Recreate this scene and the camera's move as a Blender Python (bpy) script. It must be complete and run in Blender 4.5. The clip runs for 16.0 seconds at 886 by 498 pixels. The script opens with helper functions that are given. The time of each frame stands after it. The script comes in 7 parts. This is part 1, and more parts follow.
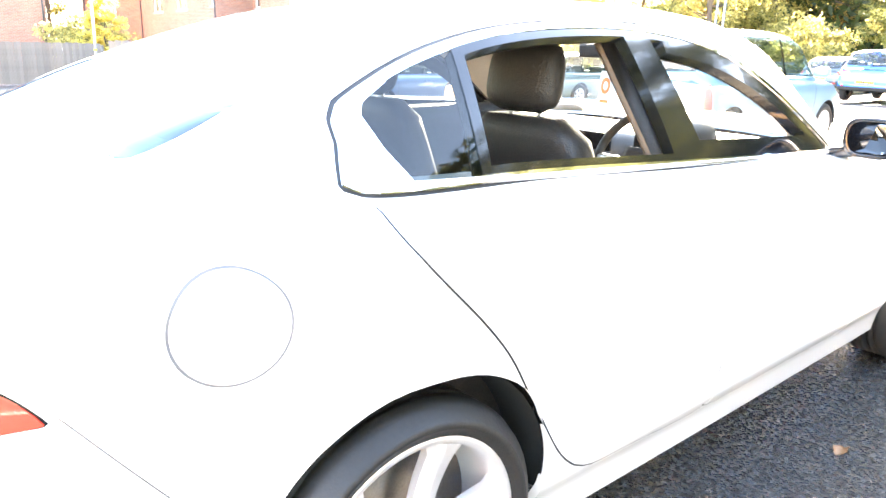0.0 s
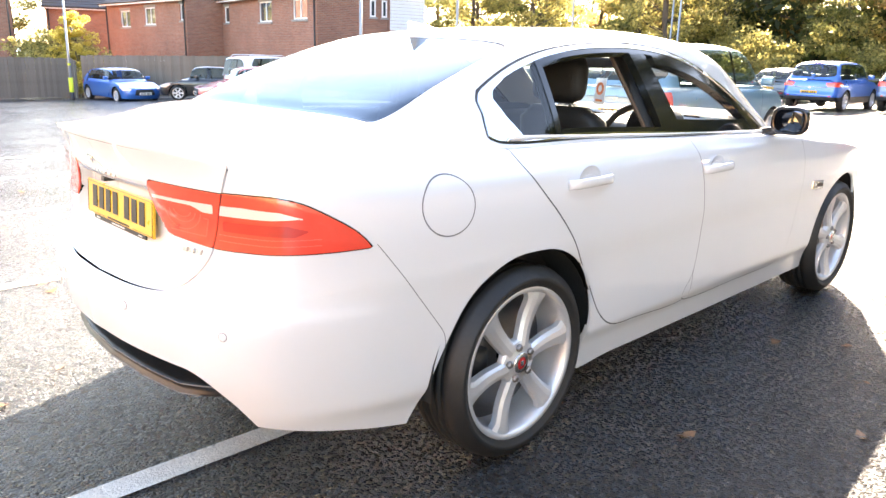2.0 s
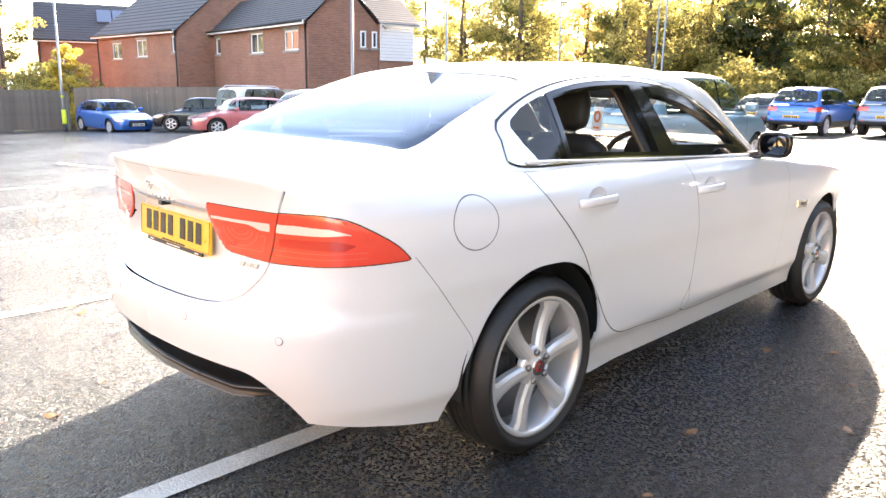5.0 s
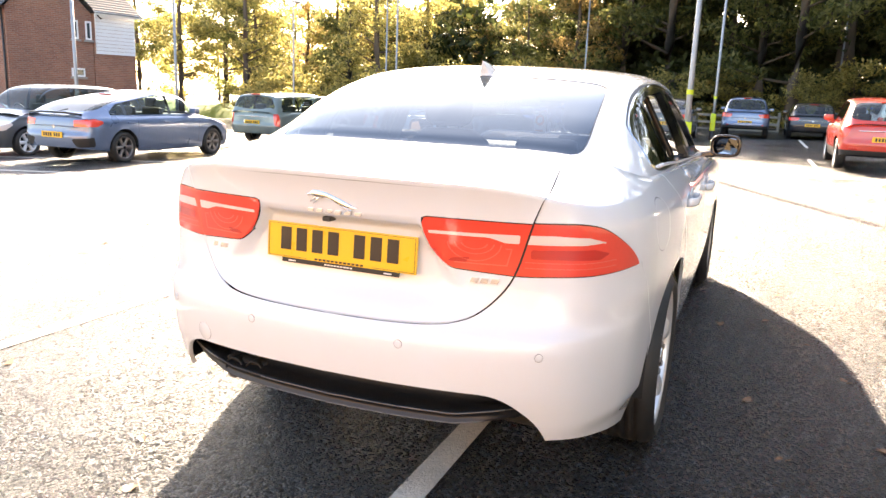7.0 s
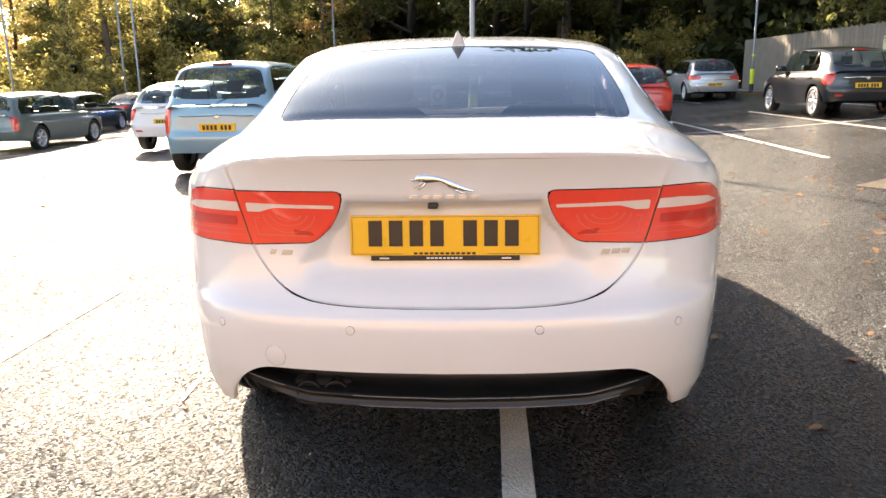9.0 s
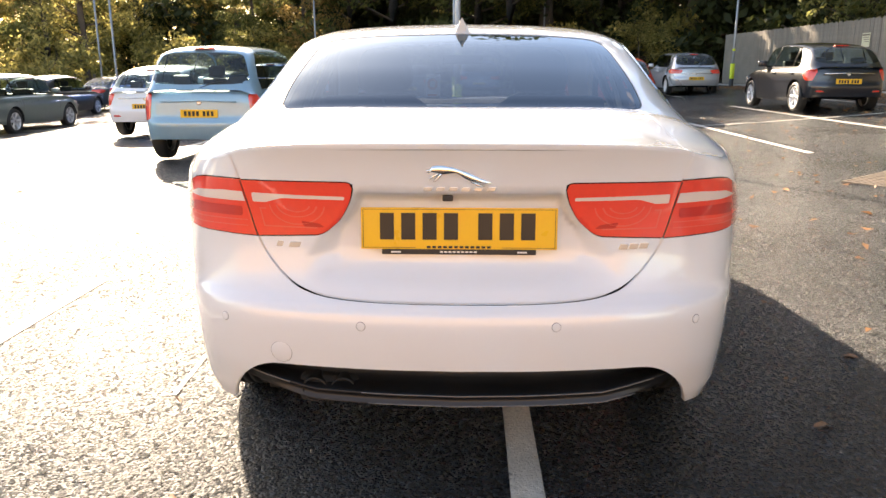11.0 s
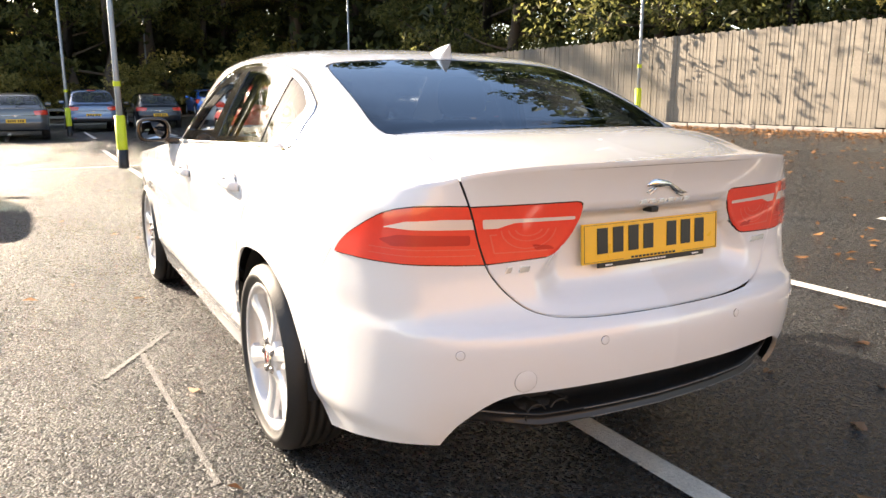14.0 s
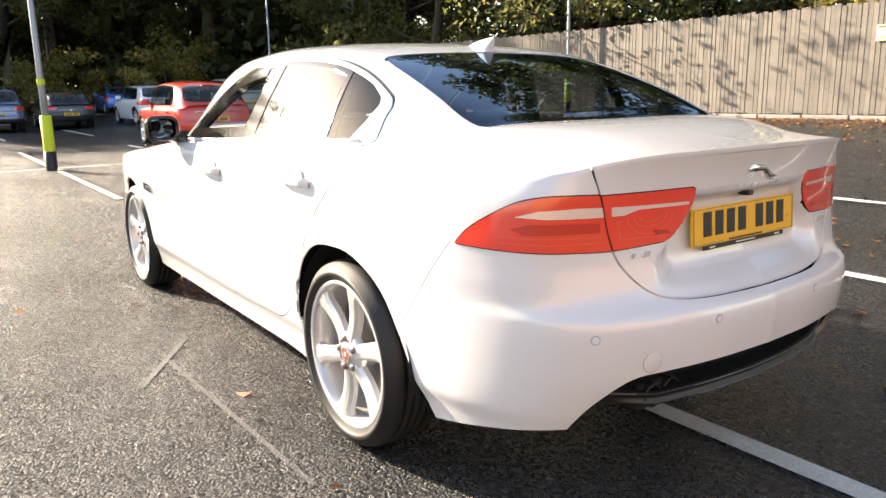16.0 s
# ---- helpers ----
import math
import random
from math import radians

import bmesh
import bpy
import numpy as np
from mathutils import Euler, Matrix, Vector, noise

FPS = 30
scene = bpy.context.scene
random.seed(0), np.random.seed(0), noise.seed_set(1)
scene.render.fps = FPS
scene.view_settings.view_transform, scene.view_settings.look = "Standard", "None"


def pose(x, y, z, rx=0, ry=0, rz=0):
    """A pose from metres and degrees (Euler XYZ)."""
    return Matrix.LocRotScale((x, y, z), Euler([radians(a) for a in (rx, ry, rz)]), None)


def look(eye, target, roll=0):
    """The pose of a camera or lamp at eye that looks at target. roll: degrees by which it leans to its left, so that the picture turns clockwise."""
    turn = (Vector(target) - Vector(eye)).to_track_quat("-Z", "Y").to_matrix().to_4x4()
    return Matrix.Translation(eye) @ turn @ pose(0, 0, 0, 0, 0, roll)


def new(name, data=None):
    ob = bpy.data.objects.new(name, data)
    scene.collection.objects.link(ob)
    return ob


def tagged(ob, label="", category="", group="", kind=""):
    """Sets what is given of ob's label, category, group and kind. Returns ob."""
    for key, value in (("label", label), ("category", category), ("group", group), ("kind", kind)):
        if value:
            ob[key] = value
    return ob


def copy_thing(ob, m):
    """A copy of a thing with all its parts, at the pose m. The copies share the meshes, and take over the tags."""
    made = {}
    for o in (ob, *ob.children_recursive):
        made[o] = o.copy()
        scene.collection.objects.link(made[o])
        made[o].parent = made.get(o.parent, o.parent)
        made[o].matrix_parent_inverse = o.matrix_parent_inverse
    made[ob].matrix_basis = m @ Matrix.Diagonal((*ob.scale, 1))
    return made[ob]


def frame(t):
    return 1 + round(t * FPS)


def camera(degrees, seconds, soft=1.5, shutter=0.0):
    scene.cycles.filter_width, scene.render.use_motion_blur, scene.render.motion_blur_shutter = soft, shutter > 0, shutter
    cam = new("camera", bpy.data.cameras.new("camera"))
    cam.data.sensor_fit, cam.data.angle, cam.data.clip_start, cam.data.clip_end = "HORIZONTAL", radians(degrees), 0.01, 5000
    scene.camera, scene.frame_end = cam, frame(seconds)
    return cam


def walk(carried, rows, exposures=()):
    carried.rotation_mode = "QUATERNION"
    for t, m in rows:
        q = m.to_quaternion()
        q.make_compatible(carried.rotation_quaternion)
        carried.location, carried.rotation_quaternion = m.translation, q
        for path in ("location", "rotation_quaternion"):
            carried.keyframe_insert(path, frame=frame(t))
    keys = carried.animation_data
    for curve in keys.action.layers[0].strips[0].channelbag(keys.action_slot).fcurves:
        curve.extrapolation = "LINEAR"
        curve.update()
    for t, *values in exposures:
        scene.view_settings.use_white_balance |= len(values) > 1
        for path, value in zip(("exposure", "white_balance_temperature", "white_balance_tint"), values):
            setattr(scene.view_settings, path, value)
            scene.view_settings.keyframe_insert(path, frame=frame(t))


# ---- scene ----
cam = camera(62.0, 16.0)
PATH = [
    (0, (1.829, 0.214, 1.320), (0.386, 1.486, 0.776), 1.7),
    (0.2, (1.883, 0.108, 1.302), (0.444, 1.395, 0.778), 1.5),
    (0.5, (1.952, -0.048, 1.301), (0.562, 1.295, 0.788), 0.8),
    (1, (2.084, -0.344, 1.299), (0.713, 1.005, 0.752), 1.1),
    (1.5, (2.263, -0.588, 1.317), (0.881, 0.757, 0.786), 0.5),
    (2, (2.321, -0.783, 1.316), (0.938, 0.569, 0.807), 1.5),
    (2.5, (2.376, -0.917, 1.323), (1.03, 0.472, 0.813), 1.5),
    (3, (2.452, -0.949, 1.327), (1.076, 0.416, 0.833), 1.4),
    (3.5, (2.478, -0.955, 1.33), (1.101, 0.408, 0.834), 1.5),
    (4, (2.49, -0.963, 1.335), (1.115, 0.406, 0.85), 1.1),
    (4.5, (2.485, -0.971, 1.343), (1.103, 0.405, 0.902), 1.1),
    (4.7, (2.477, -0.985, 1.34), (1.085, 0.382, 0.901), 0.9),
    (6.8, (1.267, -1.798, 1.301), (0.442, -0.023, 0.89), 2.4),
    (7, (1.13, -1.837, 1.303), (0.38, -0.03, 0.888), 2.2),
    (7.5, (0.801, -1.876, 1.278), (0.249, 0.004, 0.873), 0.6),
    (8, (0.503, -1.934, 1.272), (0.152, -0.002, 0.895), 0.2),
    (8.5, (0.27, -1.989, 1.275), (0.043, -0.043, 0.872), 0.1),
    (9, (0.112, -1.902, 1.25), (-0.004, 0.043, 0.801), -1.0),
    (9.2, (0.073, -1.877, 1.253), (-0.028, 0.067, 0.791), -0.6),
    (11.5, (-0.028, -1.842, 1.238), (-0.048, 0.101, 0.762), 0.3),
    (12, (-0.276, -1.868, 1.217), (-0.097, 0.08, 0.802), 1.4),
    (12.5, (-0.639, -1.861, 1.233), (-0.29, 0.068, 0.836), -0.8),
    (13, (-0.977, -1.682, 1.238), (-0.425, 0.203, 0.862), -2.4),
    (13.5, (-1.287, -1.587, 1.236), (-0.479, 0.204, 0.865), -0.4),
    (14, (-1.537, -1.468, 1.226), (-0.59, 0.248, 0.825), -0.1),
    (14.5, (-1.676, -1.311, 1.227), (-0.656, 0.35, 0.78), -0.5),
    (15, (-1.839, -1.25, 1.222), (-0.729, 0.353, 0.78), 0.0),
    (15.5, (-1.967, -1.226, 1.219), (-0.819, 0.351, 0.778), -1.0),
    (16, (-2.016, -1.194, 1.229), (-0.885, 0.4, 0.809), -1.0),
]
walk(cam, [(t, look(eye, target, roll)) for t, eye, target, roll in PATH],
     [(0, 5.4, 8300, 14), (0.5, 4.75, 8300, 14), (1.5, 3.84, 8400, 16), (3.5, 3.52, 8400, 17), (7, 3.16, 8900, 18), (9, 2.54, 8900, 16), (12.5, 2.44, 8800, 16), (16, 2.14, 8300, 14)])

# ---- sky and sun: low autumn sun ahead of the parked saloon, a little to its near side ----
SUN_DIR = Vector((-0.40, 0.84, 0.43)).normalized()
world = bpy.data.worlds.new("world")
scene.world = world
world.use_nodes = True
wn = world.node_tree.nodes
sky = wn.new("ShaderNodeTexSky")
sky.sky_type, sky.sun_disc = "NISHITA", False
sky.sun_elevation = math.asin(SUN_DIR.z)
sky.sun_rotation = math.atan2(SUN_DIR.x, SUN_DIR.y)
sky.air_density, sky.dust_density, sky.ozone_density = 1.0, 0.8, 2.2
wn["Background"].inputs["Strength"].default_value = 0.115
world.node_tree.links.new(sky.outputs["Color"], wn["Background"].inputs["Color"])
sun = new("sun", bpy.data.lights.new("sun", "SUN"))
sun.data.energy, sun.data.angle, sun.data.color = 4.1, radians(0.55), (1.0, 0.955, 0.89)
sun.matrix_world = look(SUN_DIR * 60, (0, 0, 0))


# ---- materials ----
def mat(name, color, rough=0.5, metal=0.0, coat=0.0, var=0.0, scale=6.0, bump=0.0, bump_scale=60.0, spec=0.5, fleck=0.0):
    """A surface with two scales of colour variation, roughness variation and fine relief."""
    m = bpy.data.materials.new(name)
    m.use_nodes = True
    nt = m.node_tree
    b = nt.nodes["Principled BSDF"]
    b.inputs["Base Color"].default_value = (*color, 1)
    b.inputs["Roughness"].default_value = rough
    b.inputs["Metallic"].default_value = metal
    b.inputs["Coat Weight"].default_value = coat
    b.inputs["Coat Roughness"].default_value = 0.04
    b.inputs["Specular IOR Level"].default_value = spec
    if var or bump:
        co = nt.nodes.new("ShaderNodeTexCoord")
    if var:
        info = nt.nodes.new("ShaderNodeObjectInfo")
        n1 = nt.nodes.new("ShaderNodeTexNoise")
        n1.inputs["Scale"].default_value, n1.inputs["Detail"].default_value = scale, 8
        n2 = nt.nodes.new("ShaderNodeTexNoise")
        n2.inputs["Scale"].default_value, n2.inputs["Detail"].default_value = scale * 14, 3
        for n in (n1, n2):
            nt.links.new(co.outputs["Object"], n.inputs["Vector"])
        add = nt.nodes.new("ShaderNodeMath")
        add.operation = "ADD"
        nt.links.new(n1.outputs["Fac"], add.inputs[0])
        nt.links.new(n2.outputs["Fac"], add.inputs[1])
        add2 = nt.nodes.new("ShaderNodeMath")
        add2.operation = "MULTIPLY_ADD"
        nt.links.new(info.outputs["Random"], add2.inputs[0])
        add2.inputs[1].default_value = 0.35
        nt.links.new(add.outputs[0], add2.inputs[2])
        r = nt.nodes.new("ShaderNodeMapRange")
        r.inputs["From Min"].default_value, r.inputs["From Max"].default_value = 0.7, 1.55
        r.inputs["To Min"].default_value, r.inputs["To Max"].default_value = 1 - var, 1 + var
        nt.links.new(add2.outputs[0], r.inputs["Value"])
        mul = nt.nodes.new("ShaderNodeMix")
        mul.data_type, mul.blend_type = "RGBA", "MULTIPLY"
        mul.inputs["Factor"].default_value = 1
        mul.inputs["A"].default_value = (*color, 1)
        nt.links.new(r.outputs["Result"], mul.inputs["B"])
        nt.links.new(mul.outputs["Result"], b.inputs["Base Color"])
        rr = nt.nodes.new("ShaderNodeMapRange")
        rr.inputs["To Min"].default_value, rr.inputs["To Max"].default_value = max(rough - 0.12, 0.02), min(rough + 0.12, 1)
        nt.links.new(n1.outputs["Fac"], rr.inputs["Value"])
        nt.links.new(rr.outputs["Result"], b.inputs["Roughness"])
    if bump:
        nb = nt.nodes.new("ShaderNodeTexNoise")
        nb.inputs["Scale"].default_value, nb.inputs["Detail"].default_value = bump_scale, 4
        nt.links.new(co.outputs["Object"], nb.inputs["Vector"])
        bp = nt.nodes.new("ShaderNodeBump")
        bp.inputs["Strength"].default_value, bp.inputs["Distance"].default_value = bump, 0.01
        nt.links.new(nb.outputs["Fac"], bp.inputs["Height"])
        nt.links.new(bp.outputs["Normal"], b.inputs["Normal"])
    return m


def glass_mat(name, tint, through_share, rough=0.0, ior=1.75, gloss_tint=(1, 1, 1)):
    """A window pane: part of the light passes straight through its tint, and it mirrors by Fresnel."""
    m = bpy.data.materials.new(name)
    m.use_nodes = True
    nt = m.node_tree
    nt.nodes.remove(nt.nodes["Principled BSDF"])
    tr = nt.nodes.new("ShaderNodeBsdfTransparent")
    tr.inputs["Color"].default_value = (*[c * through_share for c in tint], 1)
    gl = nt.nodes.new("ShaderNodeBsdfGlossy")
    gl.inputs["Roughness"].default_value = rough
    gl.inputs["Color"].default_value = (*gloss_tint, 1)
    # Schlick's gloss, the same from both sides of the pane
    lw = nt.nodes.new("ShaderNodeLayerWeight")
    lw.inputs["Blend"].default_value = 0.5
    pw = nt.nodes.new("ShaderNodeMath")
    pw.operation = "POWER"
    pw.inputs[1].default_value = 5.0
    nt.links.new(lw.outputs["Facing"], pw.inputs[0])
    fr = nt.nodes.new("ShaderNodeMath")
    fr.operation = "MULTIPLY_ADD"
    f0 = ((ior - 1) / (ior + 1)) ** 2
    fr.inputs[1].default_value, fr.inputs[2].default_value = 1 - f0, f0
    nt.links.new(pw.outputs[0], fr.inputs[0])
    mx = nt.nodes.new("ShaderNodeMixShader")
    nt.links.new(fr.outputs[0], mx.inputs[0])
    nt.links.new(tr.outputs[0], mx.inputs[1])
    nt.links.new(gl.outputs[0], mx.inputs[2])
    nt.links.new(mx.outputs[0], nt.nodes["Material Output"].inputs[0])
    return m


def asphalt_mat():
    m = bpy.data.materials.new("asphalt")
    m.use_nodes = True
    nt = m.node_tree
    b = nt.nodes["Principled BSDF"]
    co = nt.nodes.new("ShaderNodeTexCoord")
    big = nt.nodes.new("ShaderNodeTexNoise")
    big.inputs["Scale"].default_value, big.inputs["Detail"].default_value, big.inputs["Roughness"].default_value = 0.5, 9, 0.62
    agg = nt.nodes.new("ShaderNodeTexVoronoi")
    agg.inputs["Scale"].default_value = 92
    agg2 = nt.nodes.new("ShaderNodeTexNoise")
    agg2.inputs["Scale"].default_value, agg2.inputs["Detail"].default_value = 130, 3
    for n in (big, agg, agg2):
        nt.links.new(co.outputs["Object"], n.inputs["Vector"])
    ramp = nt.nodes.new("ShaderNodeValToRGB")
    ramp.color_ramp.elements[0].position, ramp.color_ramp.elements[0].color = 0.3, (0.0085, 0.0095, 0.0105, 1)
    ramp.color_ramp.elements[1].position, ramp.color_ramp.elements[1].color = 0.75, (0.023, 0.026, 0.028, 1)
    nt.links.new(big.outputs["Fac"], ramp.inputs["Fac"])
    stone = nt.nodes.new("ShaderNodeMapRange")
    stone.inputs["To Min"].default_value, stone.inputs["To Max"].default_value = 0.45, 3.6
    sep = nt.nodes.new("ShaderNodeSeparateColor")
    nt.links.new(agg.outputs["Color"], sep.inputs[0])
    pale = nt.nodes.new("ShaderNodeMath")  # a few pale stones among dark ones
    pale.operation = "POWER"
    nt.links.new(sep.outputs[0], pale.inputs[0])
    pale.inputs[1].default_value = 4.0
    nt.links.new(pale.outputs[0], stone.inputs["Value"])
    mul = nt.nodes.new("ShaderNodeMix")
    mul.data_type, mul.blend_type = "RGBA", "MULTIPLY"
    mul.inputs["Factor"].default_value = 1
    nt.links.new(ramp.outputs["Color"], mul.inputs["A"])
    nt.links.new(stone.outputs["Result"], mul.inputs["B"])
    nt.links.new(mul.outputs["Result"], b.inputs["Base Color"])
    rough = nt.nodes.new("ShaderNodeMapRange")
    rough.inputs["From Min"].default_value, rough.inputs["From Max"].default_value = 0.35, 0.7
    rough.inputs["To Min"].default_value, rough.inputs["To Max"].default_value = 0.08, 0.20
    nt.links.new(big.outputs["Fac"], rough.inputs["Value"])
    spark = nt.nodes.new("ShaderNodeMath")  # some stones are polished, some dull
    spark.operation = "MULTIPLY_ADD"
    nt.links.new(sep.outputs[1], spark.inputs[0])
    spark.inputs[1].default_value = 0.28
    nt.links.new(rough.outputs["Result"], spark.inputs[2])
    nt.links.new(spark.outputs[0], b.inputs["Roughness"])
    hmix = nt.nodes.new("ShaderNodeMath")
    hmix.operation = "MULTIPLY_ADD"
    nt.links.new(agg.outputs["Distance"], hmix.inputs[0])
    hmix.inputs[1].default_value = -1.0
    nt.links.new(agg2.outputs["Fac"], hmix.inputs[2])
    bp = nt.nodes.new("ShaderNodeBump")
    bp.inputs["Strength"].default_value, bp.inputs["Distance"].default_value = 1.0, 0.0105
    nt.links.new(hmix.outputs[0], bp.inputs["Height"])
    nt.links.new(bp.outputs["Normal"], b.inputs["Normal"])
    b.inputs["Specular IOR Level"].default_value = 0.37
    return m


def brick_mat():
    m = bpy.data.materials.new("red_brickwork")
    m.use_nodes = True
    nt = m.node_tree
    b = nt.nodes["Principled BSDF"]
    co = nt.nodes.new("ShaderNodeTexCoord")
    mp = nt.nodes.new("ShaderNodeVectorMath")
    mp.operation = "DOT_PRODUCT"
    mp.inputs[1].default_value = (1, 1, 0)
    nt.links.new(co.outputs["Object"], mp.inputs[0])
    sp = nt.nodes.new("ShaderNodeSeparateXYZ")
    nt.links.new(co.outputs["Object"], sp.inputs[0])
    cb = nt.nodes.new("ShaderNodeCombineXYZ")
    nt.links.new(mp.outputs["Value"], cb.inputs[0])
    nt.links.new(sp.outputs[2], cb.inputs[1])
    br = nt.nodes.new("ShaderNodeTexBrick")
    br.inputs["Scale"].default_value = 1
    br.inputs["Brick Width"].default_value, br.inputs["Row Height"].default_value, br.inputs["Mortar Size"].default_value = 0.225, 0.075, 0.008
    br.inputs["Color1"].default_value = (0.34, 0.135, 0.085, 1)
    br.inputs["Color2"].default_value = (0.24, 0.092, 0.060, 1)
    br.inputs["Mortar"].default_value = (0.30, 0.24, 0.19, 1)
    nt.links.new(cb.outputs[0], br.inputs["Vector"])
    n = nt.nodes.new("ShaderNodeTexNoise")
    n.inputs["Scale"].default_value, n.inputs["Detail"].default_value = 0.8, 6
    nt.links.new(co.outputs["Object"], n.inputs["Vector"])
    r = nt.nodes.new("ShaderNodeMapRange")
    r.inputs["To Min"].default_value, r.inputs["To Max"].default_value = 0.7, 1.3
    nt.links.new(n.outputs["Fac"], r.inputs["Value"])
    mul = nt.nodes.new("ShaderNodeMix")
    mul.data_type, mul.blend_type = "RGBA", "MULTIPLY"
    mul.inputs["Factor"].default_value = 1
    nt.links.new(br.outputs["Color"], mul.inputs["A"])
    nt.links.new(r.outputs["Result"], mul.inputs["B"])
    nt.links.new(mul.outputs["Result"], b.inputs["Base Color"])
    b.inputs["Roughness"].default_value = 0.85
    bp = nt.nodes.new("ShaderNodeBump")
    bp.inputs["Strength"].default_value, bp.inputs["Distance"].default_value = 0.5, 0.01
    nt.links.new(br.outputs["Fac"], bp.inputs["Height"])
    bp.invert = True
    nt.links.new(bp.outputs["Normal"], b.inputs["Normal"])
    return m


def leaf_mat(name, c1, c2, glow=0.5):
    """Leaves that let light through from behind; each leaf has its own tone."""
    m = bpy.data.materials.new(name)
    m.use_nodes = True
    nt = m.node_tree
    b = nt.nodes["Principled BSDF"]
    g = nt.nodes.new("ShaderNodeNewGeometry")
    ramp = nt.nodes.new("ShaderNodeValToRGB")
    ramp.color_ramp.elements[0].color, ramp.color_ramp.elements[1].color = (*c1, 1), (*c2, 1)
    nt.links.new(g.outputs["Random Per Island"], ramp.inputs["Fac"])
    nt.links.new(ramp.outputs["Color"], b.inputs["Base Color"])
    b.inputs["Roughness"].default_value = 0.5
    t = nt.nodes.new("ShaderNodeBsdfTranslucent")
    nt.links.new(ramp.outputs["Color"], t.inputs["Color"])
    mx = nt.nodes.new("ShaderNodeMixShader")
    mx.inputs[0].default_value = glow
    nt.links.new(b.outputs[0], mx.inputs[1])
    nt.links.new(t.outputs[0], mx.inputs[2])
    nt.links.new(mx.outputs[0], nt.nodes["Material Output"].inputs[0])
    return m


M_ASPHALT = asphalt_mat()
M_LINE = mat("worn_road_paint", (0.56, 0.53, 0.47), 0.6, var=0.32, scale=5.0, bump=0.7, bump_scale=120)


def chip(m, dark, scale, share):
    """Lets the ground show through where the paint has flaked."""
    nt = m.node_tree
    b = nt.nodes["Principled BSDF"]
    old = b.inputs["Base Color"].links[0].from_socket
    co = nt.nodes.new("ShaderNodeTexCoord")
    n = nt.nodes.new("ShaderNodeTexNoise")
    n.inputs["Scale"].default_value, n.inputs["Detail"].default_value, n.inputs["Roughness"].default_value = scale, 10, 0.72
    nt.links.new(co.outputs["Object"], n.inputs["Vector"])
    r = nt.nodes.new("ShaderNodeMapRange")
    r.inputs["From Min"].default_value, r.inputs["From Max"].default_value = share, share - 0.05
    nt.links.new(n.outputs["Fac"], r.inputs["Value"])
    mx = nt.nodes.new("ShaderNodeMix")
    mx.data_type = "RGBA"
    nt.links.new(r.outputs["Result"], mx.inputs["Factor"])
    nt.links.new(old, mx.inputs["A"])
    mx.inputs["B"].default_value = (*dark, 1)
    nt.links.new(mx.outputs["Result"], b.inputs["Base Color"])


chip(M_LINE, (0.05, 0.05, 0.048), 7.0, 0.40)
M_GHOST = mat("faint_old_paint", (0.045, 0.045, 0.044), 0.5, var=0.5, scale=12.0, bump=0.8, bump_scale=110)
M_WHITE = mat("white_car_paint", (0.715, 0.72, 0.73), 0.26, coat=1.0)
M_WHITE.node_tree.nodes["Principled BSDF"].inputs["Coat Roughness"].default_value = 0.025
M_BLACK = mat("black_plastic", (0.014, 0.014, 0.015), 0.45, var=0.2, scale=9, bump=0.15, bump_scale=300)
M_GLOSSBLACK = mat("gloss_black_trim", (0.006, 0.006, 0.007), 0.10, coat=0.25)
M_SATIN = mat("satin_bright_trim", (0.80, 0.80, 0.81), 0.30, 0.5, coat=0.5)
M_VALANCE = mat("satin_black_valance", (0.007, 0.007, 0.008), 0.42, var=0.15, scale=9)
M_LIPGREY = mat("dark_grey_plastic", (0.16, 0.155, 0.15), 0.30, var=0.1, scale=9)
M_BADGE = mat("badge_metal", (0.74, 0.72, 0.68), 0.22, 0.6, coat=0.5)
M_MIRROR = mat("mirror_glass", (0.46, 0.48, 0.50), 0.03, 1.0)
M_DARK = mat("underbody", (0.008, 0.008, 0.008), 0.9, var=0.2, scale=5)
M_RUBBER = mat("tyre_rubber", (0.013, 0.013, 0.013), 0.55, var=0.25, scale=7, bump=0.08, bump_scale=140)
M_ALLOY = mat("silver_alloy", (0.66, 0.66, 0.67), 0.36, 0.55, coat=0.5, var=0.05, scale=8)
M_STEELDISC = mat("brake_disc", (0.22, 0.20, 0.19), 0.45, 0.9, var=0.2, scale=14)
M_CHROME = mat("chrome", (0.82, 0.82, 0.82), 0.07, 1.0)
M_REDLENS = mat("red_lamp_lens", (0.85, 0.060, 0.034), 0.10, coat=1.0, var=0.05, scale=5)
M_REDDEEP = mat("deep_red_lamp_reflector", (0.58, 0.026, 0.018), 0.14, coat=1.0)
M_REDRING = mat("pale_red_light_guide", (0.84, 0.11, 0.075), 0.2, coat=1.0)
M_CLEAR = mat("clear_lamp_lens", (0.80, 0.66, 0.60), 0.12, 0.2, coat=1.0, bump=0.12, bump_scale=220)
M_PLATE = mat("yellow_plate", (0.86, 0.47, 0.025), 0.3, coat=0.6, var=0.03, scale=10)
M_PLATEW = mat("white_plate", (0.80, 0.80, 0.76), 0.3, coat=0.6, var=0.03, scale=10)
M_INK = mat("plate_ink", (0.012, 0.012, 0.014), 0.35)
M_LEATHER = mat("black_seat_leather", (0.022, 0.020, 0.019), 0.5, var=0.15, scale=6, bump=0.25, bump_scale=190)
M_BEIGE = mat("pale_headlining", (0.52, 0.45, 0.37), 0.9, var=0.06, scale=5)
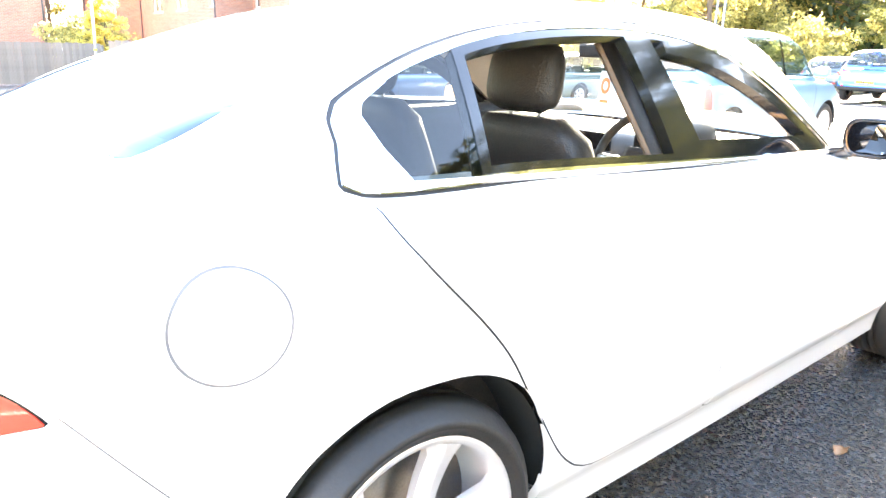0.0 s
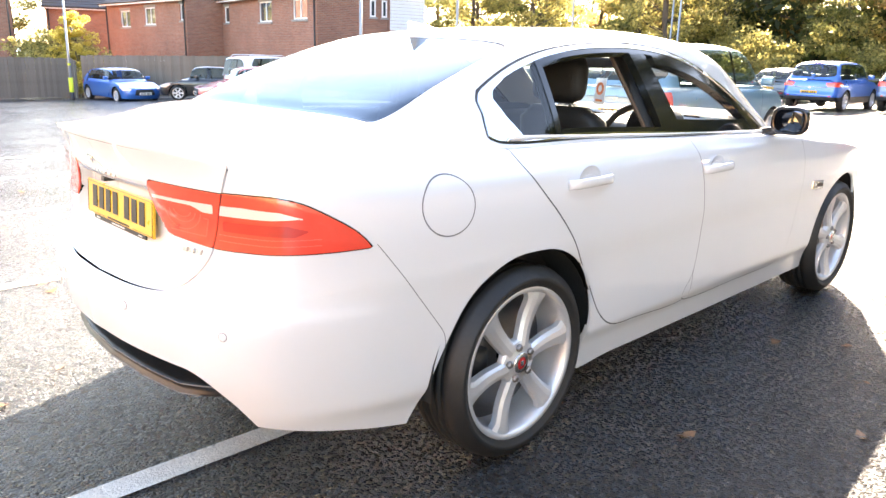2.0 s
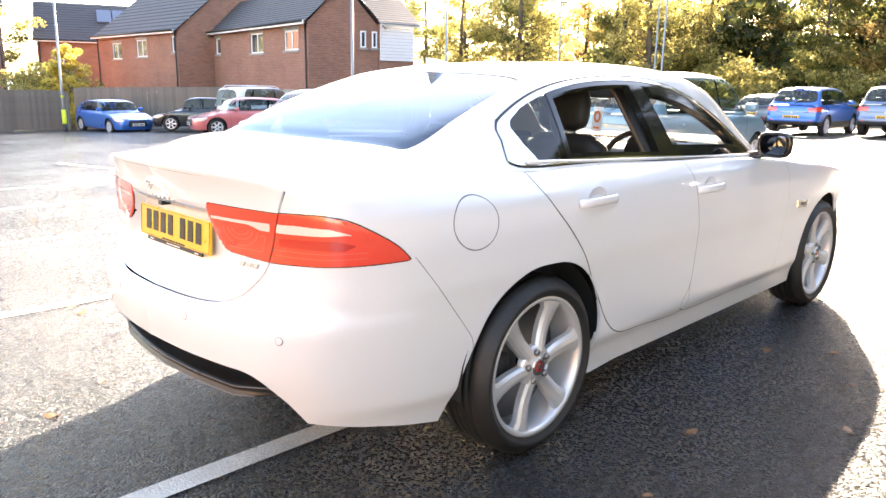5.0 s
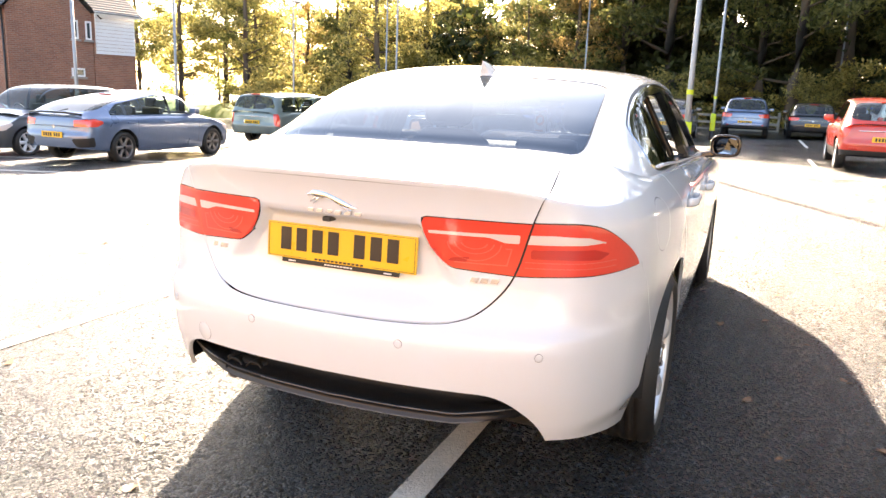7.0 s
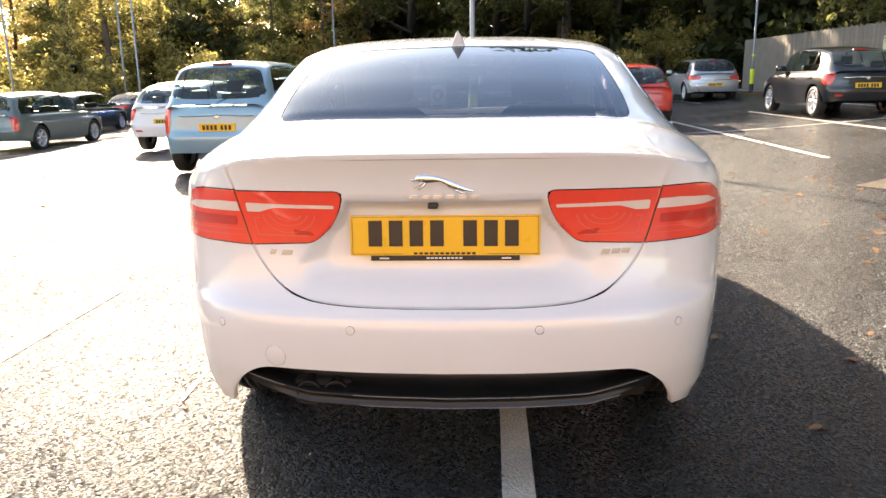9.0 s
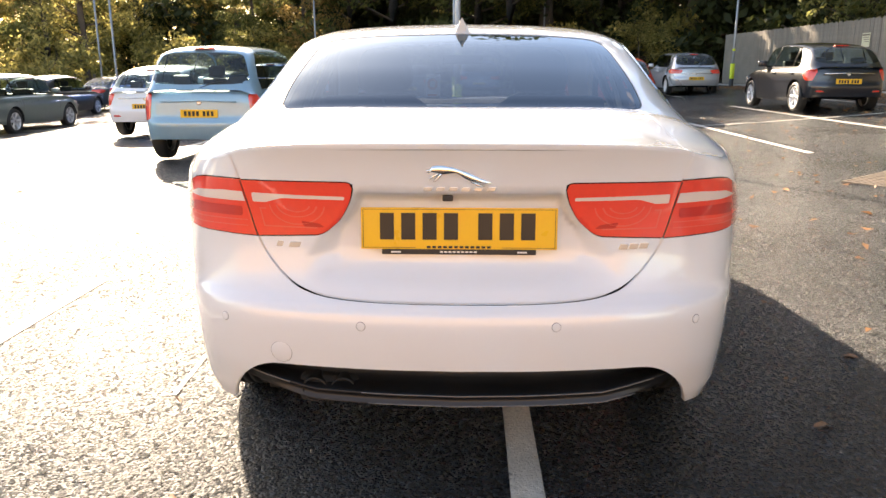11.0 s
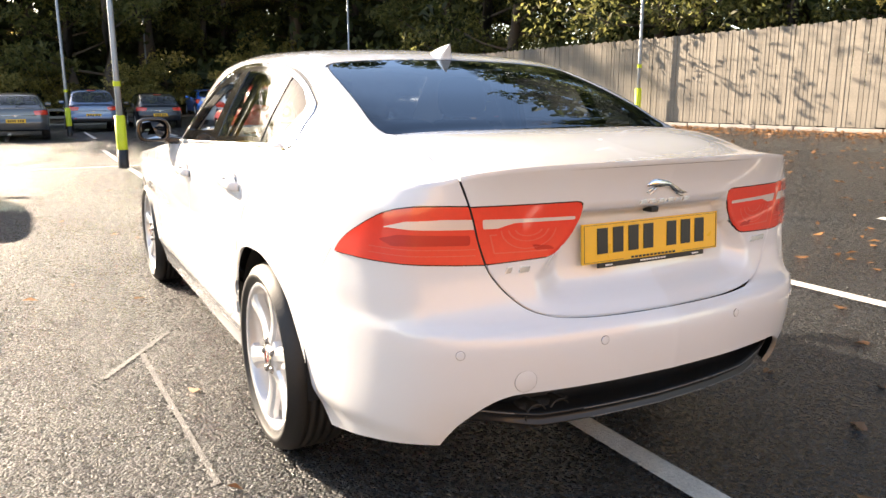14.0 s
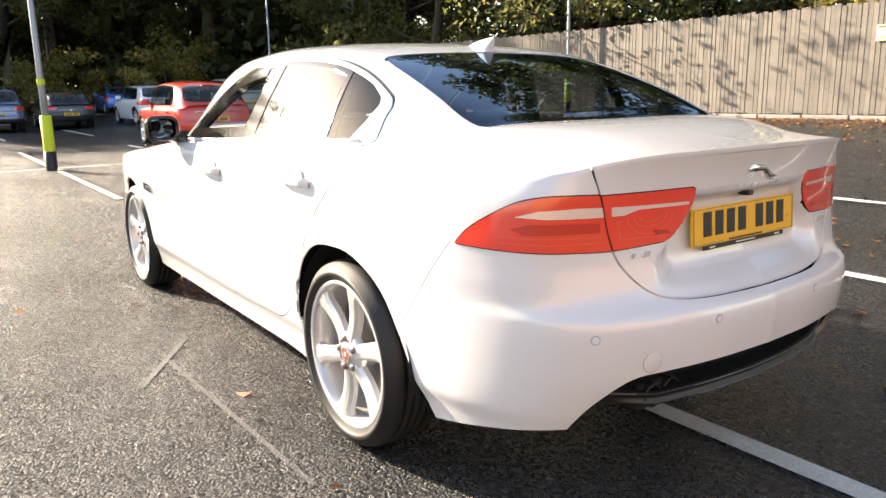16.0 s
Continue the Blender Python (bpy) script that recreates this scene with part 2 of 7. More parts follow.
M_HEADLINING = mat("grey_headlining", (0.26, 0.25, 0.24), 0.9, var=0.06, scale=5)
M_TRIM = mat("tan_inner_trim", (0.13, 0.09, 0.06), 0.8, var=0.06, scale=5)
M_REDCAP = mat("red_cap_badge", (0.45, 0.02, 0.02), 0.25, coat=0.8)
# the blue gloss colour stands in for a bluer mirrored sky
M_SCREEN = glass_mat("tinted_rear_screen", (0.72, 0.85, 1.0), 0.14, ior=1.8, gloss_tint=(0.66, 0.83, 1.0))
M_PANE = glass_mat("side_glass", (0.85, 0.95, 0.92), 0.45, ior=1.5)
M_WINDSCREEN = glass_mat("clear_windscreen_glass", (0.92, 0.97, 0.95), 0.90, ior=1.5)
M_SIDECLEAR = glass_mat("side_door_glass", (0.88, 0.95, 0.93), 0.62, ior=2.0)
M_SEAM = mat("panel_joint_shade", (0.15, 0.15, 0.155), 0.8)
M_EXHAUST = mat("sooty_exhaust_steel", (0.022, 0.021, 0.02), 0.5, 0.3, var=0.2, scale=20)
M_ORANGE = mat("orange_sticker_print", (0.75, 0.20, 0.05), 0.5)
M_SIGN = mat("pale_sign_board", (0.62, 0.60, 0.42), 0.5, var=0.05, scale=4)
M_SOLAR = mat("solar_panel_glass", (0.05, 0.07, 0.12), 0.15, coat=1.0)
M_CARGLASS = glass_mat("parked_car_glass", (0.80, 0.93, 0.93), 0.74, ior=1.4)
M_REARGLASS = glass_mat("parked_car_rear_glass", (0.78, 0.93, 0.95), 0.70, rough=0.32, ior=1.6)
# warm tone of the added wall that bounces sunlight onto the saloon
M_BUFF = mat("buff_bounce_wall", (0.47, 0.29, 0.15), 0.9, var=0.12, scale=1.5, bump=0.4, bump_scale=14)
M_FENCE = mat("weathered_fence_board", (0.195, 0.172, 0.142), 0.85, var=0.28, scale=2.2, bump=0.6, bump_scale=45)
M_FENCEB = mat("brown_fence_board", (0.185, 0.155, 0.125), 0.85, var=0.30, scale=2.2, bump=0.6, bump_scale=45)
M_GRATE = mat("rusty_clogged_iron", (0.20, 0.155, 0.115), 0.6, var=0.35, scale=20, bump=0.5, bump_scale=90)
M_KERB = mat("concrete_kerb", (0.30, 0.28, 0.255), 0.85, var=0.18, scale=3, bump=0.4, bump_scale=60)
M_POST = mat("galvanised_post", (0.30, 0.32, 0.34), 0.5, 0.6, var=0.12, scale=4)
M_LIME = mat("lime_yellow_band", (0.62, 0.70, 0.03), 0.5, var=0.08, scale=5)
M_BARK = mat("bark", (0.085, 0.062, 0.045), 0.95, var=0.3, scale=3, bump=0.8, bump_scale=22)
M_BRICK = brick_mat()
M_TILE = mat("roof_tiles", (0.055, 0.056, 0.062), 0.7, var=0.2, scale=2)
M_UPVC = mat("white_upvc", (0.80, 0.80, 0.79), 0.4, var=0.03, scale=3)
M_HOUSEGLASS = mat("house_window_glass", (0.05, 0.06, 0.07), 0.05, coat=1.0)
M_RENDER = mat("white_wall_cladding", (0.78, 0.79, 0.80), 0.7, var=0.05, scale=2)
M_EARTH = mat("leaf_strewn_earth", (0.13, 0.085, 0.05), 0.95, var=0.4, scale=1.5, bump=0.8, bump_scale=30)
M_GRASS = mat("grass_bank", (0.17, 0.22, 0.04), 0.9, var=0.35, scale=2, bump=0.8, bump_scale=40)
M_LEAFG = leaf_mat("green_leaves", (0.075, 0.092, 0.032), (0.30, 0.29, 0.10), 0.70)
# autumn yellow, made paler and duller to stand in for bright haze
M_LEAFY = leaf_mat("hazed_yellowing_leaves", (0.17, 0.165, 0.055), (0.60, 0.50, 0.17), 0.70)
M_LEAFO = leaf_mat("orange_autumn_leaves", (0.26, 0.17, 0.06), (0.58, 0.40, 0.15), 0.66)
M_LEAFGOLD = leaf_mat("golden_birch_leaves", (0.52, 0.41, 0.08), (0.80, 0.66, 0.18), 0.72)
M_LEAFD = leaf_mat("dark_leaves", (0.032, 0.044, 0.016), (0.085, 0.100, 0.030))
M_FALLEN = leaf_mat("fallen_leaves", (0.15, 0.068, 0.028), (0.44, 0.21, 0.08), 0.15)


# ---- building tools ----
def part(name, bm, material, parent=None, label="", smooth=True):
    """Links a bmesh as one mesh object, under a thing or a part."""
    me = bpy.data.meshes.new(name)
    bm.to_mesh(me)
    bm.free()
    me.materials.append(material)
    if smooth:
        me.polygons.foreach_set("use_smooth", [True] * len(me.polygons))
    ob = new(name, me)
    ob.parent = parent
    if label:
        ob["label"] = label
    return ob


def empty(name, m, label, category, group="", kind=""):
    ob = new(name)
    ob.matrix_basis = m
    ob.empty_display_size = 0.2
    return tagged(ob, label, category, group, kind)


def tab(table, x):
    """Smooth monotone interpolation through a table of (x, value)."""
    xs, ys = [p[0] for p in table], [p[1] for p in table]
    if x <= xs[0]:
        return ys[0]
    if x >= xs[-1]:
        return ys[-1]
    d = [(ys[i + 1] - ys[i]) / (xs[i + 1] - xs[i]) for i in range(len(xs) - 1)]
    g = [d[0]] + [0 if a * b <= 0 else 2 * a * b / (a + b) for a, b in zip(d, d[1:])] + [d[-1]]
    i = max(k for k in range(len(xs) - 1) if xs[k] <= x)
    h = xs[i + 1] - xs[i]
    t = (x - xs[i]) / h
    return ((1 + 2 * t) * (1 - t) ** 2 * ys[i] + t * (1 - t) ** 2 * h * g[i] + t * t * (3 - 2 * t) * ys[i + 1] + t * t * (t - 1) * h * g[i + 1])


def spline(points, n, closed=False):
    """Catmull-Rom curve through points, as n samples at even steps of its length."""
    p = np.array(points, float)
    ext = np.vstack([p[-1], p, p[0], p[1]]) if closed else np.vstack([2 * p[0] - p[1], p, 2 * p[-1] - p[-2]])
    out = []
    for i in range(1, len(ext) - 2):
        a, b, c, d = ext[i - 1:i + 3]
        for t in np.linspace(0, 1, 24, endpoint=False):
            out.append(0.5 * (2 * b + (c - a) * t + (2 * a - 5 * b + 4 * c - d) * t * t + (3 * b - a - 3 * c + d) * t ** 3))
    out.append(ext[-2] if not closed else p[0])
    out = np.array(out)
    s = np.concatenate([[0], np.cumsum(np.linalg.norm(np.diff(out, axis=0), axis=1))])
    k = np.linspace(0, s[-1], n, endpoint=not closed)
    return np.stack([np.interp(k, s, out[:, j]) for j in range(p.shape[1])], 1)


def rounded(points, r, n=5):
    """A closed outline with its corners rounded."""
    out = []
    p = [np.array(q, float) for q in points]
    for i, b in enumerate(p):
        a, c = p[i - 1], p[(i + 1) % len(p)]
        la, lc = np.linalg.norm(a - b), np.linalg.norm(c - b)
        k = min(r, 0.45 * la, 0.45 * lc)
        s, e = b + (a - b) / la * k, b + (c - b) / lc * k
        out += [(1 - t) ** 2 * s + 2 * t * (1 - t) * b + t * t * e for t in np.linspace(0, 1, n)]
    return np.array(out)


def sdist(poly, pts):
    """Signed distance of points to a closed outline, negative inside."""
    a = np.asarray(poly, float)
    b = np.roll(a, -1, 0)
    q = np.asarray(pts, float)
    best = np.full(len(q), 1e9)
    inside = np.zeros(len(q), bool)
    for (ax, ay), (bx, by) in zip(a, b):
        dx, dy = bx - ax, by - ay
        t = np.clip(((q[:, 0] - ax) * dx + (q[:, 1] - ay) * dy) / (dx * dx + dy * dy + 1e-12), 0, 1)
        best = np.minimum(best, (q[:, 0] - ax - t * dx) ** 2 + (q[:, 1] - ay - t * dy) ** 2)
        if ay != by:
            hit = ((ay > q[:, 1]) != (by > q[:, 1])) & (q[:, 0] < (bx - ax) * (q[:, 1] - ay) / (by - ay) + ax)
            inside ^= hit
    d = np.sqrt(best)
    return np.where(inside, -d, d)


class Skin:
    """Half of a car's skin (x >= 0), as a mesh that outlines can be cut into. ext: per vertex, the way round from the rear's middle, and the way up and over."""

    def __init__(self, rows, ext, normals):
        self.bm = bmesh.new()
        self.ext, self.nrm = {}, {}
        grid = []
        for r, e, n in zip(rows, ext, normals):
            line = []
            for p, q, m in zip(r, e, n):
                v = self.bm.verts.new(p)
                self.ext[v], self.nrm[v] = np.array(q, float), np.array(m, float)
                line.append(v)
            grid.append(line)
        for a, b in zip(grid, grid[1:]):
            for i in range(len(a) - 1):
                try:
                    self.bm.faces.new((a[i], b[i], b[i + 1], a[i + 1]))
                except ValueError:
                    pass

    def columns(self, verts):
        p = np.array([v.co for v in verts])
        return p, np.array([self.ext[v] for v in verts])

    def cut(self, fn):
        """Splits the faces along fn = 0."""
        verts = list(self.bm.verts)
        val = dict(zip(verts, fn(*self.columns(verts))))
        for v in verts:
            if abs(val[v]) < 4e-4:
                val[v] = 0.0
        for e in [e for e in self.bm.edges if val[e.verts[0]] * val[e.verts[1]] < 0]:
            a, b = e.verts
            t = val[a] / (val[a] - val[b])
            ea, eb, na, nb = self.ext[a], self.ext[b], self.nrm[a], self.nrm[b]
            _, v = bmesh.utils.edge_split(e, a, t)
            self.ext[v], self.nrm[v], val[v] = ea + (eb - ea) * t, na + (nb - na) * t, 0.0
        for f in list(self.bm.faces):
            vs = list(f.verts)
            zero = [i for i, v in enumerate(vs) if val[v] == 0.0]
            if len(zero) < 2 or not any(val[v] > 0 for v in vs) or not any(val[v] < 0 for v in vs):
                continue
            for i, j in zip(zero, zero[1:] + [zero[0] + len(vs)]):
                mid = [vs[k % len(vs)] for k in range(i + 1, j)]
                if mid and val[mid[0]] < 0 and len(f.verts) > len(mid) + 2:
                    try:
                        made = bmesh.utils.face_split(f, vs[i], vs[j % len(vs)])
                    except ValueError:
                        continue
                    if made and mid[0] in f.verts:
                        f = made[0]

    def values(self, fn):
        faces = list(self.bm.faces)
        p = np.array([f.calc_center_median() for f in faces])
        e = np.array([np.mean([self.ext[v] for v in f.verts], 0) for f in faces])
        return faces, fn(p, e)

    def patch(self, faces, name, material, parent, side=0, lift=0.0, rim=0.0, label=""):
        """A part from some faces. side: 0 both halves as one mesh, 1 or -1 that half alone. rim: depth of the folded edge."""
        verts, pos, nor, polys = {}, [], [], []
        for sgn in ((1, -1) if side == 0 else (side,)):
            seen = {}
            for f in faces:
                idx = []
                for v in f.verts:
                    key = v if not (side == 0 and abs(v.co.x) < 1e-5) else ("mid", v)
                    store = verts if isinstance(key, tuple) else seen
                    if key not in store:
                        n = self.nrm[v] / max(np.linalg.norm(self.nrm[v]), 1e-9)
                        p = np.array(v.co) + n * lift
                        if isinstance(key, tuple):
                            n = np.array([0, n[1], n[2]])
                        store[key] = len(pos)
                        pos.append((p[0] * sgn, p[1], p[2]))
                        nor.append((n[0] * sgn, n[1], n[2]))
                    idx.append(store[key])
                polys.append(idx if sgn > 0 else idx[::-1])
        if rim:
            count = {}
            for q in polys:
                for a, b in zip(q, q[1:] + q[:1]):
                    count[(a, b)] = count.get((a, b), 0) + 1
            inner = {}
            for (a, b) in [k for k in count if (k[1], k[0]) not in count]:
                for k in (a, b):
                    if k not in inner:
                        inner[k] = len(pos)
                        pos.append(tuple(np.array(pos[k]) - rim * np.array(nor[k])))
                        nor.append(nor[k])
                polys.append([b, a, inner[a], inner[b]])
        me = bpy.data.meshes.new(name)
        me.from_pydata(pos, [], polys)
        me.polygons.foreach_set("use_smooth", [True] * len(me.polygons))
        me.materials.append(material)
        me.normals_split_custom_set_from_vertices(nor)
        ob = new(name, me)
        ob.parent = parent
        if label:
            ob["label"] = label
        return ob


def grid_normals(rows):
    a = np.array(rows)
    du = np.gradient(a, axis=0)
    dv = np.gradient(a, axis=1)
    n = np.cross(du, dv)
    ln = np.linalg.norm(n, axis=2, keepdims=True)
    n = n / np.maximum(ln, 1e-9)
    return n


def loft(rows, closed=False, caps=False):
    bm = bmesh.new()
    g = [[bm.verts.new(p) for p in r] for r in rows]
    for a, b in zip(g, g[1:]):
        m = len(a)
        for i in range(m if closed else m - 1):
            j = (i + 1) % m
            bm.faces.new((a[i], a[j], b[j], b[i]))
    if caps:
        bm.faces.new(g[0][::-1])
        bm.faces.new(g[-1])
    return bm


def box(bm, lo, hi, bevel=0.0, m=None):
    """Adds a box with bevelled edges."""
    t = bmesh.new()
    bmesh.ops.create_cube(t, size=1)
    for v in t.verts:
        v.co = Vector([lo[k] + (v.co[k] + 0.5) * (hi[k] - lo[k]) for k in range(3)])
    if bevel:
        bmesh.ops.bevel(t, geom=t.edges[:], offset=bevel, segments=2, profile=0.6, affect="EDGES")
    if m is not None:
        bmesh.ops.transform(t, matrix=m, verts=t.verts)
    merge(bm, t)


def merge(bm, t):
    idx = {v: bm.verts.new(v.co) for v in t.verts}
    for f in t.faces:
        bm.faces.new([idx[v] for v in f.verts])
    t.free()


def boxed(name, lo, hi, material, parent, bevel=0.0, label="", m=None):
    bm = bmesh.new()
    box(bm, lo, hi, bevel, m)
    return part(name, bm, material, parent, label, smooth=False)


def turned(profile, n=40, axis="x"):
    """A lathe shape: profile of (radius, along)."""
    rows = []
    for r, h in profile:
        rows.append([(h, r * math.cos(a), r * math.sin(a)) if axis == "x" else (r * math.cos(a), r * math.sin(a), h) for a in np.linspace(0, 2 * math.pi, n, endpoint=False)])
    return loft(rows, closed=True)


def tube(points, r, n=8, taper=None):
    rows = []
    pts = [Vector(p) for p in points]
    for i, p in enumerate(pts):
        d = (pts[min(i + 1, len(pts) - 1)] - pts[max(i - 1, 0)]).normalized()
        q = d.to_track_quat("Z", "Y")
        rr = r if taper is None else r + (taper - r) * i / (len(pts) - 1)
        rows.append([p + q @ Vector((rr * math.cos(a), rr * math.sin(a), 0)) for a in np.linspace(0, 2 * math.pi, n, endpoint=False)])
    bm = loft(rows, closed=True, caps=True)
    bmesh.ops.recalc_face_normals(bm, faces=bm.faces)
    return bm


# the ground falls away on one side of the parked saloon and rises on the other
FALL = [(-60, -1.6), (-36, -1.08), (-31, -0.93), (-14, -0.42), (-10, -0.27), (-4.5, -0.07), (-1.5, 0), (1.2, 0), (2.7, 0.04), (5, 0.13), (7.5, 0.30), (9.3, 0.44), (12.8, 0.55), (16, 0.60), (60, 0.8)]


def ground_z(x, y=0):
    return tab(FALL, x)


# ---- the white saloon ----
def skin_lower(outline, rear_in, side_in, front_in, zbot, zsh, zc, spine, nu, nv, nd, edge, dent=None, dense=0):
    """The belt of a car's body round its plan outline, rolled over at the shoulder into deck and bonnet."""
    fine = spline(outline, 1600)
    fs = np.concatenate([[0], np.cumsum(np.linalg.norm(np.diff(fine, axis=0), axis=1))])
    ks = np.linspace(0, 1, nu)
    ks = np.interp(ks, [0, dense, dense + 0.11, 1], [0, 1.15, 1.52, fs[-1]]) if dense else ks * fs[-1]
    c = np.stack([np.interp(ks, fs, fine[:, j]) for j in (0, 1)], 1)
    c[0, 0] = c[-1, 0] = 0.0
    s = np.concatenate([[0], np.cumsum(np.linalg.norm(np.diff(c, axis=0), axis=1))])
    tan = np.gradient(c, axis=0)
    tan[0], tan[-1] = (1, 0), (-1, 0)
    tan /= np.linalg.norm(tan, axis=1, keepdims=True)
    nrm = np.stack([tan[:, 1], -tan[:, 0]], 1)
    rows, ext = [], []
    for i in range(nu):
        n = nrm[i]
        wr, ws, wf = max(-n[1], 0) ** 1.5, n[0] ** 2, max(n[1], 0) ** 1.5
        tot = wr + ws + wf
        z0, z1 = tab(zbot, c[i, 1]), tab(zsh, c[i, 1])
        line, q = [], []
        for k in range(nv + 1):
            z = z0 + (z1 - z0) * k / nv
            d = (wr * tab(rear_in, z) + ws * tab(side_in, z) + wf * tab(front_in, z)) / tot
            if dent:
                d += dent(s[i], z)
            p = (max(c[i, 0] - n[0] * d, 0.0), c[i, 1] - n[1] * d, z)
            line.append(p)
            q.append((s[i], z))
        top = np.array(line[-1])
        ty = min(max(c[i, 1], spine[0]), spine[1])
        for k in range(1, nd + 1):
            w = (k / nd) ** 1.6
            xy = top[:2] + (np.array([0, ty]) - top[:2]) * w
            zz = z1 + (tab(zc, xy[1]) - z1) * (1 - (1 - w) ** (tab(edge, xy[1]) if isinstance(edge, list) else edge))
            line.append((max(xy[0], 0.0), xy[1], zz))
            q.append((s[i], 1.2 + w))
        rows.append(line)
        ext.append(q)
    return Skin(rows, ext, grid_normals(rows))


def skin_upper(y0, y1, xb, zb, zr, ny, na, blend=None, roll=3.2):
    """The glasshouse: sections along the car, straight leaning sides and an arched roof; where blend says so they flatten into the deck."""
    tt = np.linspace(0, 1, na)
    side = spline([(1, 0), (0.947, 0.26), (0.885, 0.52), (0.805, 0.80), (0.745, 0.888), (0.62, 0.945), (0.36, 0.984), (0.0, 1.0)], 200)
    ss = np.concatenate([[0], np.cumsum(np.linalg.norm(np.diff(side * (0.85, 0.42), axis=0), axis=1))])
    g = np.stack([np.interp(tt * ss[-1], ss, side[:, k]) for k in (0, 1)], 1)
    d = np.stack([1 - tt, 1 - (1 - tt) ** roll], 1)
    rows, ext = [], []
    for y in np.linspace(y0, y1, ny):
        bx, bz, top = tab(xb, y), tab(zb, y), tab(zr, y)
        w = 1.0 if blend is None else smooth_step(blend[0], blend[1], y)
        q = g * w + d * (1 - w)
        rows.append([(max(bx * u, 0.0) if i < na - 1 else 0.0, y, bz + (top - bz) * v) for i, (u, v) in enumerate(q)])
        ext.append([(t, y) for t in tt])
    return Skin(rows, ext, grid_normals(rows))


def smooth_step(a, b, x):
    t = min(max((x - a) / (b - a), 0), 1)
    return t * t * (3 - 2 * t)


HERO_OUT = [(0, -0.052), (0.25, -0.036), (0.5, 0.008), (0.655, 0.070), (0.765, 0.175), (0.845, 0.36), (0.885, 0.58), (0.908, 0.85), (0.922, 1.2), (0.926, 1.9), (0.924, 2.8), (0.92, 3.6), (0.90, 4.0), (0.85, 4.3), (0.72, 4.5), (0.45, 4.6), (0, 4.64)]
HERO_REAR = [(0.25, 0.10), (0.36, 0.05), (0.47, 0.012), (0.59, 0.0), (0.635, 0.010), (0.655, 0.040), (0.70, 0.066), (0.78, 0.084), (0.86, 0.088), (0.93, 0.082), (0.98, 0.072), (1.02, 0.058), (1.045, 0.046), (1.066, 0.036)]
HERO_SIDE = [(0.20, 0.075), (0.30, 0.052), (0.36, 0.030), (0.48, 0.022), (0.62, 0.014), (0.74, 0.002), (0.83, 0.002), (0.90, 0.008), (0.950, 0.017), (0.968, 0.026), (1.06, 0.100)]
HERO_FRONT = [(0.20, 0.10), (0.45, 0.0), (0.70, 0.05), (0.9, 0.3)]
HERO_BOT = [(-0.1, 0.314), (0.10, 0.309), (0.28, 0.284), (0.45, 0.256), (0.7, 0.22), (1.36, 0.195), (1.6, 0.21), (3.3, 0.21), (4.6, 0.22)]
HERO_SH = [(-0.06, 1.066), (-0.01, 1.058), (0.04, 1.042), (0.10, 1.020), (0.25, 1.003), (0.45, 1.010), (0.8, 1.035), (1.3, 1.035), (2.0, 1.015), (2.8, 0.985), (3.3, 0.93), (3.9, 0.87), (4.3, 0.78), (4.6, 0.66)]
HERO_DECK = [(0.0, 1.071), (0.2, 1.094), (0.58, 1.1245), (0.8, 1.10), (2.9, 1.03), (3.3, 1.00), (3.9, 0.94), (4.3, 0.86), (4.6, 0.68)]
HERO_XB = [(0.42, 0.776), (0.58, 0.797), (0.85, 0.822), (1.2, 0.838), (1.9, 0.843), (2.7, 0.838), (2.95, 0.815), (3.2, 0.76)]
HERO_ZB = [(0.42, 1.000), (0.6, 1.012), (0.8, 1.028), (1.3, 1.030), (2.0, 1.010), (2.8, 0.980), (3.2, 0.95)]
HERO_ZR = [(0.42, 1.106), (0.52, 1.114), (0.58, 1.121), (0.66, 1.157), (0.9, 1.258), (1.2, 1.362), (1.4, 1.412), (1.65, 1.440), (2.0, 1.452), (2.3, 1.438), (2.55, 1.385), (2.85, 1.235), (3.2, 1.03)]

DOOR_R = spline([(0.925, 1.09), (0.99, 0.96), (1.18, 0.755), (1.315, 0.56), (1.42, 0.41), (1.53, 0.345), (1.70, 0.335), (2.07, 0.325), (2.105, 0.45), (2.11, 0.63), (2.065, 0.85), (1.99, 1.09)], 70)
DOOR_F = spline([(1.99, 1.09), (2.065, 0.85), (2.11, 0.63), (2.105, 0.45), (2.07, 0.325), (2.6, 0.315), (3.05, 0.32), (3.13, 0.42), (3.16, 0.62), (3.14, 0.85), (3.05, 1.02)], 70)
ARCH_R = rounded([(1.42, 0.10), (1.335, 0.26), (1.375, 0.42), (1.30, 0.62), (1.13, 0.72), (0.90, 0.725), (0.735, 0.63), (0.63, 0.44), (0.54, 0.20), (0.50, 0.10)], 0.16, 6)
ARCH_F = np.array([(3.835 + 0.385 * math.cos(a), 0.335 + 0.385 * math.sin(a)) for a in np.linspace(-0.9, math.pi + 0.9, 40)])
LAMP_IN = rounded([(0.286, 0.957), (0.66, 0.954), (0.66, 0.802), (0.378, 0.817), (0.325, 0.862), (0.298, 0.91)], 0.022)
LAMP_OUT = np.vstack([[(0.50, 0.957)], spline([(0.594, 0.956), (0.72, 0.957), (0.81, 0.954), (0.89, 0.937), (0.98, 0.892), (1.03, 0.859), (1.066, 0.822)], 40), spline([(1.060, 0.8205), (0.95, 0.815), (0.80, 0.811), (0.66, 0.808), (0.578, 0.806)], 24), [(0.50, 0.806)]])
VALANCE = rounded([(-0.1, 0.474), (0.545, 0.468), (0.645, 0.37), (0.675, 0.20), (-0.1, 0.20)], 0.07, 6)
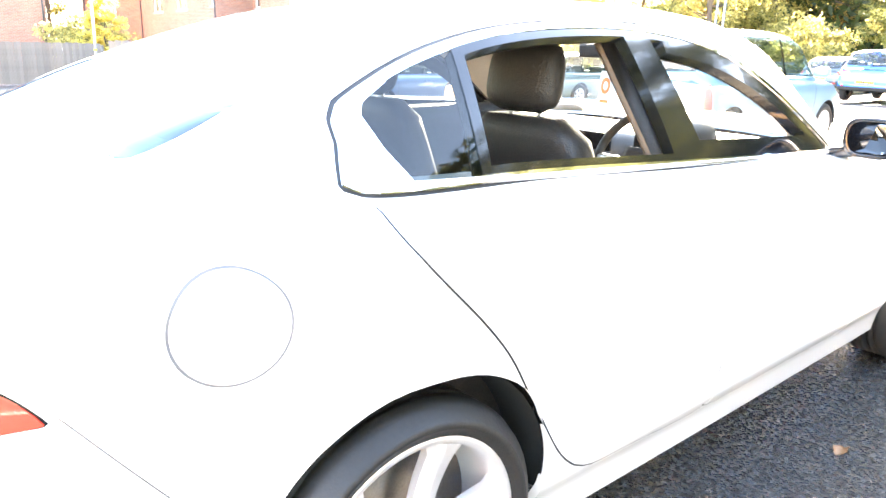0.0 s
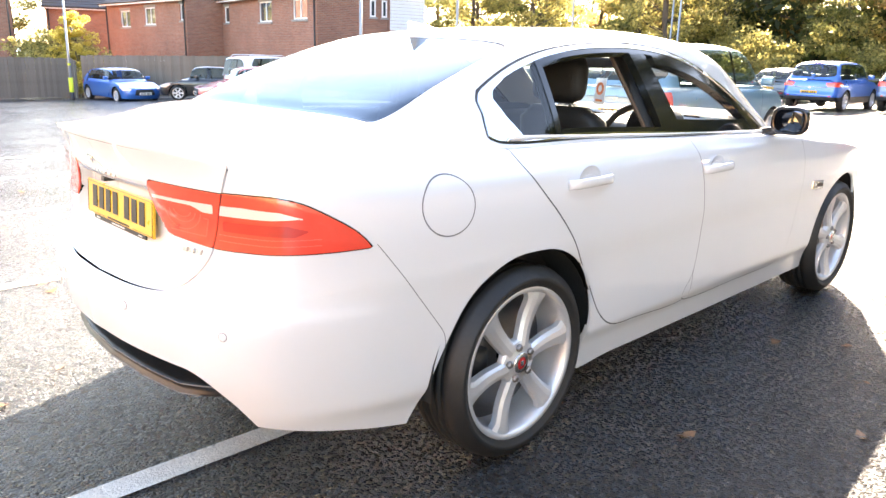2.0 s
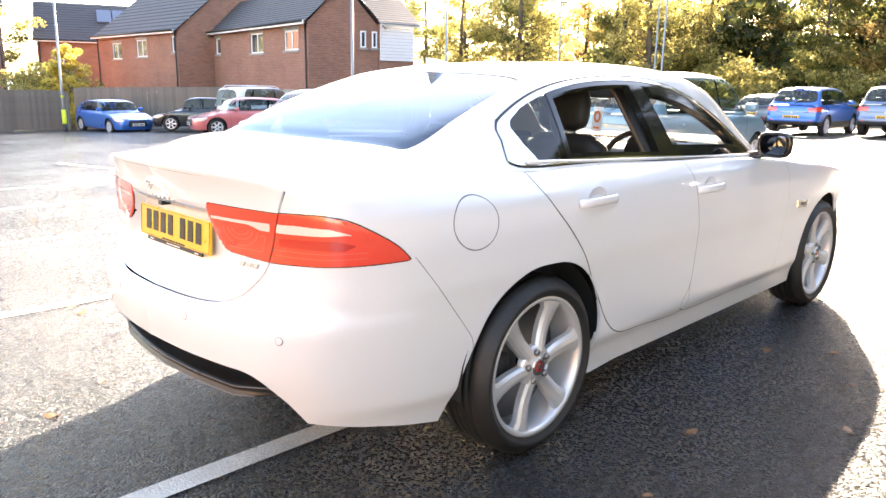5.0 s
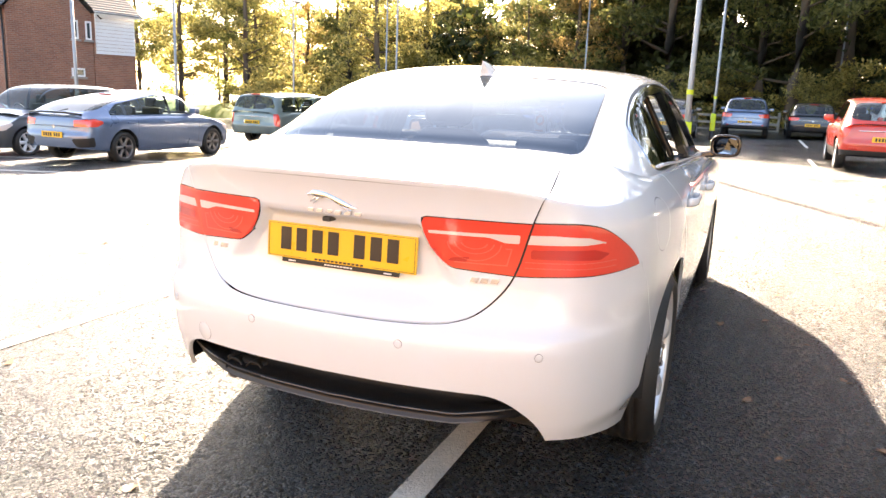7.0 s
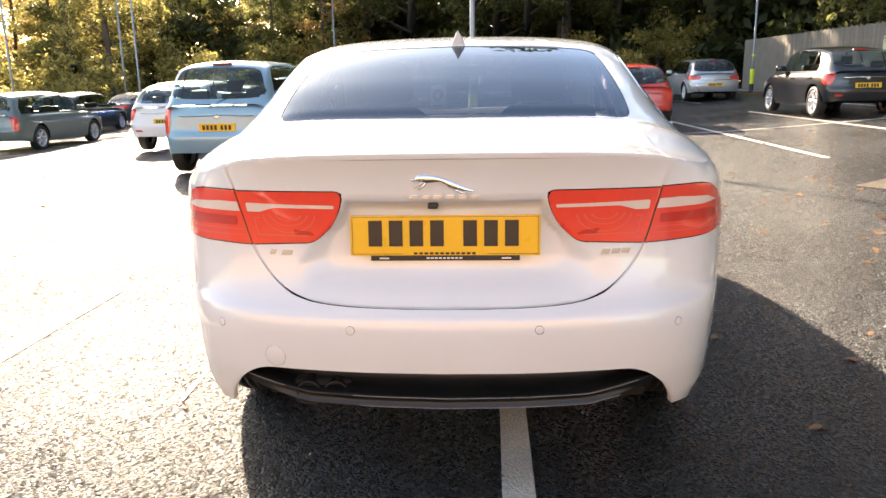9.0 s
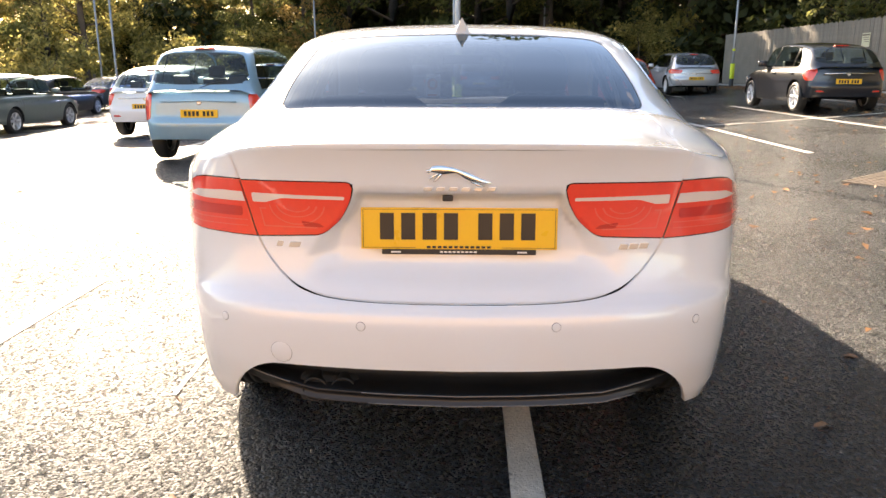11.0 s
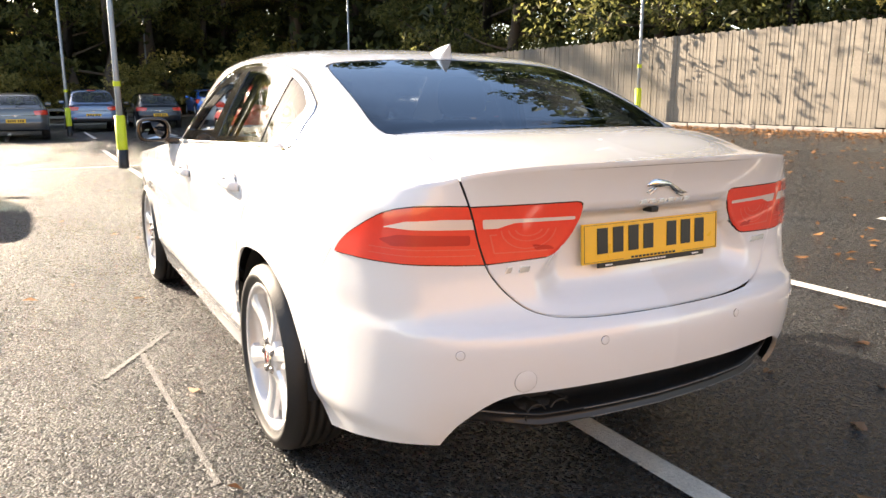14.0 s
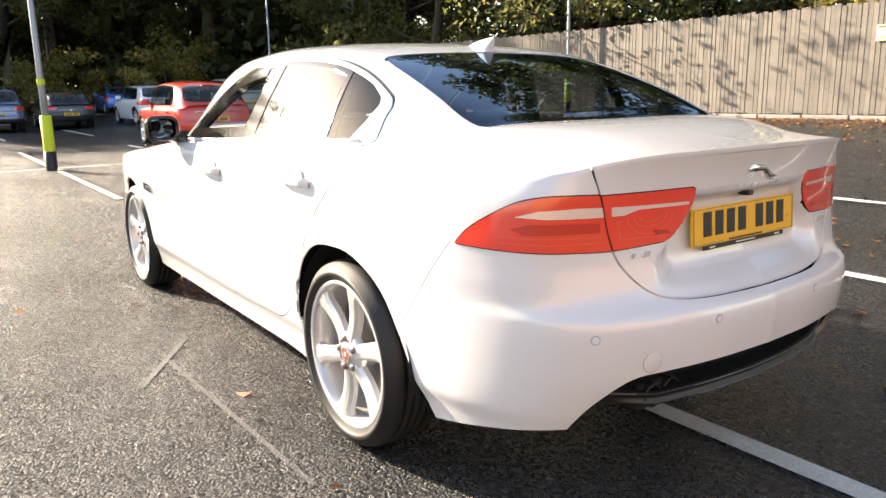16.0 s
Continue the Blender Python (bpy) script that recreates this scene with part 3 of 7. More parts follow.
DLO = spline([(0.932, 1.064), (0.922, 1.13), (0.930, 1.184), (0.956, 1.209), (1.09, 1.271), (1.217, 1.313), (1.347, 1.343), (1.49, 1.361), (1.643, 1.370), (1.804, 1.372), (1.965, 1.363), (2.137, 1.339), (2.31, 1.292), (2.5, 1.213), (2.70, 1.10), (2.84, 0.998), (2.6, 1.004), (1.96, 1.030), (1.4, 1.055)], 110, closed=True)


BOOT = np.vstack([[(-0.1, 1.4), (-0.1, 0.651)], spline([(0.0, 0.651), (0.2, 0.652), (0.33, 0.657), (0.40, 0.668), (0.455, 0.692), (0.51, 0.745), (0.548, 0.81), (0.588, 0.95), (0.618, 1.03)], 40), [(0.618, 1.4)]])


def boot_fn(p, e):
    """Inside the boot lid, on the tail and on the deck."""
    x, y, z = p[:, 0], p[:, 1], p[:, 2]
    d = sdist(BOOT, p[:, [0, 2]])
    deck = e[:, 1] > 1.2
    d = np.where(deck, x - (0.618 - 0.055 * np.clip(y - 0.1, 0, 0.5) / 0.5), d)
    return np.maximum(d, y - 0.603)


def yz(poly, lo=-9, hi=9):
    return lambda p, e: np.maximum(sdist(poly, p[:, 1:3]), np.maximum(lo - p[:, 1], p[:, 1] - hi))


def sz(poly):
    return lambda p, e: np.where(e[:, 1] > 1.2, 1.0, sdist(poly, e))


def off(fn, k):
    return lambda p, e: fn(p, e) - k


def xz(poly, ymax=0.5):
    return lambda p, e: np.maximum(sdist(poly, p[:, [0, 2]]), p[:, 1] - ymax)


def bumper_gap(p, e):
    """The line between rear bumper and wing, from the lamp's tip to the wheel arch."""
    return p[:, 1] - np.interp(p[:, 2], [0.50, 0.53, 0.672, 0.822, 0.84], [0.655, 0.645, 0.535, 0.418, 0.40])


def wheel(parent, x, y, zc, r, rim_r, width, side, spokes, detailed, material=None, start=0.0):
    """A wheel: tyre, rim with spokes, brake disc, nuts and cap."""
    material = material or M_ALLOY
    w = new("wheel")
    w.parent = parent
    w.matrix_basis = pose(x, y, zc, 0, 0, 0 if side > 0 else 180)
    hw = width / 2
    prof = [(rim_r, -hw * 0.9), (rim_r + 0.35 * (r - rim_r), -hw), (r - 0.035, -hw * 0.98), (r - 0.010, -hw * 0.84), (r, -hw * 0.6)]
    if detailed:
        for g in (-0.42, -0.14, 0.14, 0.42):
            prof += [(r, hw * (g - 0.05)), (r - 0.007, hw * (g - 0.04)), (r - 0.007, hw * (g + 0.04)), (r, hw * (g + 0.05))]
    prof += [(r, hw * 0.6), (r - 0.010, hw * 0.84), (r - 0.035, hw * 0.98), (rim_r + 0.5 * (r - rim_r), hw * 1.02), (rim_r + 0.32 * (r - rim_r), hw * 1.0), (rim_r + 0.30 * (r - rim_r), hw * 0.985), (rim_r + 0.012, hw * 0.93), (rim_r - 0.004, hw * 0.86)]
    part("tyre", turned(prof, 64 if detailed else 28), M_RUBBER, w, "black rubber tyre")
    n = 64 if detailed else 28
    lip = turned([(rim_r - 0.03, -hw * 0.8), (rim_r - 0.022, hw * 0.55), (rim_r - 0.016, hw * 0.80), (rim_r - 0.010, hw * 0.885), (rim_r + 0.004, hw * 0.90), (rim_r + 0.007, hw * 0.86), (rim_r, hw * 0.8), (rim_r - 0.006, -hw * 0.8)], n)
    fx = hw * 0.80
    hub_r = 0.078 if detailed else 0.06
    k = 7 if detailed else 3
    for i in range(spokes):
        a0 = start + 2 * math.pi * i / spokes
        rows = []
        for j in range(k + 1):
            t = j / k
            rad = hub_r * 0.75 + (rim_r - 0.014 - hub_r * 0.75) * t
            wid = 0.025 + 0.012 * t + 0.016 * (max(0, t - 0.8) / 0.2) ** 2 + 0.014 * max(0, 0.3 - t) if detailed else 0.034 + 0.006 * abs(2 * t - 0.8) ** 1.5
            dep = fx - 0.010 * math.sin(math.pi * min(t * 1.15, 1)) + 0.004 * t
            sec = []
            for u, d in ((-1, -0.032), (-0.98, -0.010), (-0.62, -0.001), (0.10, 0.0015), (0.62, -0.003), (0.98, -0.013), (1, -0.032)):
                ang = a0 + u * wid / max(rad, 0.05)
                sec.append((dep + d, rad * math.cos(ang), rad * math.sin(ang)))
            rows.append(sec)
        for q in range(6):  # flat facets with sharp edges between them
            merge(lip, loft([[r[q], r[q + 1]] for r in rows]))
    merge(lip, turned([(hub_r * 1.02, fx - 0.035), (hub_r * 1.0, fx - 0.012), (hub_r * 0.9, fx - 0.006), (0.040, fx - 0.004), (0.036, fx + 0.002), (0.03, fx + 0.002)], n))
    bmesh.ops.recalc_face_normals(lip, faces=lip.faces)
    rim = part("rim", lip, material, w, "silver alloy rim with %d spokes" % spokes)
    part("brake_disc", turned([(0.02, 0.0), (rim_r * 0.68, 0.0), (rim_r * 0.68, -0.02), (rim_r * 0.98, -0.03), (rim_r * 0.98, -0.05)], n), M_STEELDISC if detailed else M_DARK, w)
    if detailed:
        part("cap", turned([(0.0225, fx), (0.0225, fx + 0.0055), (0.018, fx + 0.0065), (0.0, fx + 0.007)], 24), M_REDCAP, w, "red centre cap with grey ring")
        part("cap_ring", turned([(0.036, fx), (0.036, fx + 0.005), (0.031, fx + 0.0072), (0.0215, fx + 0.007)], 24), M_CHROME, w)
        boxed("cap_emblem", (fx + 0.0055, -0.008, -0.009), (fx + 0.0078, 0.009, 0.009), M_CHROME, w, 0.0008, "small chrome emblem on the cap")
        for i in range(5):
            a = 0.5 + 2 * math.pi * i / 5
            nut = turned([(0.013, fx - 0.012), (0.013, fx + 0.004), (0.009, fx + 0.009), (0.0, fx + 0.010)], 6)
            bmesh.ops.translate(nut, verts=nut.verts, vec=(0, 0.056 * math.cos(a), 0.056 * math.sin(a)))
            part("wheel_nut", nut, M_STEELDISC, w, "dark steel wheel nut", smooth=False)
        cal = bmesh.new()
        box(cal, (-0.03, -0.17, -0.06), (0.03, -0.09, 0.06), 0.012)
        part("brake_caliper", cal, M_BLACK, w)
    return w


def plate_bars(parent, y, z, w, h, seed, ink, gap=0.52):
    """The registration, shown as plain dark bars."""
    rnd = random.Random(seed)
    n, x = 7, -w * 0.43
    step = w * 0.86 / 7.6
    for i in range(n):
        if i == 4:
            x += step * 0.6
        ww = step * 0.66
        boxed("registration_bar", (x + 0.1 * step, y - 0.0022, z - h * 0.33), (x + 0.1 * step + ww, y - 0.0005, z + h * 0.33), ink, parent)
        x += step


def hero_dent(s, z):
    """The hollow that holds the number plate, and the crease under the lip."""
    edge = np.interp(z, [0.66, 0.70, 0.76, 0.80, 0.83, 0.865, 0.91, 0.96], [0.40, 0.44, 0.44, 0.40, 0.362, 0.322, 0.296, 0.284])
    soft = float(np.interp(z, [0.74, 0.80, 0.84], [0.060, 0.030, 0.010]))
    d = 0.040 * (1 - smooth_step(edge - 2 * soft, edge, s)) * smooth_step(0.672, 0.735, z) * (1 - smooth_step(0.918, 0.936, z))
    return d


def build_hero():
    car = empty("saloon_car", pose(0, 0, 0), "white four-door saloon with alloy wheels, side windows down, on wet asphalt", "car")
    lo = skin_lower(HERO_OUT, HERO_REAR, HERO_SIDE, HERO_FRONT, HERO_BOT, HERO_SH, HERO_DECK, (0.85, 3.4), 276, 56, 22, [(0.0, 3.0), (0.15, 3.2), (0.48, 7.0), (1.0, 7.0), (2.9, 3.2), (4.6, 3.2)], hero_dent, dense=0.48)
    arch_r, arch_f = yz(ARCH_R, 0.3, 1.6), yz(ARCH_F, 3, 4.6)
    lamp_in, lamp_out = sz(LAMP_IN), sz(LAMP_OUT)
    val, door_r, door_f = xz(VALANCE), yz(DOOR_R), yz(DOOR_F)
    fuel = lambda p, e: np.hypot((p[:, 1] - 0.648) / 0.093, (p[:, 2] - 0.907) / 0.086) * 0.09 - 0.09
    g = 0.0028
    cabin = lambda p, e: np.maximum(np.maximum(0.66 - p[:, 1], p[:, 1] - 3.05), np.where(e[:, 1] > 1.2 + 0.12, -1.0, 1.0))
    for fn in (arch_r, arch_f, val, lamp_in, lamp_out, off(lamp_in, 0.004), off(lamp_out, 0.004)):
        lo.cut(fn)
    for fn in (boot_fn, door_r, door_f):
        lo.cut(off(fn, g))
        lo.cut(off(fn, -g))
    lo.cut(off(fuel, 0.0023))
    lo.cut(off(fuel, -0.0023))
    lo.cut(off(bumper_gap, 0.0017))
    lo.cut(off(bumper_gap, -0.0017))
    sill = lambda p, e: p[:, 2] - np.interp(p[:, 1], [1.0, 1.45, 1.6, 2.1, 3.2, 3.4], [0.40, 0.372, 0.318, 0.302, 0.296, 0.29])
    lo.cut(sill)
    names = ("arch_r arch_f val lin lout lin2 lout2 boot dr df fuel bump cabin sill").split()
    vals = {}
    for nme, fn in zip(names, (arch_r, arch_f, val, lamp_in, lamp_out, off(lamp_in, 0.004), off(lamp_out, 0.004), boot_fn, door_r, door_f, fuel, bumper_gap, cabin, sill)):
        faces, vals[nme] = lo.values(fn)
    _, zc = lo.values(lambda p, e: p[:, 2])
    _, yc = lo.values(lambda p, e: p[:, 1])
    _, up = lo.values(lambda p, e: e[:, 1])
    sets, seal_in = {}, set()
    for i, f in enumerate(faces):
        v = {k: vals[k][i] for k in names}
        if v["arch_r"] < 0 or v["arch_f"] < 0 or v["val"] < 0 or v["cabin"] < 0:
            continue
        if v["lin"] < 0 and v["boot"] < -g:
            k = "lamp_in"
        elif v["lout"] < 0 and v["boot"] > g:
            k = "lamp_out"
        elif (v["lin2"] < 0 and v["boot"] < -g) or (v["lout2"] < 0 and v["boot"] > g):
            k = "lamp_edge"
            if v["boot"] < 0:
                seal_in.add(f)
        elif abs(v["boot"]) < g and zc[i] > 0.64:
            if v["lin"] < 0 and up[i] < 1.2:
                sets.setdefault("lamp_gap", []).append(f)
            continue
        elif v["boot"] < 0:
            k = "boot"
        elif up[i] < 1.3 and (abs(v["dr"]) < g or abs(v["df"]) < g):
            k = "door_gap"
        elif abs(v["fuel"]) < 0.0023 and up[i] < 1.3:
            k = "fuel_gap"
        elif v["dr"] < 0:
            k = "door_r"
        elif v["df"] < 0:
            k = "door_f"
        elif v["fuel"] < 0:
            k = "fuel"
        elif yc[i] < 0.8 and zc[i] < 0.83 and abs(v["bump"]) < 0.0017 and up[i] < 1.2:
            k = "bumper_gap"
        elif v["bump"] < 0 and zc[i] < 0.82:
            k = "bumper"
        elif yc[i] > 4.15 and up[i] < 1.2:
            k = "front"
        elif yc[i] > 3.2 and up[i] > 1.24:
            k = "bonnet"
        elif 1.2 < yc[i] < 3.5 and v["sill"] < 0:
            k = "sill"
        else:
            k = "wing"
        sets.setdefault(k, []).append(f)
    lo.patch(sets["wing"], "body_side", M_WHITE, car, 1, rim=0.012)
    lo.patch(sets["wing"] + sets["fuel"] + sets["fuel_gap"], "body_side", M_WHITE, car, -1, rim=0.012)
    lo.patch(sets["fuel"], "fuel_flap", M_WHITE, car, 1, rim=0.008)
    lo.patch(sets["fuel_gap"], "fuel_flap_joint", M_SEAM, car, 1, lift=-0.001)
    for sd in (1, -1):
        lo.patch(sets["bumper_gap"], "bumper_joint", M_SEAM, car, sd, lift=-0.001)
    lo.patch(sets["bumper"], "rear_bumper", M_WHITE, car, rim=0.015)
    lid = lo.patch(sets["boot"], "boot_lid", M_WHITE, car, rim=0.012)
    lo.patch(sets["bonnet"], "bonnet", M_WHITE, car)
    lo.patch(sets["front"], "front_bumper", M_WHITE, car)
    doors = {}
    for sd in (1, -1):
        doors["r", sd] = lo.patch(sets["door_r"], "rear_door", M_WHITE, car, sd, rim=0.012)
        doors["f", sd] = lo.patch(sets["door_f"], "front_door", M_WHITE, car, sd, rim=0.012)
        lo.patch(sets["sill"], "sill", M_WHITE, car, sd, rim=0.02)
        # tail lamps: the inner one sits on the boot lid, the outer one on the wing
        for key, par in (("lamp_in", lid), ("lamp_out", car)):
            lamp = lo.patch(sets[key], "tail_lamp", M_REDLENS, par, sd, lift=0.003, rim=0.012, label="red tail lamp with a pale light strip")
            if key == "lamp_in":
                zones = (("light_strip", M_CLEAR, rounded([(0.312, 0.921), (0.45, 0.922), (0.592, 0.924), (0.590, 0.899), (0.545, 0.899), (0.520, 0.906), (0.495, 0.912), (0.312, 0.912)], 0.005)),
                         ("reflector", M_REDDEEP, rounded([(0.385, 0.846), (0.440, 0.852), (0.430, 0.836), (0.372, 0.836)], 0.006)))
            else:
                zones = (("light_strip", M_CLEAR, rounded([(0.60, 0.925), (0.70, 0.926), (0.82, 0.920), (0.885, 0.904), (0.80, 0.899), (0.61, 0.899)], 0.006)),
                         ("reflector", M_REDDEEP, rounded([(0.63, 0.858), (0.74, 0.858), (0.86, 0.856), (0.90, 0.872), (0.84, 0.886), (0.63, 0.884)], 0.008)))
            edge_set = [f for f in sets["lamp_edge"] if (f in seal_in) == (key == "lamp_in")]
            lo.patch(edge_set, "lamp_seal", M_GLOSSBLACK, lamp, sd, lift=-0.002)
            for nm, mt, poly in zones:
                zone_patch(lo, sets[key], sz(poly), nm, mt, lamp, sd)
            if key == "lamp_in":
                # nested hanging arcs, and a bent guide along the foot of the lens
                for rx, ry in ((0.040, 0.020), (0.060, 0.034), (0.082, 0.054)):
                    ring = lambda p, e, rx=rx, ry=ry: np.maximum(np.abs(np.hypot((e[:, 0] - 0.452) / rx, (e[:, 1] - 0.896) / ry) - 1) * ry - 0.0016, e[:, 1] - 0.893)
                    zone_patch(lo, sets[key], ring, "light_guide", M_REDRING, lamp, sd)
                foot = rounded([(0.392, 0.832), (0.556, 0.832), (0.570, 0.884), (0.545, 0.884), (0.548, 0.880), (0.564, 0.880), (0.552, 0.836), (0.392, 0.836)], 0.001, 2)
                zone_patch(lo, sets[key], sz(foot), "light_guide", M_REDRING, lamp, sd)
            else:
                for z in (0.830, 0.846):
                    band = rounded([(0.612, z), (0.80, z), (0.93, z + 0.004), (0.93, z + 0.007), (0.80, z + 0.003), (0.612, z + 0.003)], 0.001, 2)
                    zone_patch(lo, sets[key], sz(band), "light_guide", M_REDRING, lamp, sd)
    for sd in (1, -1):
        lo.patch(sets["lamp_gap"], "lamp_joint", M_BLACK, car, sd, lift=-0.001)
        lo.patch(sets["door_gap"], "door_seal", M_BLACK, car, sd, lift=-0.001)
    lo.patch([f for k in ("wing", "bumper", "boot", "door_r", "door_f", "sill", "fuel", "lamp_in", "lamp_out", "lamp_edge") for f in sets[k]], "inner_shell", M_DARK, car, lift=-0.016)

    hero_tail(car, lid)
    hero_top(car)
    hero_sides(car, doors)
    hero_cabin(car)
    for sd in (1, -1):
        for y in (1.0, 3.835):
            wheel(car, sd * 0.790, y, 0.333, 0.333, 0.259, 0.225, sd, 6, True, start=(0.20 if sd > 0 else 0.30) if y < 2 else 0.75)
        # wheel housings
        for y in (1.0, 3.835):
            rows = [[(sd * xx, y + 0.40 * math.cos(a), 0.33 + 0.40 * math.sin(a)) for a in np.linspace(-0.05, math.pi + 0.05, 22)] for xx in (0.87, 0.5)]
            part("wheel_housing", loft(rows), M_DARK, car)
    boxed("underbody", (-0.66, 0.50, 0.17), (0.66, 4.2, 0.30), M_DARK, car, 0.02)
    boxed("inner_floor", (-0.64, 0.30, 0.30), (0.64, 4.0, 0.40), M_DARK, car, 0.02)
    return car


def zone_patch(skin, faces, fn, name, material, parent, side, top=9.0):
    """A small raised zone on some faces of a skin, with a clean edge."""
    rows, ids = Skin([], [], []), {}
    def put(co, ext, nrm):
        key = tuple(round(float(q), 5) for q in co)
        if key in ids:
            return ids[key]
        w = ids[key] = rows.bm.verts.new(co)
        rows.ext[w], rows.nrm[w] = ext, nrm
        return w

    for f in faces:
        vs = f.verts[:]
        if len(vs) == 4:
            k = 4
            co, ex, nr = ([np.array(c) for c in q] for q in ([v.co for v in vs], [skin.ext[v] for v in vs], [skin.nrm[v] for v in vs]))
            at4 = lambda q, a, b: (q[0] * (1 - a) + q[1] * a) * (1 - b) + (q[3] * (1 - a) + q[2] * a) * b
            g = [[put(*(at4(q, i / k, j / k) for q in (co, ex, nr))) for i in range(k + 1)] for j in range(k + 1)]
            for j in range(k):
                for i in range(k):
                    q = [g[j][i], g[j][i + 1], g[j + 1][i + 1], g[j + 1][i]]
                    if len(set(q)) == 4:
                        rows.bm.faces.new(q)
        else:
            try:
                rows.bm.faces.new([put(v.co, skin.ext[v], skin.nrm[v]) for v in vs])
            except ValueError:
                pass
    rows.cut(fn)
    fs, val = rows.values(fn)
    _, hz = rows.values(lambda p, e: p[:, 2])
    keep = [f for f, v, h in zip(fs, val, hz) if v < 0 and h < top]
    if keep:
        rows.patch(keep, name, material, parent, side, lift=0.0045)
    rows.bm.free()


def on_tail(x, z, out=0.0):
    """A place on the saloon's tail."""
    c = spline(HERO_OUT, 400)
    i = int(np.argmin(np.abs(c[:120, 0] - abs(x))))
    return c[i, 1] + tab(HERO_REAR, z) + hero_dent(abs(x), z) - out


def hero_tail(car, lid):
    """Plate, badges, camera, sensors, valance and exhaust."""
    y0, y1 = on_tail(0.0, 0.78), on_tail(0.0, 0.89)
    lean = math.degrees(math.atan2(y1 - y0, 0.11))
    pl = boxed("number_plate", (-0.26, -0.004, -0.0555), (0.26, 0.004, 0.0555), M_PLATE, lid, 0.0015, "yellow number plate with dark bars")
    pl.matrix_basis = pose(0, 0.068, 0.834, -4)
    plate_bars(pl, -0.004, 0.006, 0.50, 0.108, 3, M_INK)
    for a, b in (((-0.254, 0.0505), (0.254, 0.0515)), ((-0.254, -0.0515), (-0.115, -0.0505)), ((0.115, -0.0515), (0.254, -0.0505)), ((-0.2545, -0.051), (-0.2535, 0.051)), ((0.2535, -0.051), (0.2545, 0.051))):
        boxed("plate_border", (a[0], -0.0055, a[1]), (b[0], -0.0038, b[1]), M_INK, pl)
    for i in range(12):
        x = -0.085 + i * 0.0145
        boxed("small_print_bar", (x, -0.0055, -0.0525), (x + 0.010, -0.0038, -0.0465), M_INK, pl)
    sur = boxed("plate_surround", (-0.205, -0.0035, -0.070), (0.205, 0.003, -0.0545), M_BLACK, pl, 0.002, "black dealer strip with pale bars")
    for i in range(9):
        boxed("small_print_bar", (-0.05 + i * 0.0112, -0.0048, -0.0645), (-0.042 + i * 0.0112, -0.003, -0.0605), M_PLATEW, sur)
    for x in (-0.18, 0.155):
        boxed("logo_bar", (x, -0.0048, -0.065), (x + 0.026, -0.003, -0.061), M_PLATEW, sur)
    # the maker's emblem: a plain leaping shape in chrome, and plain bars for the letters
    top = spline([(-0.078, 0.000), (-0.070, 0.014), (-0.048, 0.018), (-0.010, 0.012), (0.025, -0.002), (0.060, -0.018), (0.082, -0.026)], 26)
    low = spline([(-0.078, -0.004), (-0.066, -0.002), (-0.040, -0.004), (-0.005, -0.004), (0.022, -0.020), (0.055, -0.030), (0.082, -0.029)], 26)
    bm = bmesh.new()
    prev = None
    for (xa, za), (xb, zb) in zip(top, low):
        ym = on_tail(xa, 0.99 + za)
        r = [bm.verts.new((xa, ym - 0.001, 0.99 + za)), bm.verts.new(((xa + xb) / 2, ym - 0.009, 0.99 + (za + zb) / 2)), bm.verts.new((xb, ym - 0.001, 0.99 + zb))]
        if prev:
            bm.faces.new((prev[0], prev[1], r[1], r[0]))
            bm.faces.new((prev[1], prev[2], r[2], r[1]))
        prev = r
    for limb, r in (([(-0.052, -0.002), (-0.068, -0.012), (-0.076, -0.019)], 0.0034), ([(-0.046, -0.003), (-0.054, -0.016), (-0.066, -0.024)], 0.0034), ([(0.020, -0.010), (0.034, -0.026), (0.052, -0.034), (0.066, -0.036)], 0.0032), ([(-0.076, 0.002), (-0.083, 0.006)], 0.005)):
        merge(bm, tube([(x, on_tail(abs(x), 0.99 + z) - 0.004, 0.99 + z) for x, z in limb], r, 7, taper=r * 0.6))
    bmesh.ops.recalc_face_normals(bm, faces=bm.faces)
    part("emblem", bm, M_CHROME, lid, "chrome leaping emblem")
    slant = Matrix(((1, 0, 0.35, 0), (0, 1, 0, 0), (0, 0, 1, 0), (0, 0, 0, 1)))
    for i in range(6):
        x = -0.092 + i * 0.0325
        ob = boxed("badge_letter_bar", (0, -0.004, 0), (0.021, 0.004, 0.010), M_BADGE, lid, 0.001, m=slant)
        ob.matrix_basis = pose(x, on_tail(abs(x), 0.947), 0.9405)
    for x0, n in ((-0.494, 2), (0.424, 3)):
        for i in range(n):
            x = x0 + i * (0.036 if n == 2 else 0.028)
            ob = boxed("model_badge_bar", (0, -0.006, 0), (0.030 if n == 2 else 0.022, 0.006, 0.015), M_BADGE, lid, 0.001, m=slant)
            ob.matrix_basis = pose(x, on_tail(abs(x + 0.012), 0.786), 0.779)
    boxed("reversing_camera", (-0.043, on_tail(0, 0.93) - 0.006, 0.912), (-0.015, on_tail(0, 0.93) + 0.03, 0.927), M_BLACK, lid, 0.004)
    # the undercut of the lid's edge above the plate
    rows = [[(x, on_tail(abs(x), 0.935) - 0.001 + dy, z) for x in np.linspace(-0.29, 0.29, 31)] for dy, z in ((0.0, 0.9315), (0.018, 0.9285))]
    part("lid_undercut", loft(rows), M_WHITE, lid)
    c = spline(HERO_OUT, 400)
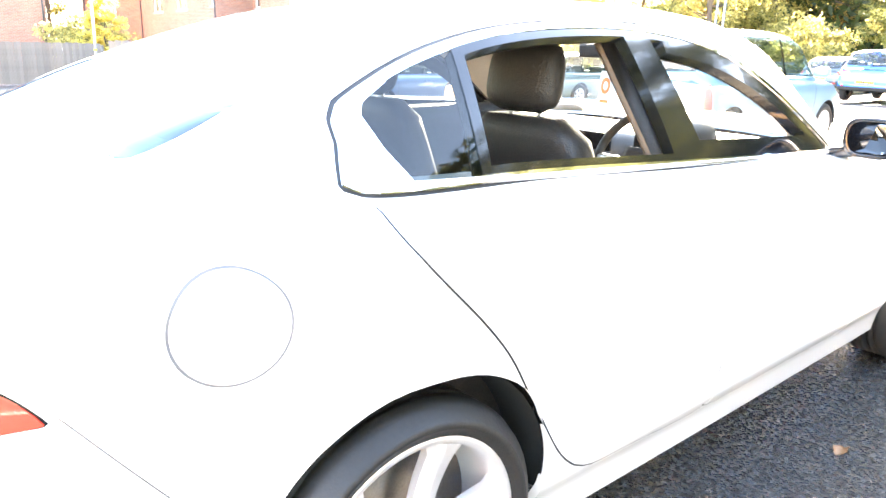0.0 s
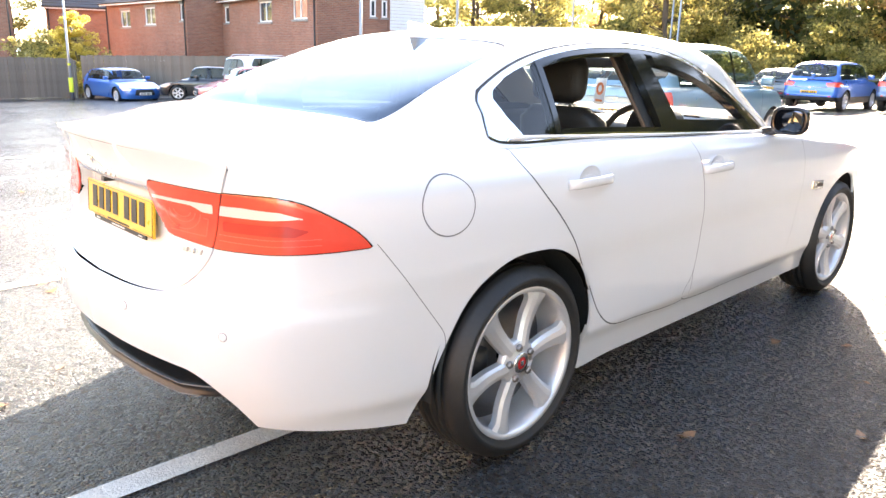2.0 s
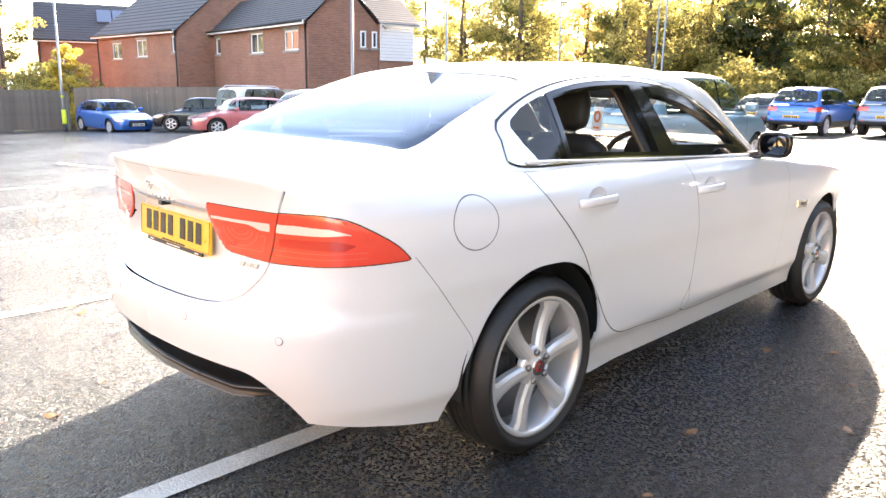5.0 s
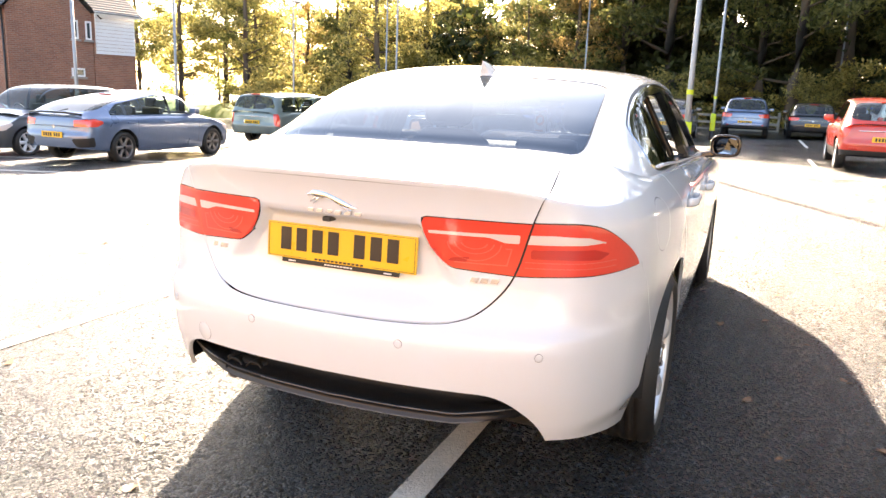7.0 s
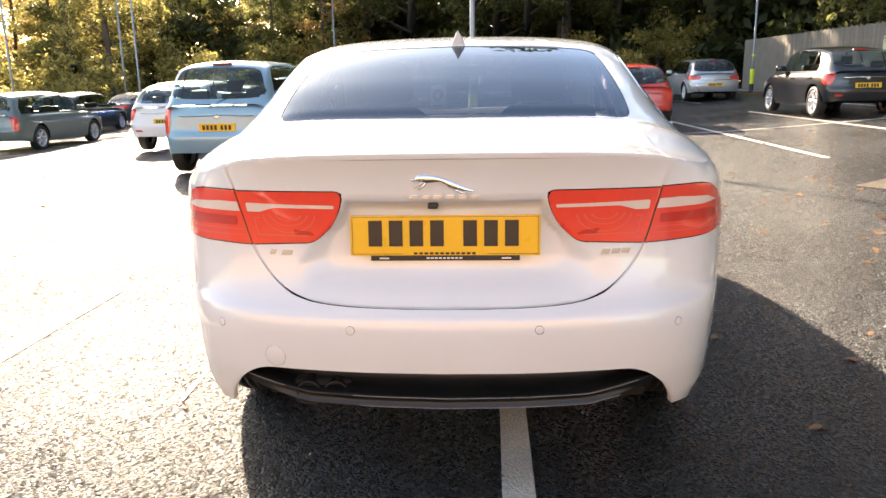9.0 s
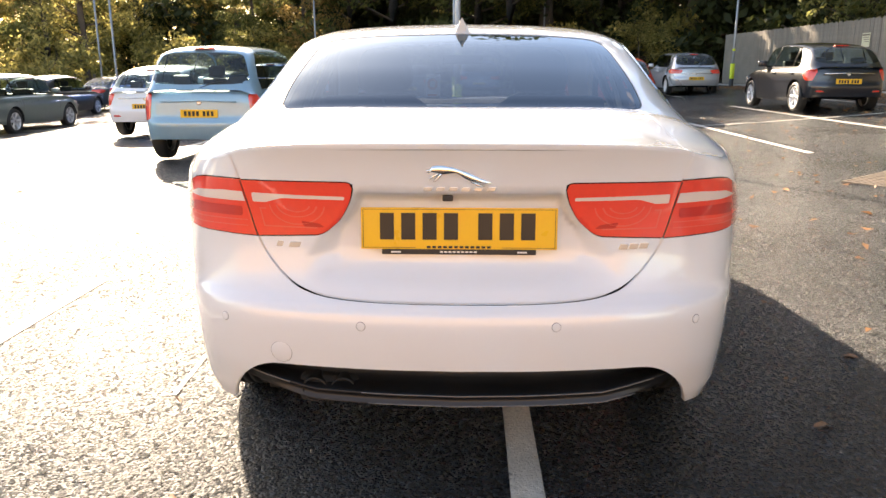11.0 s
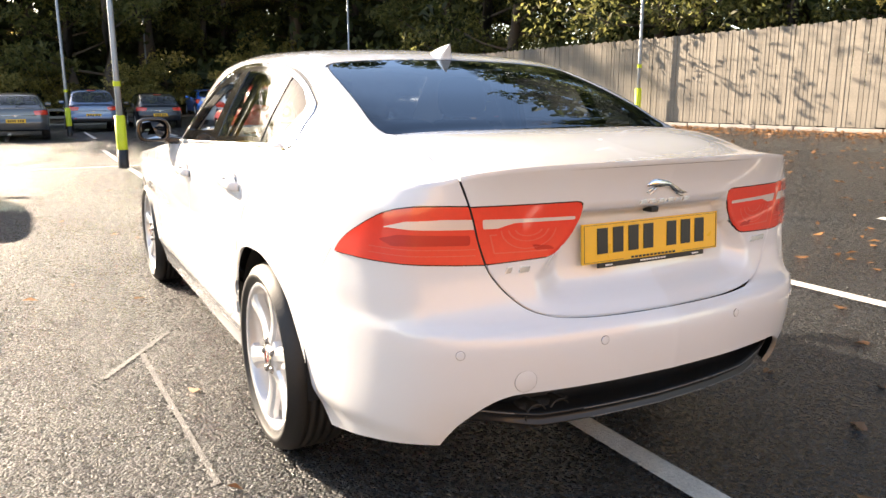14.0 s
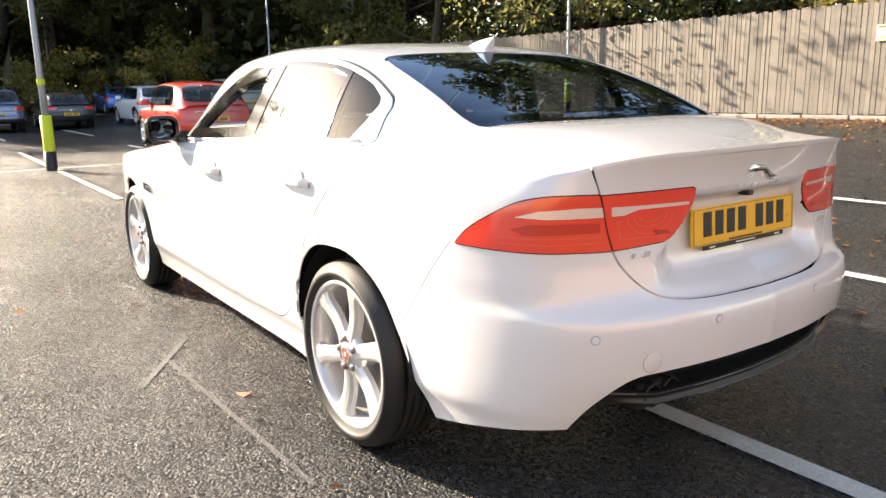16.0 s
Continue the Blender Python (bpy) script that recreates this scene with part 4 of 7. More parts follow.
    for x, z in ((-0.25, 0.594), (0.25, 0.597), (-0.636, 0.586), (0.636, 0.590)):
        i = int(np.argmin(np.abs(c[:150, 0] - abs(x))))
        t = c[i + 1] - c[i - 1]
        nx, ny = t[1] / np.hypot(*t), -t[0] / np.hypot(*t)
        wr, ws = (-ny) ** 1.5, nx ** 2
        sink = (wr * tab(HERO_REAR, z) + ws * tab(HERO_SIDE, z)) / (wr + ws)
        sg = 1 if x > 0 else -1
        for rr, nm, mt, lift in ((0.0125, "sensor_ring", M_SEAM, 0.0008), (0.0114, "parking_sensor", M_WHITE, 0.0016)):
            bm = turned([(rr, -0.01), (rr, lift), (rr * 0.8, lift + 0.0004), (0, lift + 0.0006)], 24)
            ob = part(nm, bm, mt, car)
            ob.matrix_basis = Matrix.Translation((sg * (c[i, 0] - nx * sink), c[i, 1] - ny * sink, z)) @ Vector((sg * nx, ny, 0)).to_track_quat("X", "Z").to_matrix().to_4x4()
    c = spline(HERO_OUT, 400)
    i = int(np.argmin(np.abs(c[:150, 0] - 0.476)))
    for rr, nm, mt, lift in ((0.0311, "tow_cover_gap", M_SEAM, 0.0003), (0.0304, "tow_cover", M_WHITE, 0.0006)):
        ob = part(nm, turned([(rr, -0.01), (rr, lift), (rr * 0.97, lift + 0.0005), (0, lift + 0.0006)], 32), mt, car)
        t = c[i + 1] - c[i - 1]
        ob.matrix_basis = Matrix.Translation((-0.476, c[i, 1] + 0.0085, 0.505)) @ Vector((-t[1], -t[0], -0.11 * math.hypot(t[0], t[1]))).to_track_quat("X", "Z").to_matrix().to_4x4()
    # black valance with a ribbed lower lip
    cc = [p for p in spline(HERO_OUT, 300) if p[0] < 0.70 and p[1] < 1]
    full = [(-p[0], p[1]) for p in cc[::-1]] + [(p[0], p[1]) for p in cc[1:]]
    prof = [(0.090, 0.500), (0.120, 0.47), (0.138, 0.44), (0.135, 0.408), (0.100, 0.392), (0.072, 0.386), (0.060, 0.382), (0.058, 0.378), (0.066, 0.372), (0.066, 0.360), (0.056, 0.354), (0.056, 0.350), (0.068, 0.344), (0.12, 0.332), (0.30, 0.32)]
    rows = []
    for d, z in prof:
        k = 1.0 if z > 0.40 else 0.955
        rows.append([(x * k * (1 - 0.02 * (0.49 - z)), y + d + 0.10 * max(0, abs(x) - 0.45) * (z < 0.36), z + (0.035 * max(0, abs(x) - 0.42) / 0.2 if z < 0.40 else 0)) for x, y in full])
    part("rear_valance", loft(rows), M_VALANCE, car, "black ribbed rear valance")
    # two fine bright edges that run from the exhaust to the far corner, and a short one on the other side
    for z, x0, x1, d in ((0.3805, -0.272, 0.545, 0.0570), (0.3525, -0.262, 0.50, 0.0545), (0.3805, -0.60, -0.47, 0.0570)):
        edge = [(x * 0.955, y + d, z + 0.035 * max(0, abs(x) - 0.42) / 0.2) for x, y in full if x0 < x * 0.955 < x1]
        part("valance_edge", tube(edge, 0.0017, 6), M_LIPGREY, car, "grey line along the valance")
    for x in (-0.402, -0.322):
        pipe = turned([(0.030, 0.26), (0.036, 0.24), (0.036, 0.006), (0.0345, 0.0), (0.031, 0.004), (0.030, 0.09), (0.0, 0.092)], 28, axis="z")
        bmesh.ops.rotate(pipe, verts=pipe.verts, cent=(0, 0, 0), matrix=Matrix.Rotation(-math.pi / 2, 3, "X"))
        bmesh.ops.translate(pipe, verts=pipe.verts, vec=(x, 0.058, 0.372))
        part("exhaust_pipe", pipe, M_EXHAUST, car, "dark twin exhaust pipe")
    # a solid dark box stands in for the shade of the exhaust recess
    box_bm = bmesh.new()
    box(box_bm, (-0.450, 0.072, 0.328), (-0.275, 0.30, 0.405), 0.02)
    part("exhaust_cutout", box_bm, M_DARK, car, "dark box in place of the shaded exhaust recess")


def hero_top(car):
    up = skin_upper(0.42, 3.2, HERO_XB, HERO_ZB, HERO_ZR, 170, 60, (0.46, 0.98), 7.0)
    dlo = yz(DLO)
    screen_out = spline([(0, 0.597), (0.40, 0.599), (0.53, 0.602), (0.572, 0.612), (0.591, 0.645), (0.593, 0.72), (0.588, 0.80), (0.572, 1.00), (0.555, 1.16), (0.52, 1.235), (0.40, 1.255), (0, 1.262)], 60)
    screen_out = np.vstack([screen_out, [(-0.3, 1.262), (-0.3, 0.575)]])
    xy = lambda poly: (lambda p, e: np.where(p[:, 2] < 1.0, 1.0, sdist(poly, p[:, :2])))
    screen = xy(screen_out)
    wind = xy(np.array([(-0.3, 2.42), (0.50, 2.46), (0.56, 2.5), (0.70, 3.0), (0.70, 3.12), (-0.3, 3.16)]))
    quarter = lambda p, e: p[:, 1] - np.interp(p[:, 2], [1.06, 1.30], [1.216, 1.248])
    def b_pillar(p, e):
        a = np.interp(p[:, 2], [1.03, 1.36], [1.870, 1.785])
        b = np.interp(p[:, 2], [1.03, 1.36], [2.015, 1.885])
        return np.maximum(a - p[:, 1], p[:, 1] - b)
    corner = lambda p, e: p[:, 1] - np.interp(p[:, 2], [1.06, 1.073, 1.129, 1.185, 1.209, 1.247], [1.048, 1.04, 1.003, 0.985, 1.001, 1.07])
    lid = lambda p, e: np.maximum(np.abs(p[:, 0]) - 0.590, p[:, 1] - 0.592)
    cuts = [lid, dlo, off(dlo, 0.008), off(dlo, -0.013), off(dlo, -0.030), off(dlo, -0.060), screen, off(screen, 0.006), off(screen, 0.016), off(screen, -0.02), wind, quarter, off(quarter, 0.013), off(quarter, -0.013), b_pillar, corner]
    for c in cuts:
        up.cut(c)
    faces, vd = up.values(dlo)
    _, vl = up.values(lid)
    _, vs = up.values(screen)
    _, vw = up.values(wind)
    _, vq = up.values(quarter)
    _, vb = up.values(b_pillar)
    _, vc = up.values(corner)
    _, yy = up.values(lambda p, e: p[:, 1])
    _, zz = up.values(lambda p, e: p[:, 2])
    sets = {}
    for i, f in enumerate(faces):
        d = vd[i]
        if vl[i] < 0:
            continue
        if d < 0:
            if d > -0.013 or (vc[i] < 0 and yy[i] < 1.1):
                k = "chrome"
            elif vq[i] < -0.013:
                k = "quarter"
            elif d > -0.030 or abs(vq[i]) < 0.013 or vb[i] < 0:
                k = "frame"
            elif yy[i] < 1.95:
                k = "rear"
            else:
                k = "frame" if (d > -0.060 and zz[i] > 1.03) else "front"
        elif d < 0.008:
            k = "rubber"
        elif vs[i] < 0:
            k = "screen" if vs[i] < -0.02 else "band"
        elif vs[i] < 0.006 or (vs[i] < 0.016 and yy[i] > 1.2):
            k = "rubber"
        elif vw[i] < 0:
            k = "wind"
        else:
            k = "roof"
        sets.setdefault(k, []).append(f)
    roof = up.patch(sets["roof"], "roof", M_WHITE, car, rim=0.012)
    up.patch(sets["rubber"], "window_rubber", M_BLACK, car, lift=-0.003)
    up.patch(sets["screen"] + sets["band"], "rear_screen", M_SCREEN, car, lift=-0.002, label="dark tinted rear screen")
    up.patch(sets["wind"], "windscreen", M_WINDSCREEN, car, lift=-0.003)
    up.patch([f for f in sets["roof"] if 1.22 < f.calc_center_median().y < 2.46 or f.calc_center_median().x > 0.5], "headlining", M_BEIGE, car, lift=-0.03)
    for sd in (1, -1):
        up.patch(sets["chrome"], "chrome_surround", M_CHROME, car, sd, lift=0.003, rim=0.008, label="polished window surround")
        up.patch(sets["frame"], "door_frame", M_GLOSSBLACK, car, sd, lift=0.0, rim=0.03, label="gloss black door frame")
        up.patch(sets["quarter"], "quarter_window", M_PANE, car, sd, lift=-0.003)
        if sd < 0:
            up.patch(sets["rear"], "rear_door_window", M_SIDECLEAR, car, sd, lift=-0.003)
    # inner door edges seen through the open windows
    up.patch(sets["frame"], "inner_frame", M_BLACK, car, 1, lift=-0.035)
    up.patch(sets["frame"], "inner_frame", M_BLACK, car, -1, lift=-0.035)
    # shark-fin aerial
    rows = []
    for t in [-0.16, -0.13, -0.08] + list(np.linspace(0, 1, 12)):
        close = max(1 + t / 0.17, 0) ** 0.5 if t < 0 else 1.0
        t = max(t, -0.05)
        h = max(0.004, 0.062 * (1 - t) ** 0.9)
        half = (0.030 * (1 - 0.75 * t ** 2) + 0.003) * close
        yb = 1.295 + 0.15 * t
        lean = -0.030 * (1 - t) ** 2
        row = []
        for a in np.linspace(0, math.pi, 13):
            k = math.sin(a) ** 0.8
            row.append((half * math.cos(a) * (1 - 0.72 * k), yb + lean * k, tab(HERO_ZR, yb) - 0.008 + h * k))
        rows.append(row)
    fin = loft(rows, caps=True)
    bmesh.ops.recalc_face_normals(fin, faces=fin.faces)
    part("shark_fin_aerial", fin, M_WHITE, roof)


def side_x(y, z):
    c = spline(HERO_OUT, 400)
    i = int(np.argmin(np.abs(c[100:300, 1] - y))) + 100
    return c[i, 0] - tab(HERO_SIDE, z)


def hero_sides(car, doors):
    for sd in (1, -1):
        for key, ym, z in (("r", 1.275, 0.922), ("f", 2.175, 0.893)):
            d = doors[key, sd]
            xs = side_x(ym, z)
            pts = [(sd * (xs + o), ym + dy, z + dz) for dy, o, dz in ((-0.118, 0.004, -0.002), (-0.095, 0.026, 0), (-0.04, 0.034, 0.002), (0.04, 0.034, 0.003), (0.090, 0.027, 0.002), (0.115, 0.004, 0.0))]
            rows = []
            for p in spline(pts, 22):
                rows.append([(p[0] + sd * 0.007 * math.cos(a), p[1], p[2] + 0.0165 * math.sin(a)) for a in np.linspace(0, 2 * math.pi, 12, endpoint=False)])
            bm = loft(rows, closed=True, caps=True)
            bmesh.ops.recalc_face_normals(bm, faces=bm.faces)
            part("door_handle", bm, M_WHITE, d)
            cup = turned([(0.052, 0.0008), (0.045, -0.003), (0.0, -0.008)], 28)
            ob = part("handle_cup", cup, M_WHITE, d)
            ob.matrix_basis = pose(sd * (xs + 0.002), ym - 0.005, z + 0.01, 0, 0, 0 if sd > 0 else 180) @ Matrix.Diagonal((1, 1.15, 0.8, 1))
        # waist trim along the foot of the windows
        pts = [(sd * (0.8125 + 0.018 * min(1, (y - 0.95) / 0.6)), y, 1.072 - 0.038 * (y - 0.95)) for y in np.linspace(0.97, 2.86, 24)]
        part("waist_trim", tube(pts, 0.0075, 8), M_SATIN, car, "polished waist trim")
        # wing vent
        xs = side_x(3.36, 0.70)
        v = boxed("wing_vent", (-0.012, -0.075, -0.022), (0.004, 0.075, 0.022), M_CHROME, car, 0.004, "chrome wing vent with a dark slot")
        v.matrix_basis = pose(sd * (xs + 0.004), 3.36, 0.70, -4, 0, 0 if sd > 0 else 180)
        boxed("vent_slot", (0.0035, -0.02, -0.010), (0.0052, 0.06, 0.008), M_BLACK, v)
        # mirror: white cap, black foot, glass facing rearwards
        mir = boxed("mirror_foot", (-0.06, -0.03, -0.02), (0.06, 0.03, 0.02), M_GLOSSBLACK, doors["f", sd], 0.01)
        mir.matrix_basis = pose(sd * 0.865, 2.80, 1.005, 0, sd * -12, 0)
        rows = []
        for t in np.linspace(0, 1, 9):
            k = math.sqrt(max(1 - (t ** 2.4), 0.0)) * 0.98 + 0.02
            rows.append([(sd * (0.968 + 0.082 * k * abs(math.cos(a)) ** 0.55 * (1 if math.cos(a) > 0 else -1)), 2.735 + 0.105 * t, 1.064 + 0.062 * k * abs(math.sin(a)) ** 0.7 * (1 if math.sin(a) > 0 else -1)) for a in np.linspace(0, 2 * math.pi, 28, endpoint=False)])
        bm = loft(rows, closed=True, caps=True)
        bmesh.ops.recalc_face_normals(bm, faces=bm.faces)
        cap = part("mirror_cap", bm, M_GLOSSBLACK, doors["f", sd], "gloss black door mirror housing")
        bm = bmesh.new()
        bm.faces.new([bm.verts.new((sd * (0.968 + 0.066 * abs(math.cos(a)) ** 0.55 * (1 if math.cos(a) > 0 else -1)), 2.7335 - 0.22 * 0.066 * math.cos(a) + 0.10 * 0.047 * math.sin(a), 1.064 + 0.047 * abs(math.sin(a)) ** 0.55 * (1 if math.sin(a) > 0 else -1))) for a in np.linspace(0, 2 * math.pi, 28, endpoint=False)])
        part("mirror_glass", bm, M_MIRROR, cap, smooth=False)
        rows = [[(sd * (0.968 + k * 0.084 * abs(math.cos(a)) ** 0.55 * (1 if math.cos(a) > 0 else -1)), yv, 1.064 + k * 0.064 * abs(math.sin(a)) ** 0.7 * (1 if math.sin(a) > 0 else -1)) for a in np.linspace(0, 2 * math.pi, 28, endpoint=False)] for k, yv in ((0.80, 2.7315), (0.93, 2.727), (1.0, 2.736), (1.0, 2.76))]
        part("mirror_rim", loft(rows, closed=True), M_GLOSSBLACK, cap)


def seat(parent, x, y, back_lean, width, name="seat"):
    st = new(name)
    st.parent = parent
    st.matrix_basis = pose(x, y, 0)
    bm = bmesh.new()
    box(bm, (-width / 2, -0.10, 0.42), (width / 2, 0.46, 0.56), 0.05)
    part("cushion", bm, M_LEATHER, st)
    rows = []
    for t in np.linspace(0, 1, 12):
        w = width / 2 * (1.0 - 0.22 * t ** 3)
        yy = -0.05 - back_lean * t
        dep = 0.075 * (1 - 0.4 * t) + 0.02
        z = 0.50 + 0.62 * t
        k = 1 if t < 0.98 else 0.7
        rows.append([(w * k * abs(math.cos(a)) ** 0.45 * (1 if math.cos(a) > 0 else -1), yy + dep * k * abs(math.sin(a)) ** 0.7 * (1 if math.sin(a) > 0 else -1), z) for a in np.linspace(0, 2 * math.pi, 26, endpoint=False)])
    bm = loft(rows, closed=True, caps=True)
    bmesh.ops.recalc_face_normals(bm, faces=bm.faces)
    part("backrest", bm, M_LEATHER, st)
    rows = []
    for t in np.linspace(-1, 1, 11):
        k = (1 - abs(t) ** 3.2) ** 0.5 * 0.97 + 0.03
        rows.append([(0.132 * (1 - 0.05 * t) * (0.55 + 0.45 * k) * abs(math.cos(a)) ** 0.6 * (1 if math.cos(a) > 0 else -1), -0.06 - back_lean + 0.055 * k * math.sin(a) + 0.012 * t, 1.232 + 0.100 * t) for a in np.linspace(0, 2 * math.pi, 26, endpoint=False)])
    bm = loft(rows, closed=True, caps=True)
    bmesh.ops.recalc_face_normals(bm, faces=bm.faces)
    part("headrest", bm, M_LEATHER, st)
    for dx in (-0.055, 0.055):
        part("headrest_post", tube([(dx, -0.05 - back_lean, 1.10), (dx, -0.055 - back_lean, 1.16)], 0.006, 8), M_CHROME, st)
    return st


def hero_cabin(car):
    for x in (-0.37, 0.37):
        seat(car, x, 2.02, 0.17, 0.50, "front_seat")
    bench = new("rear_bench")
    bench.parent = car
    boxed("bench_cushion", (-0.66, 1.05, 0.42), (0.66, 1.55, 0.58), M_LEATHER, bench, 0.05)
    rows = [[(x, 1.12 - 0.24 * t + d, 0.52 + 0.52 * t) for x in np.linspace(-0.66, 0.66, 13)] for t, d in ((0, 0.05), (0.5, 0.07), (0.93, 0.05), (1, 0), (0.95, -0.08))]
    part("bench_back", loft(rows), M_LEATHER, bench)
    for x in (-0.40, 0.40):
        bm = bmesh.new()
        box(bm, (x - 0.12, 0.86, 1.04), (x + 0.12, 0.95, 1.15), 0.035)
        part("bench_headrest", bm, M_LEATHER, bench)
    rows = [[(x, y, 1.045 + (0.02 if y < 0.8 else 0)) for x in np.linspace(-0.64, 0.64, 9)] for y in (0.62, 0.78, 0.95)]
    part("parcel_shelf", loft(rows), M_BLACK, car)
    # dashboard with a hooded binnacle, air vents and screen
    prof = [(2.62, 0.60), (2.55, 0.74), (2.56, 0.88), (2.60, 0.97), (2.70, 1.005), (2.95, 1.0), (3.10, 0.97)]
    dash = part("dashboard", loft([[(x, y + 0.04 * math.cos(x * 2.2), z) for x in np.linspace(-0.74, 0.74, 19)] for y, z in prof]), M_LEATHER, car)
    bm = turned([(0.12, 2.52), (0.125, 2.60), (0.11, 2.70)], 24, axis="z")
    bmesh.ops.rotate(bm, verts=bm.verts, cent=(0, 0, 0), matrix=Matrix.Rotation(-math.pi / 2, 3, "X"))
    bmesh.ops.translate(bm, verts=bm.verts, vec=(0.37, 0, 0.985))
    part("instrument_hood", bm, M_BLACK, dash)
    for x in (-0.66, -0.09, 0.09, 0.66):
        boxed("air_vent", (x - 0.05, 2.572, 0.86), (x + 0.05, 2.585, 0.915), M_CHROME, dash, 0.006)
        for i in range(3):
            boxed("vent_slat", (x - 0.043, 2.566, 0.872 + i * 0.013), (x + 0.043, 2.573, 0.876 + i * 0.013), M_BLACK, dash)
    boxed("touch_screen", (-0.11, 2.565, 0.925), (0.11, 2.58, 0.995), M_GLOSSBLACK, dash, 0.004)
    st = new("steering_wheel")
    st.parent = car
    st.matrix_basis = pose(0.37, 2.40, 0.93, -22)
    part("wheel_rim", tube([(0.185 * math.cos(a), 0, 0.185 * math.sin(a)) for a in np.linspace(0, 2 * math.pi, 41)], 0.016, 10), M_LEATHER, st)
    boxed("wheel_hub", (-0.08, -0.015, -0.06), (0.08, 0.03, 0.055), M_LEATHER, st, 0.02)
    for a in (0, math.pi, -math.pi / 2):
        part("wheel_spoke", tube([(0.06 * math.cos(a), 0, 0.06 * math.sin(a)), (0.18 * math.cos(a), 0, 0.18 * math.sin(a))], 0.014, 8), M_ALLOY, st)
    boxed("rear_view_mirror", (-0.12, 2.62, 1.27), (0.12, 2.645, 1.325), M_BLACK, car, 0.01)
    # door cards below the windows, pale pillar trims inside
    for sd in (1, -1):
        for y0, y1 in ((1.10, 1.98), (2.06, 2.95)):
            rows = [[(sd * x, y, z) for y in np.linspace(y0, y1, 8)] for x, z in ((0.775, 1.045), (0.735, 1.035), (0.72, 0.95), (0.70, 0.80), (0.74, 0.45))]
            part("door_card", loft(rows), M_LEATHER, car)
        rows = [[(sd * (0.775 - 0.17 * t - k), 1.85 - 0.08 * t + dy, 1.03 + 0.33 * t) for t in np.linspace(0, 1, 7)] for k, dy in ((0.0, -0.010), (0.010, -0.006), (0.010, 0.006), (0.0, 0.010))]
        part("pillar_trim", loft(rows), M_TRIM, car, "pale inner pillar trim")
        rows = [[(sd * (0.770 - 0.17 * t - k), 1.925 - 0.08 * t + dy, 1.03 + 0.33 * t) for t in np.linspace(0, 1, 7)] for k, dy in ((0.0, -0.062), (0.018, -0.05), (0.018, 0.05), (0.0, 0.062))]
        part("pillar_lining", loft(rows), M_BLACK, car)
    permit = boxed("permit_sticker", (-0.05, -0.002, -0.075), (0.05, 0.002, 0.075), M_UPVC, car, label="white permit with an orange ring on the windscreen")
    permit.matrix_basis = pose(-0.19, 2.915, 1.135, -4, 0, -22)
    ring = turned([(0.036, -0.004), (0.036, -0.002), (0.020, -0.002), (0.020, -0.004)], 24, axis="z")
    bmesh.ops.rotate(ring, verts=ring.verts, cent=(0, 0, 0), matrix=Matrix.Rotation(-math.pi / 2, 3, "X"))
    bmesh.ops.translate(ring, verts=ring.verts, vec=(0, -0.001, 0.015))
    part("printed_ring", ring, M_ORANGE, permit, smooth=False)
    boxed("printed_bar", (-0.032, -0.0045, -0.058), (0.032, -0.002, -0.046), M_ORANGE, permit)
    boxed("cabin_floor", (-0.72, 0.95, 0.38), (0.72, 3.0, 0.42), M_DARK, car)
    boxed("bulkhead", (-0.74, 3.02, 0.38), (0.74, 3.06, 0.96), M_DARK, car)
    boxed("centre_console", (-0.12, 1.75, 0.42), (0.12, 2.62, 0.70), M_LEATHER, car, 0.03)


# ---- ground, markings ----
def build_ground():
    xs = sorted(set([-900, -300, -120, -80] + [round(v, 2) for v in np.arange(-60, 60.1, 1.0)] + [80, 120, 300, 900]))
    ys = [-900, -200, -60, -30, -12, 0, 12, 30, 60, 120, 300, 900]
    bm = loft([[(x, y, ground_z(x)) for x in xs] for y in ys])
    bmesh.ops.recalc_face_normals(bm, faces=bm.faces)
    if sum(f.normal.z for f in bm.faces) < 0:
        bmesh.ops.reverse_faces(bm, faces=bm.faces)
    tagged(part("ground", bm, M_ASPHALT), "dark wet-looking asphalt car park", "ground", kind="structure")


def line(x0, y0, x1, y1, w=0.1, paint=None):
    """A painted bay line, laid just over the asphalt."""
    n = max(2, int(math.hypot(x1 - x0, y1 - y0) / 0.5))
    d = Vector((x1 - x0, y1 - y0)).normalized()
    nx, ny = -d.y * w / 2, d.x * w / 2
    rows = []
    for k in (-1, 1):
        rows.append([(x0 + (x1 - x0) * t + k * nx + random.uniform(-0.004, 0.004), y0 + (y1 - y0) * t + k * ny, ground_z(x0 + (x1 - x0) * t + k * nx) + 0.004) for t in np.linspace(0, 1, n)])
    bm = loft(rows)
    bmesh.ops.recalc_face_normals(bm, faces=bm.faces)
    if bm.faces[:][0].normal.z < 0:
        bmesh.ops.reverse_faces(bm, faces=bm.faces)
    tagged(part("bay_line", bm, paint or M_LINE), "worn white parking bay line painted on asphalt", "road marking", "bay lines", "structure")


def patch_mesh(name, x0, x1, y0, y1, material, label, h=0.01, cat="ground"):
    xs, ys = np.linspace(x0, x1, 14), np.linspace(y0, y1, 20)
    bm = loft([[(x, y, ground_z(x) + h + random.uniform(0, 0.02)) for x in xs] for y in ys])
    bmesh.ops.recalc_face_normals(bm, faces=bm.faces)
    if bm.faces[:][0].normal.z < 0:
        bmesh.ops.reverse_faces(bm, faces=bm.faces)
    return tagged(part(name, bm, material), label, cat, kind="structure")


